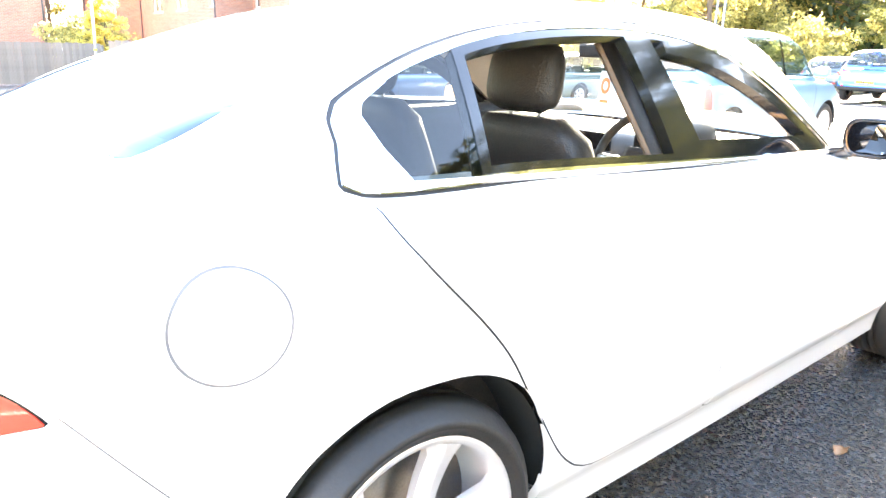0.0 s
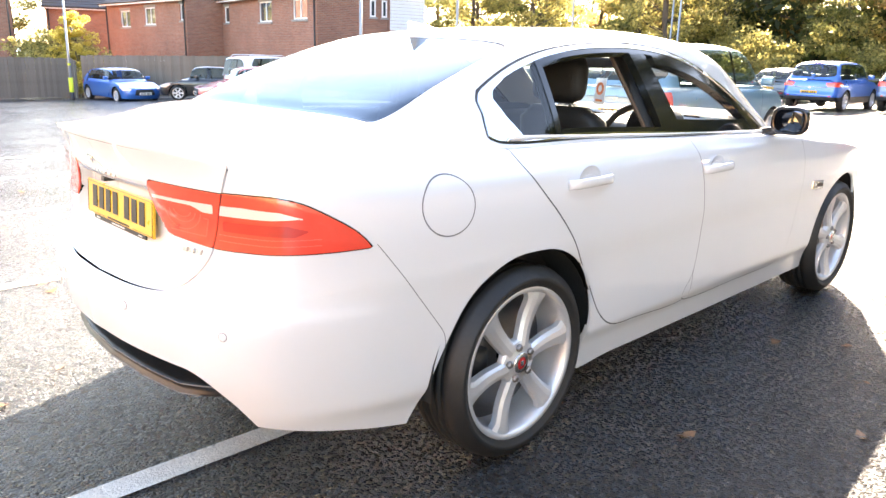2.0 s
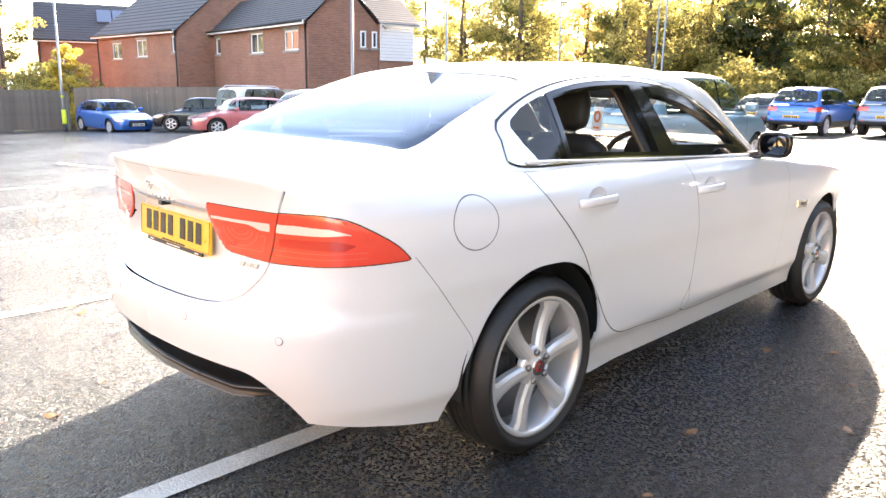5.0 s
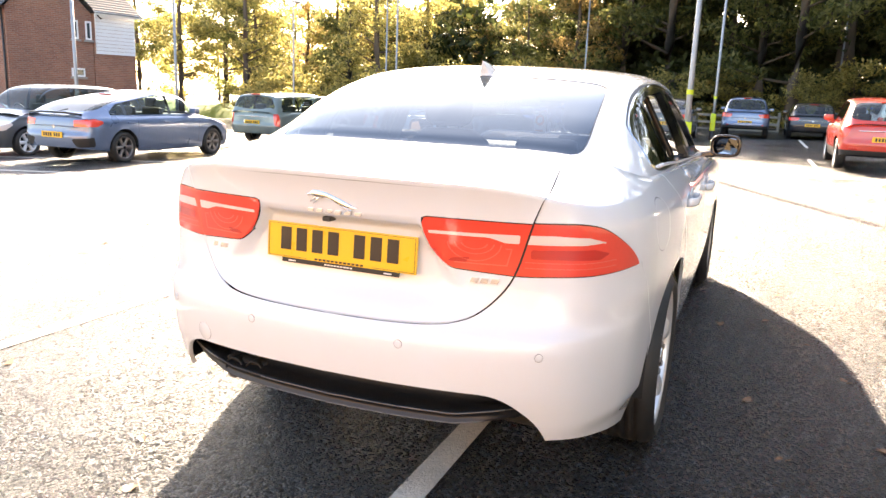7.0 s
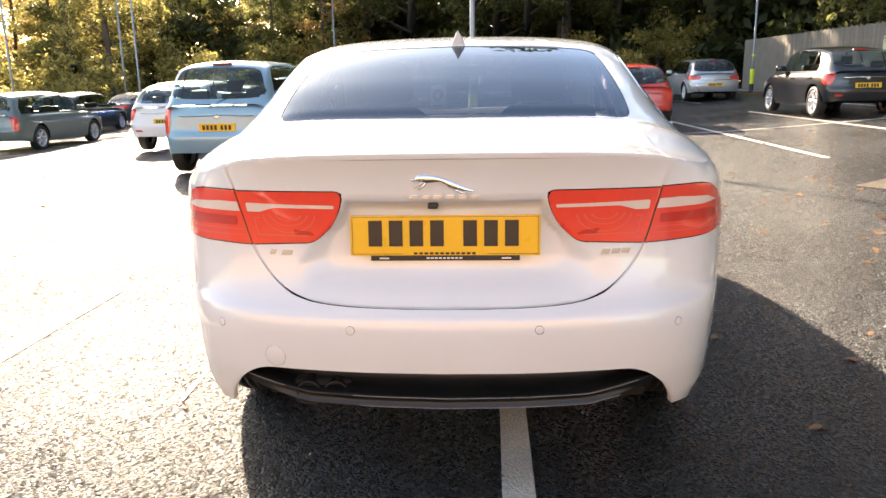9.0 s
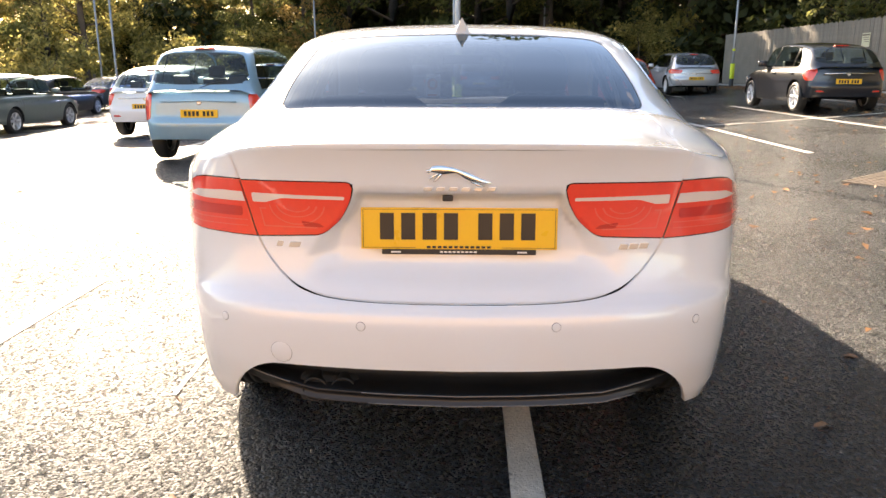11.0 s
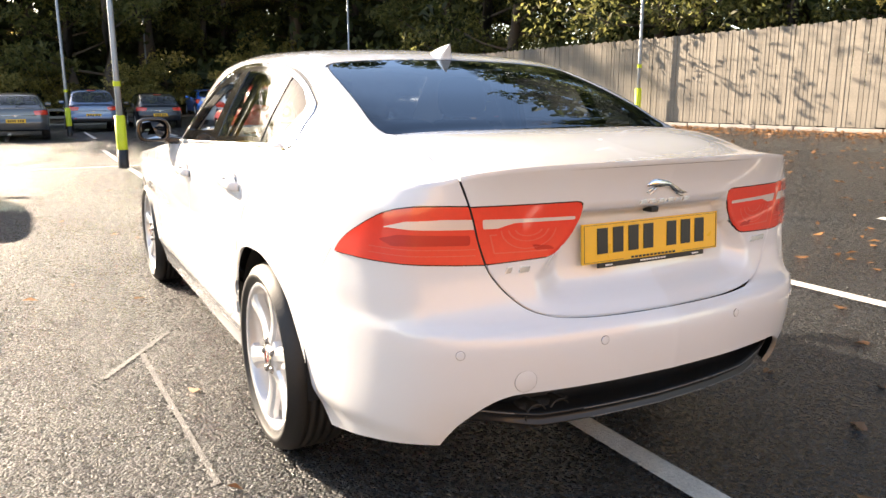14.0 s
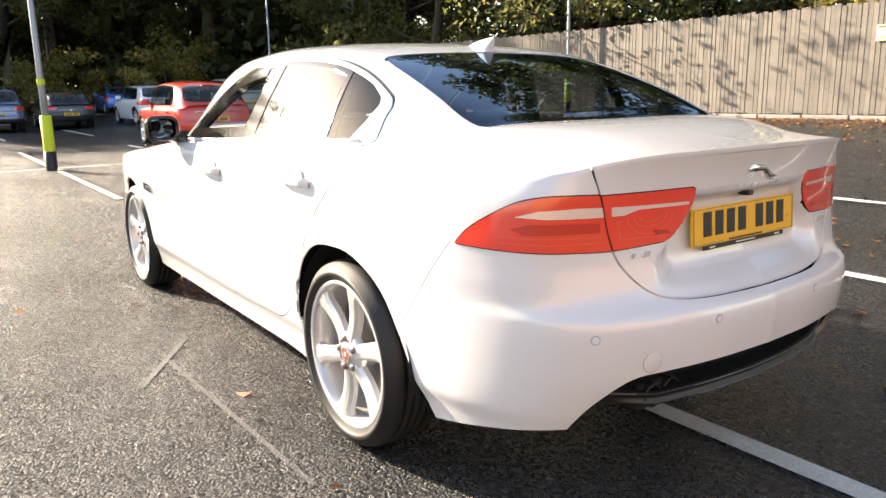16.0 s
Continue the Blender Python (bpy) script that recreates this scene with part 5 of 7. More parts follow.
def leaf_sheet(name, centres, size, material, label, category, parent=None, kind="stuff", curl=0.25, up=None):
    """Many small leaves as one mesh: each a bent four-sided blade."""
    c = np.asarray(centres, float)
    n = len(c)
    rs = np.random.RandomState(n + 7)
    a = rs.normal(size=(n, 3))
    if up is not None:
        a[:, 2] *= up
    a /= np.linalg.norm(a, axis=1, keepdims=True) + 1e-9
    b = np.cross(a, rs.normal(size=(n, 3)))
    if up is not None:
        b[:, 2] *= up
    b /= np.linalg.norm(b, axis=1, keepdims=True) + 1e-9
    nn = np.cross(a, b)
    s = size * rs.uniform(0.55, 1.25, (n, 1))
    v = np.stack([c - a * s, c - b * s * 0.42 + nn * s * curl, c + a * s, c + b * s * 0.42 + nn * s * curl], 1).reshape(-1, 3)
    me = bpy.data.meshes.new(name)
    me.vertices.add(4 * n)
    me.vertices.foreach_set("co", v.ravel())
    me.loops.add(4 * n)
    me.loops.foreach_set("vertex_index", np.arange(4 * n))
    me.polygons.add(n)
    me.polygons.foreach_set("loop_start", np.arange(n) * 4)
    me.polygons.foreach_set("loop_total", np.full(n, 4))
    me.update()
    me.validate()
    me.materials.append(material)
    ob = new(name, me)
    ob.parent = parent
    if label:
        tagged(ob, label, category, kind=kind)
    return ob


def fallen_leaves():
    rs = np.random.RandomState(5)
    pts = []
    for n, x0, x1, y0, y1 in ((260, -8, 12, -3, 16), (1300, 8.0, 12.9, -4, 30), (900, 11.0, 13.2, -4, 28), (420, 2.2, 9, 1, 18)):
        for x, y in zip(rs.uniform(x0, x1, n), rs.uniform(y0, y1, n)):
            pts.append((x, y, ground_z(x) + 0.012))
    # the drift along the foot of the tall fence
    for y, k in zip(rs.uniform(-5, 30, 4200), np.abs(rs.normal(size=4200))):
        x = 13.25 - 0.0512 * (y + 7.0) - 0.10 - 0.75 * k
        pts.append((x, y, ground_z(x) + 0.012 + 0.02 * max(0, 1 - k)))
    leaf_sheet("fallen_leaves", pts, 0.045, M_FALLEN, "dry brown and orange leaves scattered on asphalt", "leaves", up=0.12, curl=0.3)
    # the few that lie close by, each by itself
    near = [(1.50, 2.55), (1.22, 1.55), (1.66, 2.02), (1.36, 1.02), (1.05, 2.75), (1.72, 1.25), (1.30, 2.95), (0.62, -0.28), (0.95, -0.42), (-0.62, -0.20), (-0.85, 0.08), (1.30, 0.60), (1.55, 0.22), (2.25, 1.45), (2.42, 2.2), (2.6, 2.9), (-1.05, 3.35), (1.1, 0.05), (2.0, 0.6), (-0.35, -0.55), (3.1, 3.3), (2.9, 3.6), (3.4, 3.2)]
    for i, (x, y) in enumerate(near):
        bm = bmesh.new()
        lobes = [0.030 + 0.016 * abs(math.cos(2.5 * a)) * (1.3 if abs(a) < 0.6 else 1) for a in np.linspace(-math.pi, math.pi, 15)[:-1]]
        ring = [bm.verts.new((r * math.cos(a) * 1.35, r * math.sin(a) * 0.8, 0.010 * math.sin(2 * a + i) + 0.012)) for r, a in zip(lobes, np.linspace(-math.pi, math.pi, 15)[:-1])]
        mid = bm.verts.new((0, 0, 0.003))
        for a, b in zip(ring, ring[1:] + ring[:1]):
            bm.faces.new((mid, a, b))
        ob = part("fallen_leaf", bm, M_FALLEN)
        ob.matrix_basis = pose(x, y, ground_z(x) + 0.001, 0, 0, i * 67) @ Matrix.Scale(0.46 + 0.28 * ((i * 37) % 10) / 10, 4)
        tagged(ob, "curled brown fallen leaf lying on asphalt", "leaf", "fallen leaves")


# ---- fences, posts ----
def board_mesh(name, w, h, t, material):
    """A feather-edged board: thick along one side, thin along the other."""
    bm = bmesh.new()
    box(bm, (-w / 2, -t / 2, 0), (w / 2, t / 2, h), 0)
    for v in bm.verts:
        if v.co.x > 0:
            v.co.y *= 0.55
    bmesh.ops.bevel(bm, geom=[e for e in bm.edges if abs(e.verts[0].co.z - e.verts[1].co.z) > 0.1], offset=0.003, segments=1, affect="EDGES")
    me = bpy.data.meshes.new(name)
    bm.to_mesh(me)
    bm.free()
    me.materials.append(material)
    return me


def fence(a, b, height, base_z, board_w, step, label, limit=290, near=(0, 1), back=1, boards=None):
    """Close-boarded fence: posts, rails and boards one by one, the far rest joined."""
    d = Vector((b[0] - a[0], b[1] - a[1]))
    ln = d.length
    ang = math.degrees(math.atan2(d.y, d.x))
    f = empty("fence", pose(a[0], a[1], 0, 0, 0, ang), label, "fence", kind="structure")
    n = int(ln / step)
    boards = boards or M_FENCE
    meshes = [board_mesh("board", board_w * k, height * q, 0.022, boards) for k, q in ((1, 1), (0.96, 0.992), (1.03, 1.006))]
    rest = bmesh.new()
    made = 0
    for i in range(n):
        x = i * step
        z = base_z(a[0] + d.x * x / ln, a[1] + d.y * x / ln) + 0.06
        if made < limit and near[0] <= i / n <= near[1]:
            ob = new("board", meshes[i % 3])
            ob.parent = f
            ob.matrix_basis = pose(x, random.uniform(-0.003, 0.003), z + random.uniform(-0.012, 0.012), 0, random.uniform(-0.4, 0.4), random.uniform(-1.5, 1.5))
            made += 1
        else:
            dy = random.uniform(-0.004, 0.004)
            box(rest, (x - board_w / 2, -0.01 + dy, z), (x + board_w / 2, 0.01 + dy, z + height + random.uniform(-0.012, 0.012)))
    if len(rest.verts):
        tagged(part("boards", rest, boards, f, smooth=False), kind="stuff")
    for k in range(int(ln / 2.6) + 1):
        x = min(k * 2.6, ln)
        z = base_z(a[0] + d.x * x / ln, a[1] + d.y * x / ln)
        boxed("post", (x - 0.05, min(0.03 * back, 0.13 * back), z - 0.1), (x + 0.05, max(0.03 * back, 0.13 * back), z + height - 0.02), M_FENCE, f, 0.008)
    for q in (0.25, 0.8):
        bm = loft([[(x, y, base_z(a[0] + d.x * x / ln, a[1] + d.y * x / ln) + height * q + dz) for x in np.linspace(0, ln, 30)] for y, dz in ((0.024 * back, 0), (0.024 * back, 0.08), (0.06 * back, 0.08), (0.06 * back, 0))])
        part("rail", bm, M_FENCE, f)
    return f


def kerb(a, b):
    n = int(math.hypot(b[0] - a[0], b[1] - a[1]) / 0.914)
    ang = math.degrees(math.atan2(b[1] - a[1], b[0] - a[0]))
    k = empty("kerb", pose(0, 0, 0), "pale concrete kerb along the fence", "kerb", kind="structure")
    bm = bmesh.new()
    box(bm, (-0.45, -0.06, -0.1), (0.45, 0.06, 0.075), 0.015)
    me = bpy.data.meshes.new("kerb_stone")
    bm.to_mesh(me)
    bm.free()
    me.materials.append(M_KERB)
    for i in range(n):
        t = (i + 0.5) / n
        x, y = a[0] + (b[0] - a[0]) * t, a[1] + (b[1] - a[1]) * t
        ob = new("kerb_stone", me)
        ob.parent = k
        ob.matrix_basis = pose(x, y, ground_z(x) + random.uniform(-0.006, 0.006), 0, 0, ang + random.uniform(-0.4, 0.4))


def lamp_post(x, y, h, lime=True, head=True, r=0.055):
    p = empty("lamp_post", pose(x, y, ground_z(x)), "grey lamp post with lime band and dark foot" if lime else "slender grey lamp post", "lamp post", "car park lamp posts")
    part("column", tube([(0, 0, 0), (0, 0, 1.5), (0, 0, h)], r, 14, taper=r * 0.62), M_POST, p)
    if lime:
        part("foot_sleeve", turned([(r * 1.5, 0.0), (r * 1.5, 0.33), (r * 1.2, 0.335)], 16, axis="z"), M_BLACK, p, "dark foot sleeve")
        part("lime_band", turned([(r * 1.48, 0.33), (r * 1.48, 0.93), (r, 0.935)], 16, axis="z"), M_LIME, p, "lime yellow warning band")
        part("lime_ring", turned([(r * 1.03, 1.44), (r * 1.05, 1.45), (r * 1.05, 1.52), (r * 1.03, 1.53)], 16, axis="z"), M_LIME, p)
    if head:
        bm = bmesh.new()
        box(bm, (-0.10, -0.05, h - 0.03), (0.10, 0.50, h + 0.06), 0.03)
        part("lantern", bm, M_POST, p)
        boxed("lantern_glass", (-0.07, 0.10, h - 0.05), (0.07, 0.45, h - 0.028), M_UPVC, p, 0.005)
    return p


def grating(x, y, w, l, turn):
    """A lattice of bars, clogged with pale leaf dust."""
    g = empty("drain_grating", pose(x, y, ground_z(x), 0, math.degrees(math.atan2(ground_z(x + 0.3) - ground_z(x - 0.3), 0.6)) * -1, turn), "leaf-clogged rusty iron drain grating in asphalt", "drain")
    n = 13
    for i in range(n):
        a = -w / 2 + w * i / (n - 1)
        boxed("grate_bar", (a - 0.016, -l / 2, 0.001), (a + 0.016, l / 2, 0.016), M_GRATE, g)
        b = -l / 2 + l * i / (n - 1)
        boxed("cross_bar", (-w / 2, b - 0.012, 0.0), (w / 2, b + 0.012, 0.012), M_GRATE, g)
    return g


# ---- houses ----
def house(x0, x1, y0, y1, base, eaves, ridge, windows, label, gable=False, panel=None, m=None, side_windows=(), back_eaves=None):
    """A brick house with its front on y0: windows are frames with panes, sills and lintels set into the wall."""
    h = empty("house", m or pose(0, 0, 0), label, "house")
    back_eaves = back_eaves or eaves
    t = 0.3
    xs = sorted(set([x0, x1] + [v for w in windows for v in (w[0] - w[2] / 2, w[0] + w[2] / 2)]))
    zs = sorted(set([base, eaves] + [v for w in windows for v in (w[1], w[1] + w[3])]))
    bm = bmesh.new()
    for xa, xb in zip(xs, xs[1:]):
        for za, zb in zip(zs, zs[1:]):
            cx, cz = (xa + xb) / 2, (za + zb) / 2
            if any(abs(cx - w[0]) < w[2] / 2 and w[1] < cz < w[1] + w[3] for w in windows):
                continue
            vs = [bm.verts.new(p) for p in ((xa, y0, za), (xb, y0, za), (xb, y0, zb), (xa, y0, zb))]
            bm.faces.new(vs)
    bmesh.ops.remove_doubles(bm, verts=bm.verts, dist=0.001)
    for w in windows:
        a, b, c, d = w[0] - w[2] / 2, w[0] + w[2] / 2, w[1], w[1] + w[3]
        for p, q in (((a, c), (b, c)), ((b, c), (b, d)), ((b, d), (a, d)), ((a, d), (a, c))):
            bm.faces.new([bm.verts.new(v) for v in ((p[0], y0, p[1]), (q[0], y0, q[1]), (q[0], y0 + 0.12, q[1]), (p[0], y0 + 0.12, p[1]))])
    part("front_wall", bm, M_BRICK, h, smooth=False)
    ym = (y0 + y1) / 2
    bm = bmesh.new()
    for x in (x0, x1):
        pts = [(x, y0, base), (x, y1, base), (x, y1, back_eaves)] + ([(x, ym, ridge)] if not gable else []) + [(x, y0, eaves)]
        bm.faces.new([bm.verts.new(p) for p in pts])
    bm.faces.new([bm.verts.new(p) for p in ((x0, y1, base), (x1, y1, base), (x1, y1, back_eaves), (x0, y1, back_eaves))])
    part("side_wall", bm, M_BRICK, h, smooth=False)
    bm = bmesh.new()
    if not gable:
        # overlapping courses of tiles, up one slope and down the other
        course = []
        for ys, sg, ze in ((y0, -1, eaves), (y1, 1, back_eaves)):
            half = []
            slope = Vector((0, ym - ys - sg * 0.35, ridge + 0.06 - ze + 0.15))
            foot = Vector((0, ys + sg * 0.35, ze - 0.15))
            for r in range(16):
                half += [foot + slope * (r / 16), foot + slope * (r / 16) + Vector((0, 0, 0.04))]
            half.append(foot + slope + Vector((0, 0, 0.02)))
            course += half if sg < 0 else half[::-1][1:]
        merge(bm, loft([[(x, q.y, q.z) for q in course] for x in (x0 - 0.2, x1 + 0.2)]))
        bmesh.ops.recalc_face_normals(bm, faces=bm.faces)
    else:
        xm = (x0 + x1) / 2
        f = [bm.verts.new(p) for p in ((x0, y0, eaves), (x1, y0, eaves), (xm, y0, ridge))]
        for xs_, k in ((x0 - 0.3, 1), (x1 + 0.3, -1)):
            bm.faces.new([bm.verts.new(p) for p in ((xs_, y0 - 0.25, eaves - 0.15), (xm, y0 - 0.25, ridge + 0.05), (xm, y1, ridge + 0.05), (xs_, y1, eaves - 0.15))])
        g = bmesh.new()
        g.faces.new([g.verts.new(v.co) for v in f])
        for v in f:
            bm.verts.remove(v)
        part("gable_wall", g, M_BRICK, h, smooth=False)
    part("roof", bm, M_TILE, h, "dark tiled pitched roof", smooth=False)
    if not gable:
        boxed("fascia", (x0 - 0.2, y0 - 0.36, eaves - 0.16), (x1 + 0.2, y0 - 0.30, eaves + 0.02), M_UPVC, h)
        part("gutter", tube([(x0 - 0.2, y0 - 0.41, eaves - 0.02), (x1 + 0.2, y0 - 0.41, eaves - 0.02)], 0.055, 8), M_BLACK, h)
        for x in (x0 + 0.15, x1 - 0.15):
            part("downpipe", tube([(x, y0 - 0.06, base), (x, y0 - 0.06, eaves - 0.1)], 0.04, 8), M_BLACK, h)
    for wx, wz, ww, wh in windows:
        win = empty("window", pose(wx, y0, wz), "", "")
        win.parent = h
        for k in ("label", "category"):
            if k in win:
                del win[k]
        fr = bmesh.new()
        for lo, hi in (((-ww / 2, 0.05, 0), (ww / 2, 0.11, 0.07)), ((-ww / 2, 0.05, wh - 0.07), (ww / 2, 0.11, wh)), ((-ww / 2, 0.05, 0.07), (-ww / 2 + 0.07, 0.11, wh - 0.07)), ((ww / 2 - 0.07, 0.05, 0.07), (ww / 2, 0.11, wh - 0.07)), ((-0.035, 0.055, 0.07), (0.035, 0.105, wh - 0.07))):
            if ww < 0.8 and lo[0] == -0.035:
                continue
            box(fr, lo, hi)
        part("window_frame", fr, M_UPVC, win, smooth=False)
        boxed("pane", (-ww / 2 + 0.05, 0.085, 0.05), (ww / 2 - 0.05, 0.095, wh - 0.05), M_HOUSEGLASS, win)
        boxed("window_sill", (-ww / 2 - 0.06, -0.06, -0.09), (ww / 2 + 0.06, 0.06, 0), M_KERB, win)
        boxed("lintel", (-ww / 2 - 0.08, -0.012, wh), (ww / 2 + 0.08, 0.05, wh + 0.15), M_KERB, win)
    for wy, wz, ww, wh in side_windows:
        win = new("window")
        win.parent = h
        win.matrix_basis = pose(x1, wy, wz)
        fr = bmesh.new()
        for lo, hi in (((-0.01, -ww / 2, 0), (0.03, ww / 2, 0.07)), ((-0.01, -ww / 2, wh - 0.07), (0.03, ww / 2, wh)), ((-0.01, -ww / 2, 0.07), (0.03, -ww / 2 + 0.07, wh - 0.07)), ((-0.01, ww / 2 - 0.07, 0.07), (0.03, ww / 2, wh - 0.07))):
            box(fr, lo, hi)
        part("window_frame", fr, M_UPVC, win, smooth=False)
        boxed("pane", (0.002, -ww / 2 + 0.05, 0.05), (0.012, ww / 2 - 0.05, wh - 0.05), M_HOUSEGLASS, win)
        boxed("window_sill", (-0.02, -ww / 2 - 0.06, -0.09), (0.09, ww / 2 + 0.06, 0), M_KERB, win)
    if panel:
        bm = bmesh.new()
        k = 11
        for i in range(k):
            z0 = panel[2] + (panel[3] - panel[2]) * i / k
            z1 = panel[2] + (panel[3] - panel[2]) * (i + 1) / k
            box(bm, (x1 + 0.01, panel[0], z0), (x1 + 0.06 + 0.01 * (i % 2), panel[1], z1 - 0.012))
        part("cladding", bm, M_RENDER, h, "white horizontal cladding", smooth=False)
    return h


# ---- trees ----
def tree_model(name, height, spread, leaf, material, label, seed, leaves=6500, trunk_r=0.28, low=0.25, clumps=26, category="tree"):
    """A tree: tapered trunk, forked limbs, and a crown of many small leaves in uneven clumps."""
    rnd = random.Random(seed)
    rs = np.random.RandomState(seed)
    t = empty(name, pose(0, 0, 0), label, category)
    bend = [Vector((0, 0, -0.3))]
    for i in range(1, 8):
        bend.append(Vector((bend[-1].x + rnd.uniform(-0.16, 0.16), bend[-1].y + rnd.uniform(-0.16, 0.16), height * 0.86 * i / 7)))
    bm = tube(bend, trunk_r, 9, taper=trunk_r * 0.18)
    ends = []
    for i in range(clumps):
        q = low + (1 - low) * (i + rnd.random()) / clumps
        k = min(int(q * 0.93 * 7), 6)
        base = bend[k].lerp(bend[k + 1], rnd.random())
        a = rnd.uniform(0, 2 * math.pi)
        reach = spread * (0.35 + 0.75 * math.sin(math.pi * min(0.15 + 0.8 * (q - low) / (1 - low), 1))) * rnd.uniform(0.55, 1.15)
        tip = base + Vector((math.cos(a) * reach, math.sin(a) * reach, rnd.uniform(0.02, 0.28) * height * 0.4))
        midp = base.lerp(tip, 0.5) + Vector((0, 0, -0.05 * reach))
        merge(bm, tube([base, midp, tip], trunk_r * 0.30 * (1.1 - q), 5, taper=0.015))
        ends += [(tip, 1.0), (base.lerp(tip, 0.62), 0.75)]
    part("trunk", bm, M_BARK, t, "dark bark trunk and limbs")
    pts = []
    per = leaves // len(ends)
    for c, k in ends:
        r = spread * 0.36 * k * rnd.uniform(0.6, 1.2)
        p = rs.normal(size=(per, 3))
        p /= np.linalg.norm(p, axis=1, keepdims=True)
        p *= (r * rs.uniform(0.25, 1.0, (per, 1)) ** 0.6)
        p[:, 2] *= 0.6
        pts.append(p + np.array(c))
    leaf_sheet("crown", np.vstack(pts), leaf, material, "", "", parent=t)
    return t


def plant(model, x, y, s, turn, z=None):
    return copy_thing(model, pose(x, y, ground_z(x) if z is None else z, 0, 0, turn) @ Matrix.Scale(s, 4))


def remake(ob, x, y, s, turn):
    ob.matrix_basis = pose(x, y, ground_z(x), 0, 0, turn) @ Matrix.Scale(s, 4)
    return ob


# ---- the other parked cars ----
def parked_car(m, L, W, H, wb, fo, paint, label, style="hatch", belt=0.60, plate_front=False, lamp="side", spokes=6, dark_bumper=False, lamp_mat=None, high=0.0, rear_rake=0.52, group="parked cars", seed=1, two_door=False, rack=False, rim=None, vents=False):
    """A parked car from its main sizes: skin with cut windows and lamps, wheels, mirrors, plates and handles. Its tail is at y = 0, its nose at y = L."""
    lamp_mat = lamp_mat or M_REDLENS
    car = empty("parked_car", m, label, "car", group)
    zb = H * belt
    hw = W / 2
    out = [(0, 0.0), (hw * 0.5, 0.012), (hw * 0.80, 0.06), (hw * 0.945, 0.22), (hw * 0.985, 0.6), (hw, 1.1), (hw, L - 1.3), (hw * 0.98, L - 0.7), (hw * 0.90, L - 0.28), (hw * 0.62, L - 0.06), (0, L)]
    rear = [(0.2, 0.09), (0.38, 0.02), (0.55, 0.0), (0.62, 0.03), (zb * 0.9, 0.06), (zb, 0.09)]
    side = [(0.2, 0.07), (0.32, 0.035), (0.5, 0.012), (zb * 0.75, 0.0), (zb * 0.88, 0.012), (zb, 0.06)]
    front = [(0.2, 0.08), (0.42, 0.0), (0.6, 0.03), (zb, 0.22)]
    hood0, hood1 = zb * 1.02, zb * 0.80
    sal = style == "saloon"
    wy = L - (0.98 if style in ("mpv", "van") else 1.22)
    zsh = [(0, zb), (0.5, zb * 1.0), (1.2, zb), (wy - 0.3, zb * 0.97), (wy + 0.2, zb * 0.94), (L - 0.5, hood1 * 0.98), (L, hood1 * 0.86)]
    zc = [(0, zb * 1.015), (0.5, zb * 1.03), (wy, hood0), (L - 0.5, hood1 * 1.05), (L, hood1 * 0.88)]
    lo = skin_lower(out, rear, side, front, [(0, 0.33 + high), (0.5, 0.27 + high), (1.0, 0.22 + high), (L, 0.21 + high)], zsh, zc, (0.6, wy), 84, 16, 8, 2.6)
    r = 0.315 + high * 0.35
    ra, fa = L - fo - wb, L - fo
    circ = lambda y: np.array([(y + (r + 0.055) * math.cos(a), r + (r + 0.055) * math.sin(a)) for a in np.linspace(-0.8, math.pi + 0.8, 26)])
    arch = [yz(circ(ra)), yz(circ(fa))]
    s_end = float(np.sum(np.linalg.norm(np.diff(spline(out, 84), axis=0), axis=1)))
    if lamp == "side":
        tl = rounded([(hw * 0.74, zb * 0.98), (hw * 1.12, zb * 0.99), (hw * 1.22, zb * 0.90), (hw * 1.06, zb * 0.72), (hw * 0.86, zb * 0.72)], 0.04, 4)
    elif lamp == "wide":
        tl = rounded([(hw * 0.52, zb * 0.93), (hw * 1.10, zb * 0.96), (hw * 1.30, zb * 0.90), (hw * 1.1, zb * 0.80), (hw * 0.58, zb * 0.80)], 0.03, 4)
    else:
        tl = rounded([(hw * 0.80, zb * 0.98), (hw * 1.02, zb * 0.98), (hw * 1.05, zb * 0.60), (hw * 0.84, zb * 0.60)], 0.05, 4)
    hl = rounded([(s_end - hw * 0.62, hood1 * 0.88), (s_end - hw * 1.22, hood1 * 1.0), (s_end - hw * 1.32, hood1 * 0.92), (s_end - hw * 1.1, hood1 * 0.76), (s_end - hw * 0.66, hood1 * 0.76)], 0.03, 4)
    tail, head = sz(tl), sz(hl)
    skirt = lambda p, e: p[:, 2] - (0.42 + high if dark_bumper else 0.30 + high * 0.5)
    grille = sz(rounded([(s_end - hw * 0.42, 0.60), (s_end + 0.3, 0.60), (s_end + 0.3, 0.33), (s_end - hw * 0.5, 0.36)], 0.04, 4))
    low_vent = sz(rounded([(hw * 0.50, 0.50), (hw * 1.02, 0.53), (hw * 1.06, 0.36), (hw * 0.62, 0.34)], 0.03, 4))
    for fn in arch + [tail, head, skirt, grille] + ([low_vent] if vents else []):
        lo.cut(fn)
    faces, va = lo.values(arch[0])
    _, vf = lo.values(arch[1])
    _, vt = lo.values(tail)
    _, vh = lo.values(head)
    _, vk = lo.values(skirt)
    _, vg = lo.values(grille)
    _, vv = lo.values(low_vent)
    _, ey = lo.values(lambda p, e: e[:, 1])
    _, by_ = lo.values(lambda p, e: p[:, 1])
    sets = {}
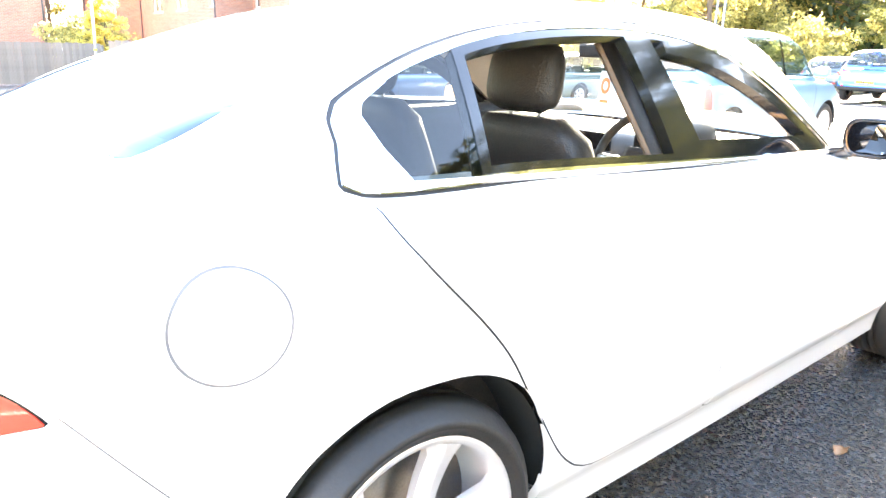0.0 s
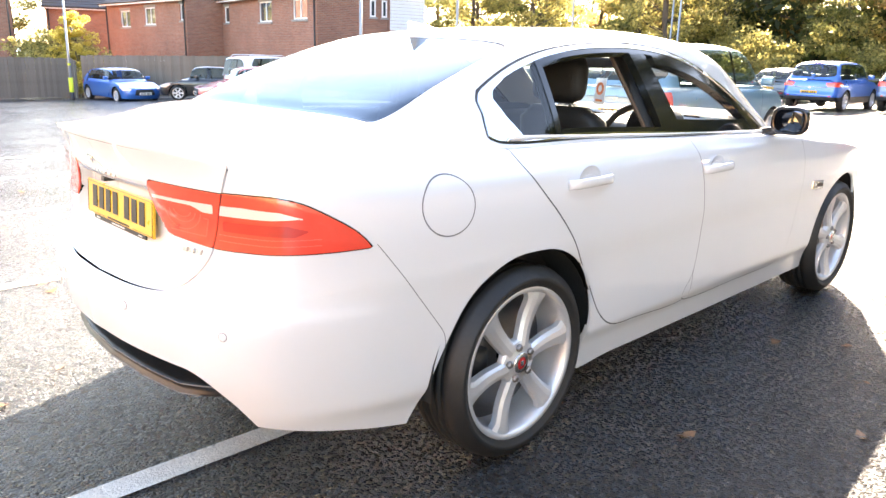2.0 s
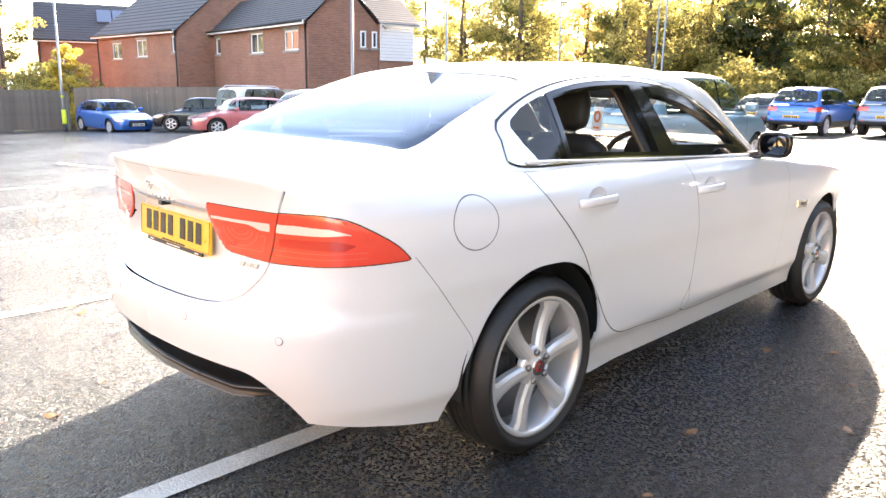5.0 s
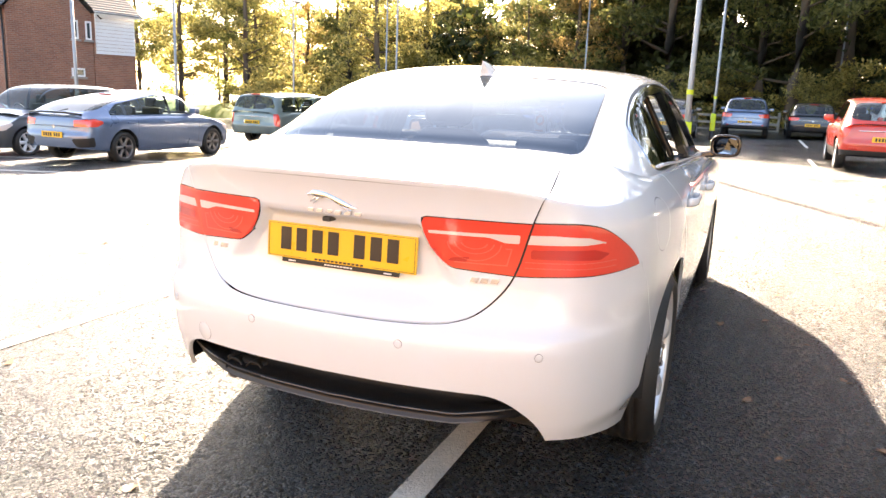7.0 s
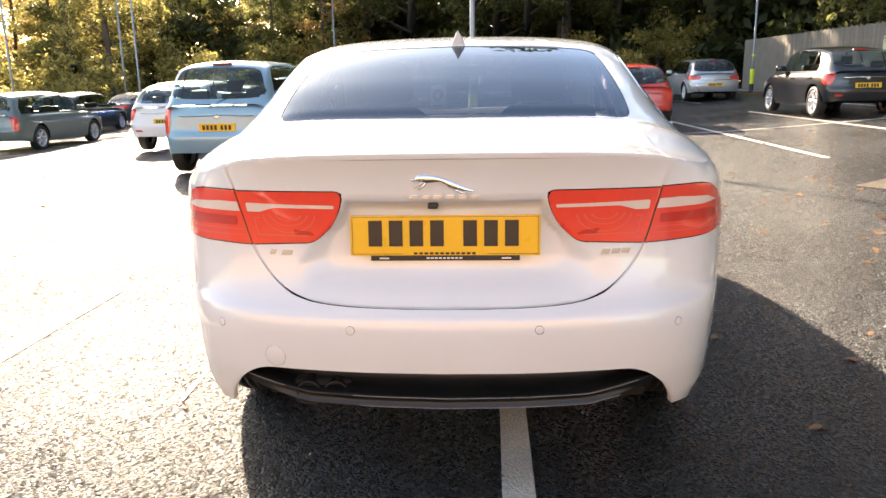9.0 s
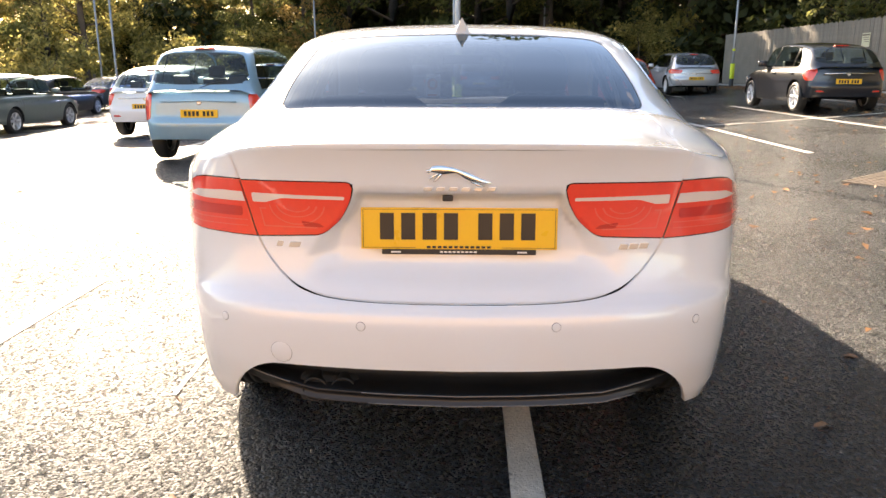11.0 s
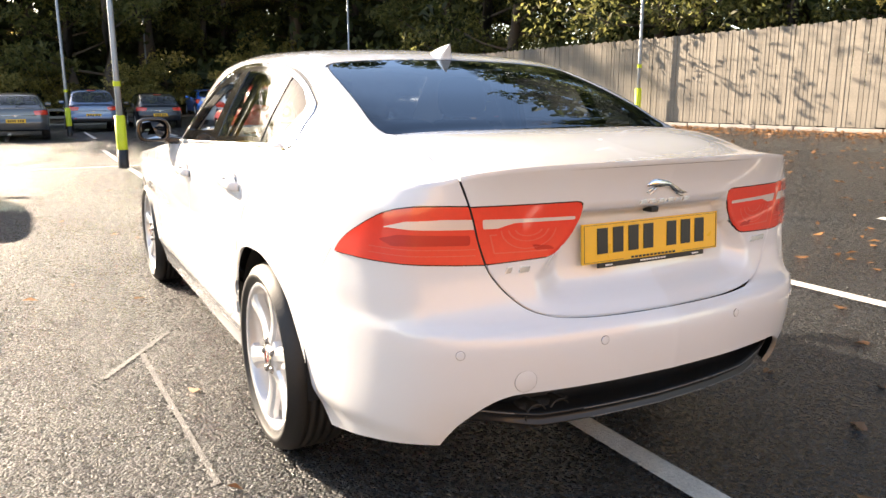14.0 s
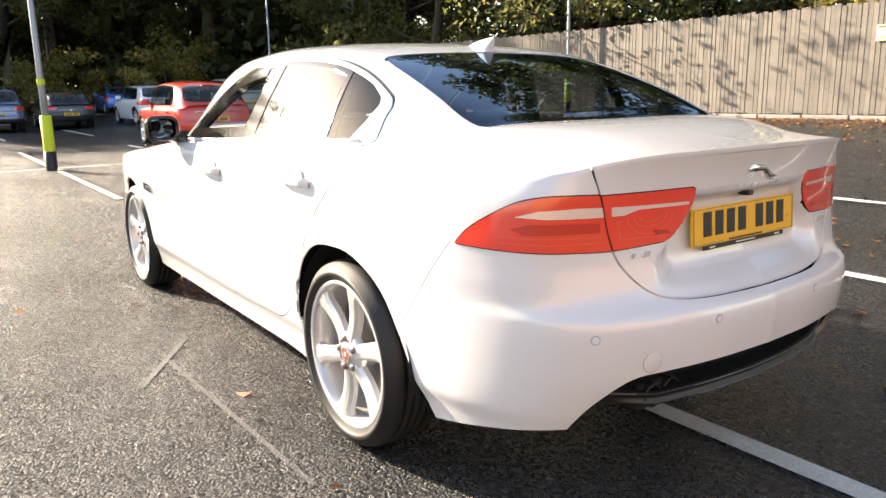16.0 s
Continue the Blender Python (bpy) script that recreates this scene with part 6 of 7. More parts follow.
    for i, f in enumerate(faces):
        if va[i] < 0 or vf[i] < 0 or (ey[i] > 1.45 and (1.35 if sal else 0.5) < by_[i] < wy - 0.25):
            continue
        k = "tail" if vt[i] < 0 else "head" if vh[i] < 0 else "grille" if vg[i] < 0 else "skirt" if vk[i] < 0 else "vent" if vents and vv[i] < 0 else "body"
        sets.setdefault(k, []).append(f)
    body = lo.patch(sets["body"], "body", paint, car)
    lo.patch(sets["skirt"], "lower_skirt", M_BLACK if dark_bumper else paint, car)
    lo.patch(sets["grille"], "grille", M_BLACK, car)
    if vents:
        lo.patch(sets["vent"], "bumper_vent", M_BLACK, car, 1, label="dark bumper vent")
        lo.patch(sets["vent"], "bumper_vent", M_BLACK, car, -1, label="dark bumper vent")
    for y in [ra + wb * 0.50, fa - 0.50] + ([] if two_door else [ra + 0.36]):
        if 1.05 < y < L - 1.25:
            for sd in (1, -1):
                run = [(sd * (hw - tab(side, z) - 0.0015), y + 0.06 * (z - 0.6), z) for z in np.linspace(0.36 + high, zb * 0.96, 9)]
                part("door_joint", tube(run, 0.0042, 5), M_BLACK, car)
    for sd in (1, -1):
        lo.patch(sets["tail"], "tail_lamp", lamp_mat, car, sd, lift=0.006, rim=0.01)
        lo.patch(sets["head"], "headlamp", M_CLEAR, car, sd, lift=0.006, rim=0.01)
    # glasshouse
    y0 = 0.60 if sal else 0.035
    yr = y0 + (0.75 if sal else rear_rake)
    zr = [(y0, zb * 1.0 + 0.03), (y0 + (yr - y0) * 0.5, zb + (H - zb) * 0.55), (yr, H * (0.925 if style == "hatch" and rear_rake > 0.3 else 0.955)), (yr + 0.45, H * (0.975 if style == "hatch" else 0.99)), (L * 0.46, H), (L * 0.55, H * 0.985), (L * 0.63, H * 0.93), (wy, zb * 1.04), (wy + 0.25, zb * 0.98)]
    xb = [(y0, hw * (0.80 if sal else 0.84)), (y0 + 0.35, hw * 0.93), (1.4, hw * 0.945), (wy - 0.5, hw * 0.94), (wy + 0.25, hw * 0.86)]
    zbt = [(y0, zb * 0.97), (wy, zb * 0.95)]
    up = skin_upper(y0, wy + 0.25, xb, zbt, zr, 52, 24)
    top = lambda y: tab(zr, y) - 0.085
    wr = y0 + (0.42 if sal else 0.60 if style == "hatch" and rear_rake > 0.3 else 0.34)
    wz = zb * 1.035
    ys = np.linspace(wr, wy - 0.12, 22)
    upper = [(y, wz + max(0.0, (top(y) - wz)) * min(1, 0.35 + 3.2 * (y - wr))) for y in ys]
    dlo = np.array([(wr + 0.02, wz)] + upper + [(wy - 0.10, wz)])
    rs_lo = zb * 1.10
    rs_hi = H * 0.925
    ymid = yr + 0.12
    rsc = lambda p, e: np.maximum(0.3 * (((np.abs(p[:, 0]) / (hw * (0.80 - 0.14 * (p[:, 2] - rs_lo) / (rs_hi - rs_lo)))) ** 6 + np.abs((p[:, 2] - (rs_lo + rs_hi) / 2) / ((rs_hi - rs_lo) / 2)) ** 6) ** (1 / 6) - 1), p[:, 1] - ymid)
    wsc = lambda p, e: np.maximum(np.maximum(np.abs(p[:, 0]) - hw * (0.84 - 0.20 * (p[:, 2] - zb) / (H - zb)), np.maximum(zb * 1.06 - p[:, 2], p[:, 2] - H * 0.94)), L * 0.5 - p[:, 1])
    dfn = yz(dlo)
    side_only = lambda p, e: np.maximum(dfn(p, e), hw * 0.55 - p[:, 0])
    pill = [ra + wb * 0.50]
    if not two_door:
        pill.append(max(ra + 0.12, wr + 0.30))
    def pillars(p, e):
        return np.min(np.stack([np.abs(p[:, 1] - y) - 0.035 for y in pill]), 0)
    for fn in (rsc, wsc, side_only, pillars):
        up.cut(fn)
    faces, v1 = up.values(rsc)
    _, v2 = up.values(wsc)
    _, v3 = up.values(side_only)
    _, v4 = up.values(pillars)
    _, yc = up.values(lambda p, e: p[:, 1])
    sets = {}
    for i, f in enumerate(faces):
        k = "rear" if v1[i] < 0 else "wind" if v2[i] < 0 else ("pillar%d" % sum(yc[i] > q + 0.1 for q in sorted(pill)) if v4[i] < 0 else "win%d" % sum(yc[i] > q for q in pill)) if v3[i] < 0 else "roof"
        sets.setdefault(k, []).append(f)
    up.patch(sets["roof"], "roof", paint, car)
    if "rear" in sets:
        up.patch(sets["rear"], "rear_window", M_REARGLASS, car, lift=0.003)
    if "wind" in sets:
        up.patch(sets["wind"], "windscreen", M_CARGLASS, car, lift=0.003)
    for sd in (1, -1):
        for k in sets:
            if k.startswith("pillar"):
                up.patch(sets[k], "pillar", M_GLOSSBLACK, car, sd, lift=0.001)
        for k in sets:
            if k.startswith("win") and k != "wind":
                up.patch(sets[k], "side_window", M_CARGLASS, car, sd, lift=0.002)
        for y in (ra, fa):
            wheel(car, sd * (hw - 0.125), y, r, r, r * 0.68, 0.20, sd, spokes, False, rim)
            part("wheel_housing", loft([[(sd * xx, y + (r + 0.06) * math.cos(a), r + (r + 0.06) * math.sin(a)) for a in np.linspace(0.02, math.pi - 0.02, 12)] for xx in (hw - 0.03, hw - 0.4)]), M_DARK, car)
        bm = bmesh.new()
        box(bm, (hw * 0.93, wy - 0.42, zb * 1.04), (hw * 0.93 + 0.20, wy - 0.30, zb * 1.04 + 0.13), 0.035)
        if sd < 0:
            for v in bm.verts:
                v.co.x *= -1
            bmesh.ops.reverse_faces(bm, faces=bm.faces)
        part("door_mirror", bm, paint, car)
        for y in ([ra + wb * 0.44] if two_door else [ra + wb * 0.44, ra + 0.18]):
            boxed("door_handle", (sd * (hw - 0.008) - 0.012, y - 0.09, zb * 0.86), (sd * (hw - 0.008) + 0.018 * sd, y + 0.09, zb * 0.86 + 0.03), paint, car, 0.006) if sd > 0 else boxed("door_handle", (-hw - 0.012, y - 0.09, zb * 0.86), (-hw + 0.02, y + 0.09, zb * 0.86 + 0.03), paint, car, 0.006)
        if rack:
            part("roof_rail", tube([(sd * hw * 0.66, yr + 0.25, H * 0.955), (sd * hw * 0.66, yr + 0.35, H * 1.01), (sd * hw * 0.66, L * 0.5, H * 1.012), (sd * hw * 0.66, L * 0.56, H * 0.96)], 0.016, 8), M_ALLOY, car)
    # seats and dashboard behind the glass
    for sx in (-0.36, 0.36):
        sy = ra + wb * 0.50
        st = new("front_seat")
        st.parent = car
        boxed("backrest", (sx - 0.24, sy - 0.07, zb - 0.3), (sx + 0.24, sy + 0.06, zb + 0.16), M_LEATHER, st, 0.04)
        boxed("headrest", (sx - 0.13, sy - 0.08, zb + 0.17), (sx + 0.13, sy + 0.02, zb + 0.36), M_LEATHER, st, 0.04)
    bench = new("rear_bench")
    bench.parent = car
    by = max(ra - 0.05, y0 + 0.55)
    boxed("backrest", (-hw * 0.76, by - 0.07, zb - 0.3), (hw * 0.76, by + 0.06, zb + 0.06), M_LEATHER, bench, 0.04)
    for sx in (-0.40, 0.40):
        boxed("headrest", (sx - 0.13, by - 0.07, zb + 0.06), (sx + 0.13, by + 0.03, zb + 0.22), M_LEATHER, bench, 0.04)
    boxed("dashboard", (-hw * 0.80, wy - 0.62, zb - 0.25), (hw * 0.80, wy - 0.22, zb + 0.02), M_LEATHER, car, 0.05)
    part("steering_wheel", tube([(0.36 + 0.18 * math.cos(a), wy - 0.70 + 0.06 * math.sin(a), zb - 0.02 + 0.17 * math.sin(a)) for a in np.linspace(0, 2 * math.pi, 25)], 0.016, 6), M_LEATHER, car)
    lining = [[(x * hw * 0.62, y, tab(zr, y) - 0.05 - 0.05 * abs(x) ** 3) for x in np.linspace(-1, 1, 9)] for y in np.linspace(yr + 0.1, L * 0.56, 8)]
    part("headlining", loft(lining), M_HEADLINING, car)
    boxed("underbody", (-hw + 0.14, 0.75, 0.26 + high), (hw - 0.14, L - 0.45, 0.36 + high), M_DARK, car, 0.02)
    pz = zb * 0.70 if lamp != "wide" else zb * 0.62
    pl = boxed("number_plate", (-0.26, -0.006, -0.055), (0.26, 0.006, 0.055), M_PLATE, car, 0.002, "yellow number plate with dark bars")
    pl.matrix_basis = pose(0, tab(rear, pz) - 0.008, pz)
    plate_bars(pl, -0.006, 0, 0.50, 0.10, seed, M_INK)
    if plate_front:
        pf = boxed("number_plate", (-0.26, -0.006, -0.055), (0.26, 0.006, 0.055), M_PLATEW, car, 0.002, "white number plate with dark bars")
        pf.matrix_basis = pose(0, L + 0.012, 0.42, 0, 0, 180)
        plate_bars(pf, -0.006, 0, 0.50, 0.10, seed, M_INK)
    for sx in ((-1, 1) if lamp == "side" or dark_bumper else ()):
        rx = sx * hw * 0.66
        boxed("rear_reflector", (rx - 0.08, 0.012 + 0.5 * (hw * 0.2) ** 2, 0.43 + high), (rx + 0.08, 0.06, 0.465 + high), M_REDDEEP, car, 0.006, "small red bumper reflector")
    badge = turned([(0.038, 0.0), (0.036, 0.008), (0.022, 0.010), (0.0, 0.006)], 20, axis="z")
    bmesh.ops.rotate(badge, verts=badge.verts, cent=(0, 0, 0), matrix=Matrix.Rotation(math.pi / 2, 3, "X"))
    bz = pz + 0.15 if pz + 0.15 < zb * 0.97 else zb * 0.95
    bmesh.ops.translate(badge, verts=badge.verts, vec=(0, tab(rear, bz) + 0.002, bz))
    part("tail_badge", badge, M_BADGE, car, "round chrome badge without lettering")
    if not sal:
        boxed("high_brake_lamp", (-0.14, yr - 0.06, tab(zr, yr) - 0.005), (0.14, yr + 0.02, tab(zr, yr) + 0.018), M_REDDEEP, car, 0.006)
    part("wiper", tube([(0.02, y0 + 0.02, zb * 1.05), (0.20, y0 + 0.05, zb * 1.12), (0.34, y0 + 0.07, zb * 1.15)], 0.009, 6), M_BLACK, car)
    part("tail_trim", tube([(-hw * 0.6, 0.02, pz + 0.16), (0, -0.005 + tab(rear, pz + 0.16), pz + 0.17), (hw * 0.6, 0.02, pz + 0.16)], 0.010, 6), M_CHROME if seed % 2 else paint, car)
    return car


# ---- putting the place together ----
build_ground()
for x in (-9.4, -7.0, -4.6, -2.2, 0.21, 2.72, 5.2, 7.7, 10.2):
    line(x, -2.4, x, 2.45)
for x in (-7.2, -4.8, -2.4, -0.05, 2.35, 4.75, 7.1, 9.5):
    line(x, 8.4, x, 18.4)
line(-9.6, 13.4, 12.0, 13.4)
for x in (-4.6, -2.2, 0.2, 2.6, 5.0, 7.4):
    line(x, 24.0, x, 29.5)
for y in (4.2, 6.7, 9.2, 11.7, 14.2, 16.7):
    line(-14.2, y, -9.4, y + 0.4)

build_hero()

# old traces of white paint beside the saloon
line(-1.00, 2.55, -1.36, 1.98, 0.026, M_GHOST)
line(-1.17, 2.25, -1.12, 0.80, 0.02, M_GHOST)

FENCE_A, FENCE_B = (13.75, -7.0), (11.7, 33.0)
fence(FENCE_A, FENCE_B, 2.1, lambda x, y: ground_z(x) + 0.02, 0.101, 0.099, "tall weathered grey close-boarded timber fence", 290, (0.20, 1), -1)
kerb((13.5, -7.0), (11.45, 33.0))
fence((-32.4, 1.0), (-34.3, 11.3), 1.72, lambda x, y: ground_z(x), 0.14, 0.142, "brown weathered boarded timber fence", 110, (0, 1), boards=M_FENCEB)
fence((-34.4, 11.6), (-29.2, 18.5), 1.86, lambda x, y: ground_z(x), 0.14, 0.142, "grey-brown boarded timber fence behind parked cars", 115, (0, 1), boards=M_FENCEB)
fence((-25.2, 18.75), (-22.6, 23.5), 1.15, lambda x, y: ground_z(x), 0.14, 0.142, "low brown boarded fence at a house end", 60, (0, 1), boards=M_FENCEB)
kerb((-34.0, 11.4), (-28.9, 18.1))
grating(4.66, 5.8, 1.0, 1.0, 35)


def fence_sign(x, y, z, w, h, rows):
    """A small sign board screwed to the tall fence, its lines of print as plain bars."""
    sg = empty("fence_sign", pose(x, y, z, 0, 0, 92.9), "pale sign board with lines of print on a timber fence", "sign")
    boxed("board_plate", (-w / 2, 0.0, -h / 2), (w / 2, 0.012, h / 2), M_SIGN, sg, 0.003)
    boxed("print_band", (-w * 0.46, 0.0125, h * 0.30), (w * 0.46, 0.015, h * 0.42), M_FENCEB, sg)
    for k in range(rows):
        boxed("print_bar", (-w * 0.42, 0.0125, h * (0.16 - 0.15 * k)), (w * (0.40 - 0.14 * (k % 3)), 0.015, h * (0.21 - 0.15 * k)), M_FENCEB, sg)


fence_sign(13.085, 5.40, 2.15, 0.80, 0.30, 4)
fence_sign(12.245, 21.9, 2.09, 0.42, 0.42, 3)

for x, y, h, lime, r in ((-0.13, 13.0, 7.0, True, 0.062), (-0.4, 26.5, 7.0, True, 0.06), (5.3, 50, 8.0, False, 0.07), (11.1, 30.0, 6.5, True, 0.06), (12.35, 13.2, 6.0, True, 0.055), (-22.5, 24.0, 7.5, False, 0.08), (-19.3, 16.0, 5.2, False, 0.07), (-9.0, 44.0, 7.5, False, 0.07), (-15.0, 30.4, 7.5, False, 0.06), (-17.4, 34.0, 6.5, False, 0.06), (-20.5, 30.0, 6.0, False, 0.06), (-31.9, 10.2, 6.5, True, 0.06)):
    lamp_post(x, y, h, lime, True, r)

house(-49.6, -38.1, 18.5, 27.0, -1.2, 3.98, 7.6, [(-46.5, 2.5, 1.5, 1.0), (-42.8, 2.6, 1.5, 1.0), (-38.56, 2.8, 0.5, 0.88), (-42.6, -0.6, 3.4, 1.2), (-46.4, -0.5, 1.4, 1.1)], "red brick two-storey house with dark tiled roof")
terrace = house(-13.7, -0.1, 0.0, 3.66, -1.2, 3.98, 5.75, [(-11.4, 2.75, 0.75, 0.88), (-5.9, 2.69, 1.65, 1.0), (-1.85, 2.74, 1.55, 0.92), (-6.2, -0.5, 2.4, 1.2), (-1.9, -0.5, 1.8, 1.3)], "red brick terrace with dark tiled roof and white cladding", panel=(3.78, 5.70, 2.38, 4.04), m=pose(-26.1, 18.9, 0, 0, 0, -8.4), side_windows=[(2.85, 2.93, 0.30, 0.77), (3.47, 2.93, 0.28, 0.77), (2.9, 1.38, 0.6, 0.36)])
# the wing behind the gable, its roof sloping to the car park
boxed("wing_wall", (-6.0, 3.70, -1.2), (-0.1, 5.74, 4.05), M_BRICK, terrace)
wing = []
for k in range(20):
    wing += [(0.28 - 3.2 * k / 20, 4.06 + 2.3 * k / 20), (0.28 - 3.2 * k / 20, 4.075 + 2.3 * k / 20)]
part("wing_roof", loft([[(x, y, z) for x, z in wing] for y in (3.55, 5.95)]), M_TILE, terrace, "dark tiled wing roof", smooth=False)
boxed("wing_fascia", (0.20, 3.60, 3.98), (0.24, 5.93, 4.12), M_UPVC, terrace)
solar_house = house(0.0, 8.5, 0.0, 8.0, -1.2, 3.9, 6.7, [(1.6, 2.2, 1.1, 1.1), (5.6, 2.2, 1.3, 1.1)], "brick house with solar panels on its tiled roof", m=pose(-55.6, 16.6, 0, 0, 0, 70))
for k in range(3):
    sl = boxed("solar_panel", (0.0, 0.0, 0.0), (1.0, 1.7, 0.05), M_SOLAR, solar_house, 0.01, "dark glossy solar panel in a bright frame")
    sl.matrix_basis = pose(4.0 + 1.08 * k, 1.75, 5.33, math.degrees(math.atan2(6.76 - 3.75, 4.35)))
house(-9.0, 0.0, 0.0, 8.0, -1.2, 5.2, 8.0, [(-3.2, 2.7, 1.3, 1.25)], "red brick house end beyond the fence", m=pose(-45.8, 11.86, 0, 0, 0, 77))

# paints of the other cars
P_SKY = mat("light_blue_metallic", (0.21, 0.37, 0.47), 0.32, 0.3, coat=1.0, var=0.04, scale=1)
P_RED = mat("bright_red_paint", (0.62, 0.045, 0.025), 0.35, coat=1.0, var=0.03, scale=1)
P_SILVER = mat("silver_metallic", (0.50, 0.52, 0.55), 0.3, 0.6, coat=1.0, var=0.04, scale=1)
P_BLACK = mat("black_blue_paint", (0.012, 0.014, 0.020), 0.3, 0.2, coat=1.0)
P_BLUE = mat("bright_blue_metallic", (0.02, 0.16, 0.55), 0.3, 0.3, coat=1.0, var=0.03, scale=1)
P_NAVY = mat("steel_blue_metallic", (0.12, 0.18, 0.29), 0.3, 0.4, coat=1.0, var=0.04, scale=1)
P_GREY = mat("dark_grey_metallic", (0.09, 0.10, 0.11), 0.3, 0.5, coat=1.0, var=0.04, scale=1)
P_SAGE = mat("grey_green_metallic", (0.16, 0.21, 0.20), 0.32, 0.4, coat=1.0, var=0.04, scale=1)
P_PLAIN = mat("plain_white_paint", (0.76, 0.77, 0.78), 0.35, coat=1.0, var=0.02, scale=1)
P_PINK = mat("faded_red_paint", (0.60, 0.16, 0.16), 0.35, coat=1.0, var=0.03, scale=1)


def at(x, y, turn=0):
    return pose(x, y, ground_z(x), 0, 0, turn)


parked_car(at(-3.65, 8.35, 0), 4.28, 1.75, 1.63, 2.76, 0.86, P_SKY, "light blue tall family car in a bay", "mpv", 0.60, lamp="tall", rear_rake=0.42, seed=2, rack=False)
parked_car(at(3.47, 14.9, 0), 3.95, 1.72, 1.48, 2.49, 0.80, P_RED, "bright red small hatchback with dark lower bumper", "hatch", 0.62, lamp="side", seed=3, dark_bumper=True)
parked_car(at(8.0, 24.5, 0), 4.28, 1.80, 1.48, 2.61, 0.92, P_SILVER, "silver hatchback parked by the tall fence", "hatch", 0.62, lamp="wide", seed=5)
parked_car(at(7.95, 14.0, 0), 3.95, 1.72, 1.48, 2.49, 0.80, P_BLACK, "black small hatchback with silver wheels on leaf-strewn asphalt", "hatch", 0.62, lamp="side", seed=7)
parked_car(at(5.7, 27.2, 2), 4.2, 1.78, 1.46, 2.58, 0.90, P_PLAIN, "white hatchback parked beyond a red one", "hatch", 0.62, lamp="wide", seed=8)
parked_car(at(6.9, 31.5, 0), 4.0, 1.75, 1.46, 2.5, 0.85, P_GREY, "dark grey hatchback in the far row", "hatch", 0.62, seed=9)
parked_car(at(7.6, 42.0, 0), 4.1, 1.78, 1.47, 2.55, 0.85, P_BLUE, "blue hatchback at the edge of the wood", "hatch", 0.62, seed=10)
parked_car(at(3.0, 29.8, 0), 4.3, 1.77, 1.43, 2.69, 0.78, P_BLACK, "black hatchback with wide red tail lamps", "hatch", 0.62, lamp="wide", seed=11)
parked_car(at(0.6, 29.6, 0), 4.45, 1.82, 1.60, 2.65, 0.88, P_NAVY, "steel blue sport utility car in a bay", "suv", 0.62, lamp="wide", high=0.06, dark_bumper=True, seed=12)
parked_car(at(-1.9, 23.9, 0), 4.65, 1.82, 1.43, 2.80, 0.85, P_GREY, "dark grey saloon with red tail lamps", "saloon", 0.66, lamp="wide", seed=13)
parked_car(at(-4.2, 24.6, 0), 4.38, 1.81, 1.60, 2.65, 0.90, P_NAVY, "dark blue sport utility car in a bay", "suv", 0.62, lamp="wide", high=0.06, dark_bumper=True, seed=14)
parked_car(at(-6.9, 24.4, 0), 4.38, 1.81, 1.60, 2.65, 0.90, P_BLUE, "bright blue sport utility car with black skirts", "suv", 0.62, lamp="wide", high=0.06, dark_bumper=True, seed=15)
parked_car(at(-11.0, 31.0, 0), 4.1, 1.75, 1.45, 2.5, 0.85, P_GREY, "dark hatchback in the far row", "hatch", 0.62, seed=16)
parked_car(at(-6.4, 13.0, 0), 4.1, 1.75, 1.46, 2.52, 0.85, P_PLAIN, "white hatchback beside a light blue car", "hatch", 0.62, lamp="side", seed=17)
parked_car(at(-11.9, 24.6, 0), 4.0, 1.75, 1.5, 2.5, 0.85, P_BLUE, "deep blue hatchback in a far bay", "hatch", 0.62, lamp="side", seed=18)
parked_car(at(-15.6, 28.4, -20), 4.6, 1.8, 1.42, 2.78, 0.85, P_GREY, "grey saloon glinting in the sun", "saloon", 0.66, lamp="wide", seed=19)
parked_car(at(-14.6, 22.6, 0), 4.2, 1.76, 1.46, 2.55, 0.85, P_BLACK, "black hatchback beside an estate", "hatch", 0.62, seed=20)
parked_car(at(-12.0, 15.4, 0), 4.5, 1.74, 1.47, 2.60, 0.85, P_SAGE, "grey-green estate car in a bay", "hatch", 0.62, lamp="tall", rear_rake=0.22, seed=21)
fastback = parked_car(at(-11.2, 8.3, 2), 4.5, 1.80, 1.43, 2.70, 0.88, P_NAVY, "blue-grey hatchback with dark wheels", "hatch", 0.64, lamp="wide", rear_rake=1.35, seed=22, rim=M_STEELDISC, vents=True)
part("tail_lip", tube([(-0.66, 0.10, 0.955), (-0.3, 0.035, 0.985), (0.3, 0.035, 0.985), (0.66, 0.10, 0.955)], 0.022, 8), M_GLOSSBLACK, fastback, "dark tail lip")
parked_car(at(-14.6, 13.2, 180), 4.3, 1.78, 1.60, 2.7, 0.88, P_GREY, "grey tall family car facing the lane", "mpv", 0.60, plate_front=True, seed=23)
parked_car(at(-33.35, 11.9, -86), 4.3, 1.78, 1.43, 2.70, 0.90, P_BLUE, "bright blue hatchback nose outwards by a fence", "hatch", 0.64, plate_front=True, seed=24)
parked_car(at(-26.9, 16.1, 150), 3.9, 1.7, 1.43, 2.45, 0.80, P_BLACK, "small black hatchback by the fence", "hatch", 0.62, seed=25)
parked_car(at(-22.9, 16.0, 165), 4.2, 1.75, 1.42, 2.55, 0.85, P_PINK, "faded red hatchback by a timber fence", "hatch", 0.62, plate_front=True, seed=26)
parked_car(at(-25.35, 14.2, 6), 4.1, 1.8, 1.86, 2.6, 0.85, P_PLAIN, "white small van with roof bars", "van", 0.58, lamp="tall", rear_rake=0.10, rack=True, seed=27)

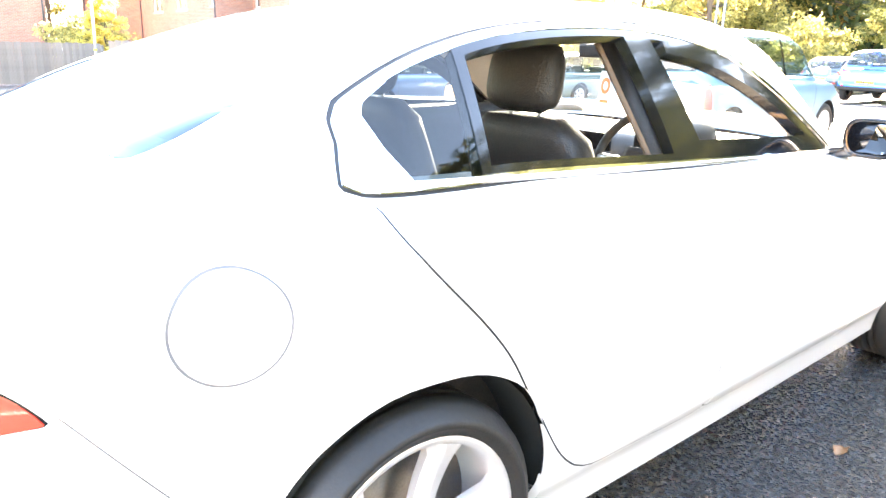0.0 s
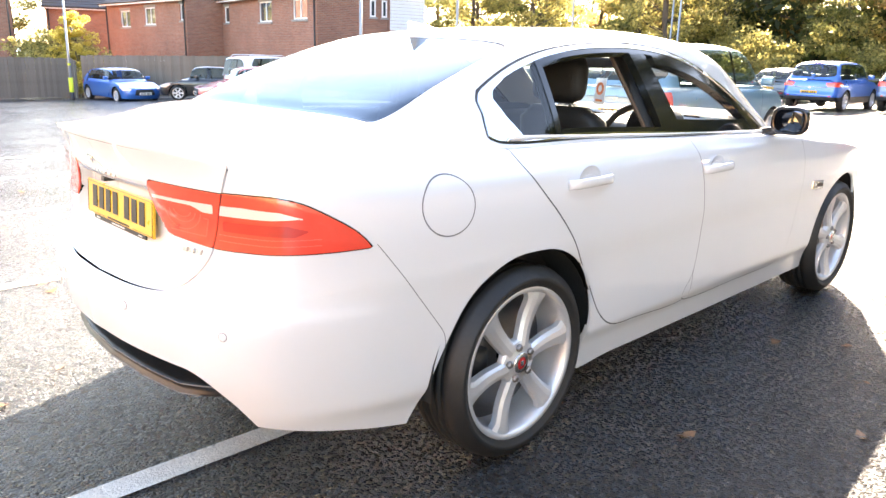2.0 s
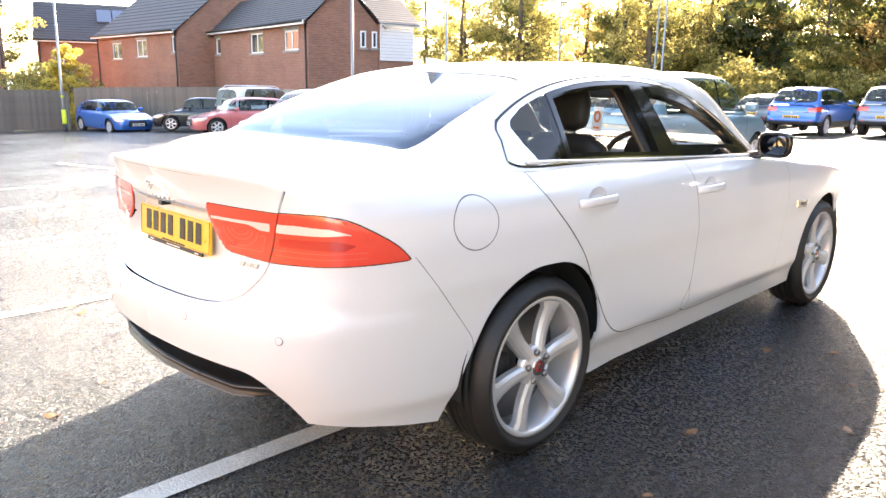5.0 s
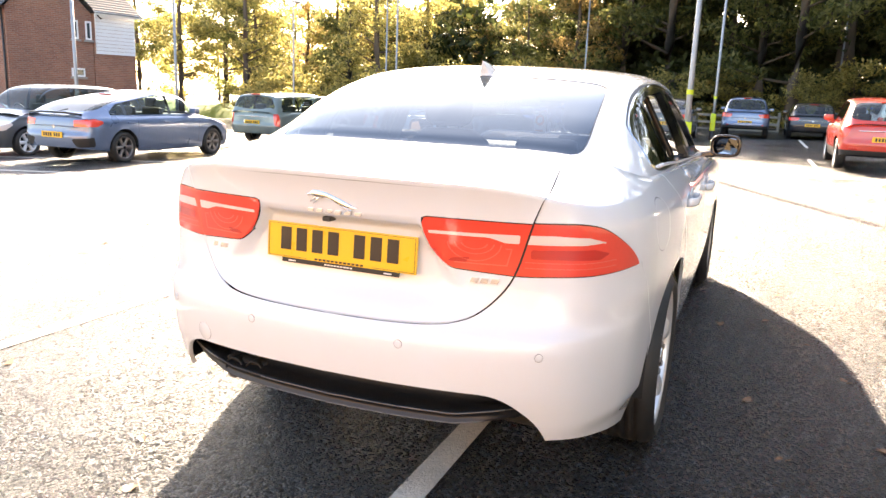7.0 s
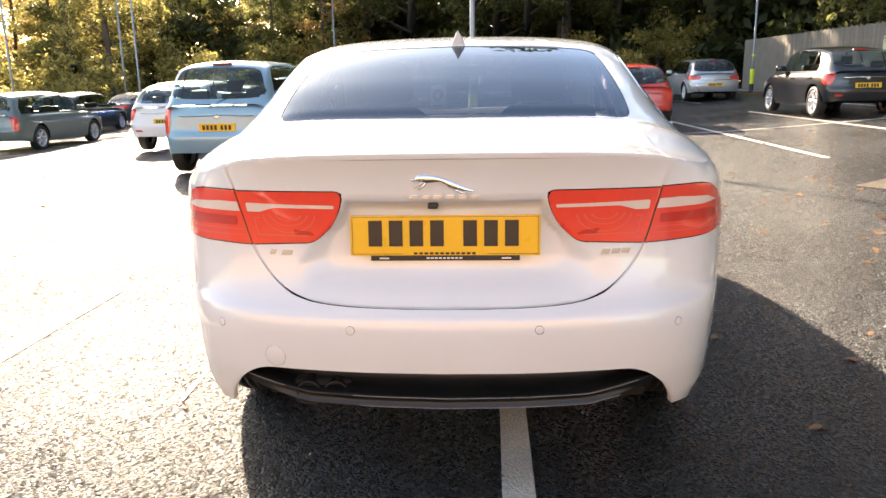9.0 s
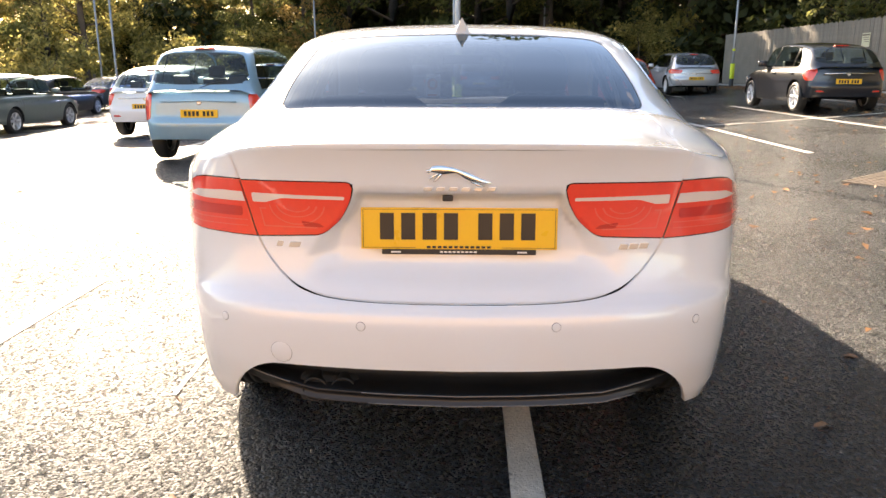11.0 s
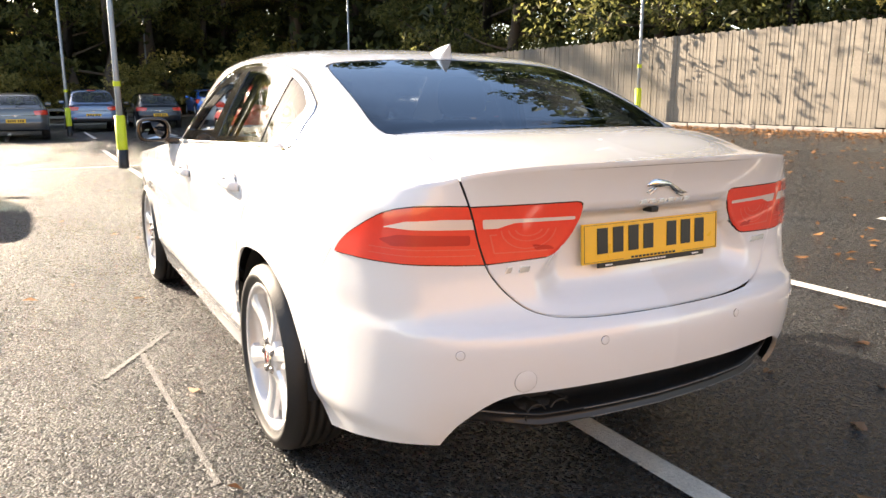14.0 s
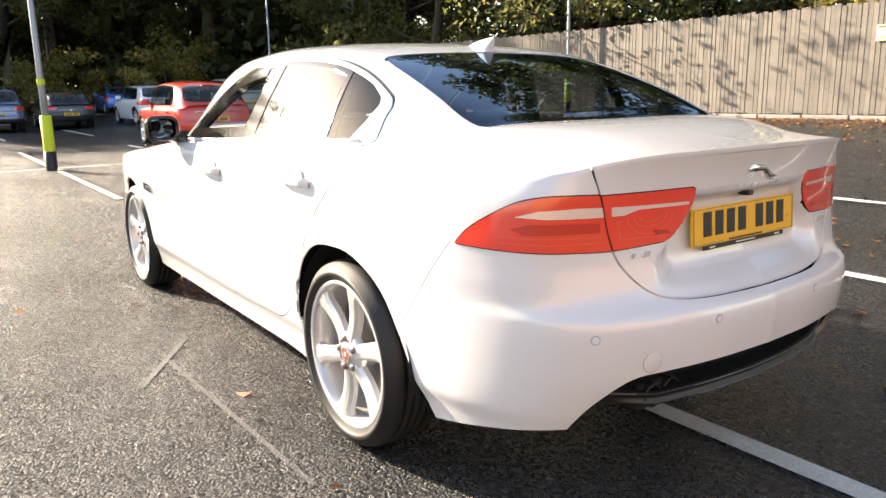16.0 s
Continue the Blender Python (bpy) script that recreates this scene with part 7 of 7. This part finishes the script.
# woods round the car park
T1 = tree_model("tree", 17, 4.0, 0.165, M_LEAFG, "tall green woodland tree", 1, 8600, 0.34, 0.26)
T2 = tree_model("tree", 15, 3.7, 0.14, M_LEAFY, "tall tree with yellowing autumn leaves", 2, 8200, 0.34, 0.24)
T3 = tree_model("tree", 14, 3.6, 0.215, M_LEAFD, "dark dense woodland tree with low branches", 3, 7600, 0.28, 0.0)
T4 = tree_model("tree", 13, 3.2, 0.125, M_LEAFO, "tree with orange autumn leaves", 4, 8000, 0.30, 0.22)
T5 = tree_model("birch_tree", 4.9, 0.95, 0.075, M_LEAFGOLD, "small birch with hanging yellow leaves", 5, 9000, 0.07, 0.16, 44)
T6 = tree_model("tree", 11, 4.4, 0.095, M_LEAFG, "broad green tree with branches hanging over a fence", 9, 14000, 0.24, 0.26, 34)
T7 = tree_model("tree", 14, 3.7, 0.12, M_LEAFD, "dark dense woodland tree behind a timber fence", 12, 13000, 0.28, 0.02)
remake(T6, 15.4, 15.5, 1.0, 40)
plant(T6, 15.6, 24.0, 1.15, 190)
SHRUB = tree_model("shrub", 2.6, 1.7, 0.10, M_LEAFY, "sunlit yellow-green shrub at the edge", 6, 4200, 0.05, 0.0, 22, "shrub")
# dark shrubs, added to close the bright low gaps beneath the wood
UNDER = tree_model("shrub", 2.8, 1.9, 0.13, M_LEAFD, "dark undergrowth shrub added to close low gaps beneath the wood", 8, 2400, 0.05, 0.0, 20, "shrub")
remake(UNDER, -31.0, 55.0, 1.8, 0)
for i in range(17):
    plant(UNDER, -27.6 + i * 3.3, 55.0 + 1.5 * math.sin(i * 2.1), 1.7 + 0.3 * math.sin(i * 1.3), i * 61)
remake(T5, -35.9, 11.5, 0.90, 0)
remake(SHRUB, 17.0, 3.0, 1.3, 10)
placed = []
rw = random.Random(11)
for i in range(22):  # far side, ahead
    x = -34 + i * 2.65 + rw.uniform(-0.8, 0.8)
    y = 47 + rw.uniform(-3, 5) + (4 if x < -16 else 0)
    # heights raised so that tops out of view shade fence and asphalt
    tall = 1.0 + (0.50 if x > -9 else -0.15) + (0.25 if -9 < x < -4.5 else 0)
    placed.append(((T2 if x < -18 else T1) if i % 3 else (T4 if x < -6 else T3), x, y, tall * rw.uniform(0.85, 1.1)))
for i in range(4):  # extra tall ones, added so that their shade falls on the fence
    placed.append((T1, -10.6 + i * 1.8, 53 + ((i * 7) % 5 - 2) * 0.5, 1.7))
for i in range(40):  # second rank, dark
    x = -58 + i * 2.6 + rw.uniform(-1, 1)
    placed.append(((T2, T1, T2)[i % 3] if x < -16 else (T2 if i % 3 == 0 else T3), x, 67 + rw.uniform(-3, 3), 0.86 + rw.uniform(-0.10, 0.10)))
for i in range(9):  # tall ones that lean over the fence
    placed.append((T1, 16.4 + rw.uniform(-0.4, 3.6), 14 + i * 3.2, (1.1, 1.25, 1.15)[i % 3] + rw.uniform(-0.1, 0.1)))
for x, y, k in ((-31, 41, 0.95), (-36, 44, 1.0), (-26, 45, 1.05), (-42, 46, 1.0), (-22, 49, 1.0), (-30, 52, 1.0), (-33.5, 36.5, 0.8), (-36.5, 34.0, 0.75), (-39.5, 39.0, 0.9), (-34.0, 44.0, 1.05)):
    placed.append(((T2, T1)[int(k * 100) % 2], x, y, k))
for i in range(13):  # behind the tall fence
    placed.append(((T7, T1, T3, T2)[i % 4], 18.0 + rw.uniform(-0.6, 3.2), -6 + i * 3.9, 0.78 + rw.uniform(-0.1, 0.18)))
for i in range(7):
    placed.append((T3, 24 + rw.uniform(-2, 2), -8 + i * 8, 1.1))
# plain unseen wall, added behind to bounce warm sunlight onto the saloon's tail
bm = bmesh.new()
box(bm, (-32, -19.4, -1.5), (13.5, -19.0, 6.5))
tagged(part("wall_south", bm, M_BUFF, smooth=False), "plain unseen buff wall added to bounce warm sunlight", "wall", kind="structure")
# two unseen trees, added to close the place behind
for x, y, k in ((16.5, -11.5, 0.85), (19.5, -14.0, 0.95)):
    placed.append((T1, x, y, k))
for x, y in ((-58, 15), (-66, 10), (-28, 36), (-20, 38)):
    placed.append((T2, x, y, 0.9))
first = set()
for k, (model, x, y, s) in enumerate(placed):
    if model.name not in first:
        first.add(model.name)
        remake(model, x, y, s, k * 77)
    else:
        plant(model, x, y, s, k * 77)
for i, (x, y, s) in enumerate([(16.8, 6.0, 1.3), (17.0, -1.5, 1.4), (-39, 12.6, 0.9), (-41.5, 13.0, 1.0), (-24, 33, 0.9), (-20, 34, 1.0), (-15, 38, 1.0), (-21, 46, 1.3), (-25, 47, 1.3), (-12, 46, 1.2), (-30, 48, 1.4), (-10, 42, 0.8), (-4, 43, 0.9), (3, 44, 0.9), (10, 42, 1.0), (-28, 40, 1.0), (0, 47, 1.0), (6, 47, 1.1), (12, 46, 1.3), (-18, 44, 1.0)]):
    plant(SHRUB, x, y, s, i * 50)
# sunlit grass bank before the wood
bank = loft([[(x, y + 0.3 * math.sin(x * 0.9), ground_z(x) + z + 0.06 * math.sin(x * 2.3 + y)) for x in np.linspace(-46, -10, 60)] for y, z in ((39.2, -0.05), (40.2, 0.45), (41.5, 0.8), (44.0, 1.0), (50.0, 1.1), (58.0, 0.9))])
bmesh.ops.recalc_face_normals(bank, faces=bank.faces)
tagged(part("grass_bank", bank, M_GRASS), "sunlit green grass bank under trees", "grass", kind="structure")
# timber rail fence before the wood
rf = empty("rail_fence", pose(-24, 38.5, 0), "low timber rail fence before the wood", "fence", kind="structure")
for i in range(14):
    boxed("post", (i * 2.0 - 0.06, -0.05, -0.8), (i * 2.0 + 0.06, 0.05, 0.95), M_FENCE, rf, 0.01)
for z in (0.0, 0.35, 0.7):
    boxed("rail", (0, -0.07, z - 0.05), (26, -0.04, z + 0.07), M_FENCE, rf, 0.008)
patch_mesh("wood_floor", -45, 60, 41.5, 110, M_EARTH, "leaf-strewn earth under the trees", 0.03)
patch_mesh("verge", 13.9, 60, -30, 41.5, M_EARTH, "leaf-strewn earth beyond the fence", 0.03)
fallen_leaves()
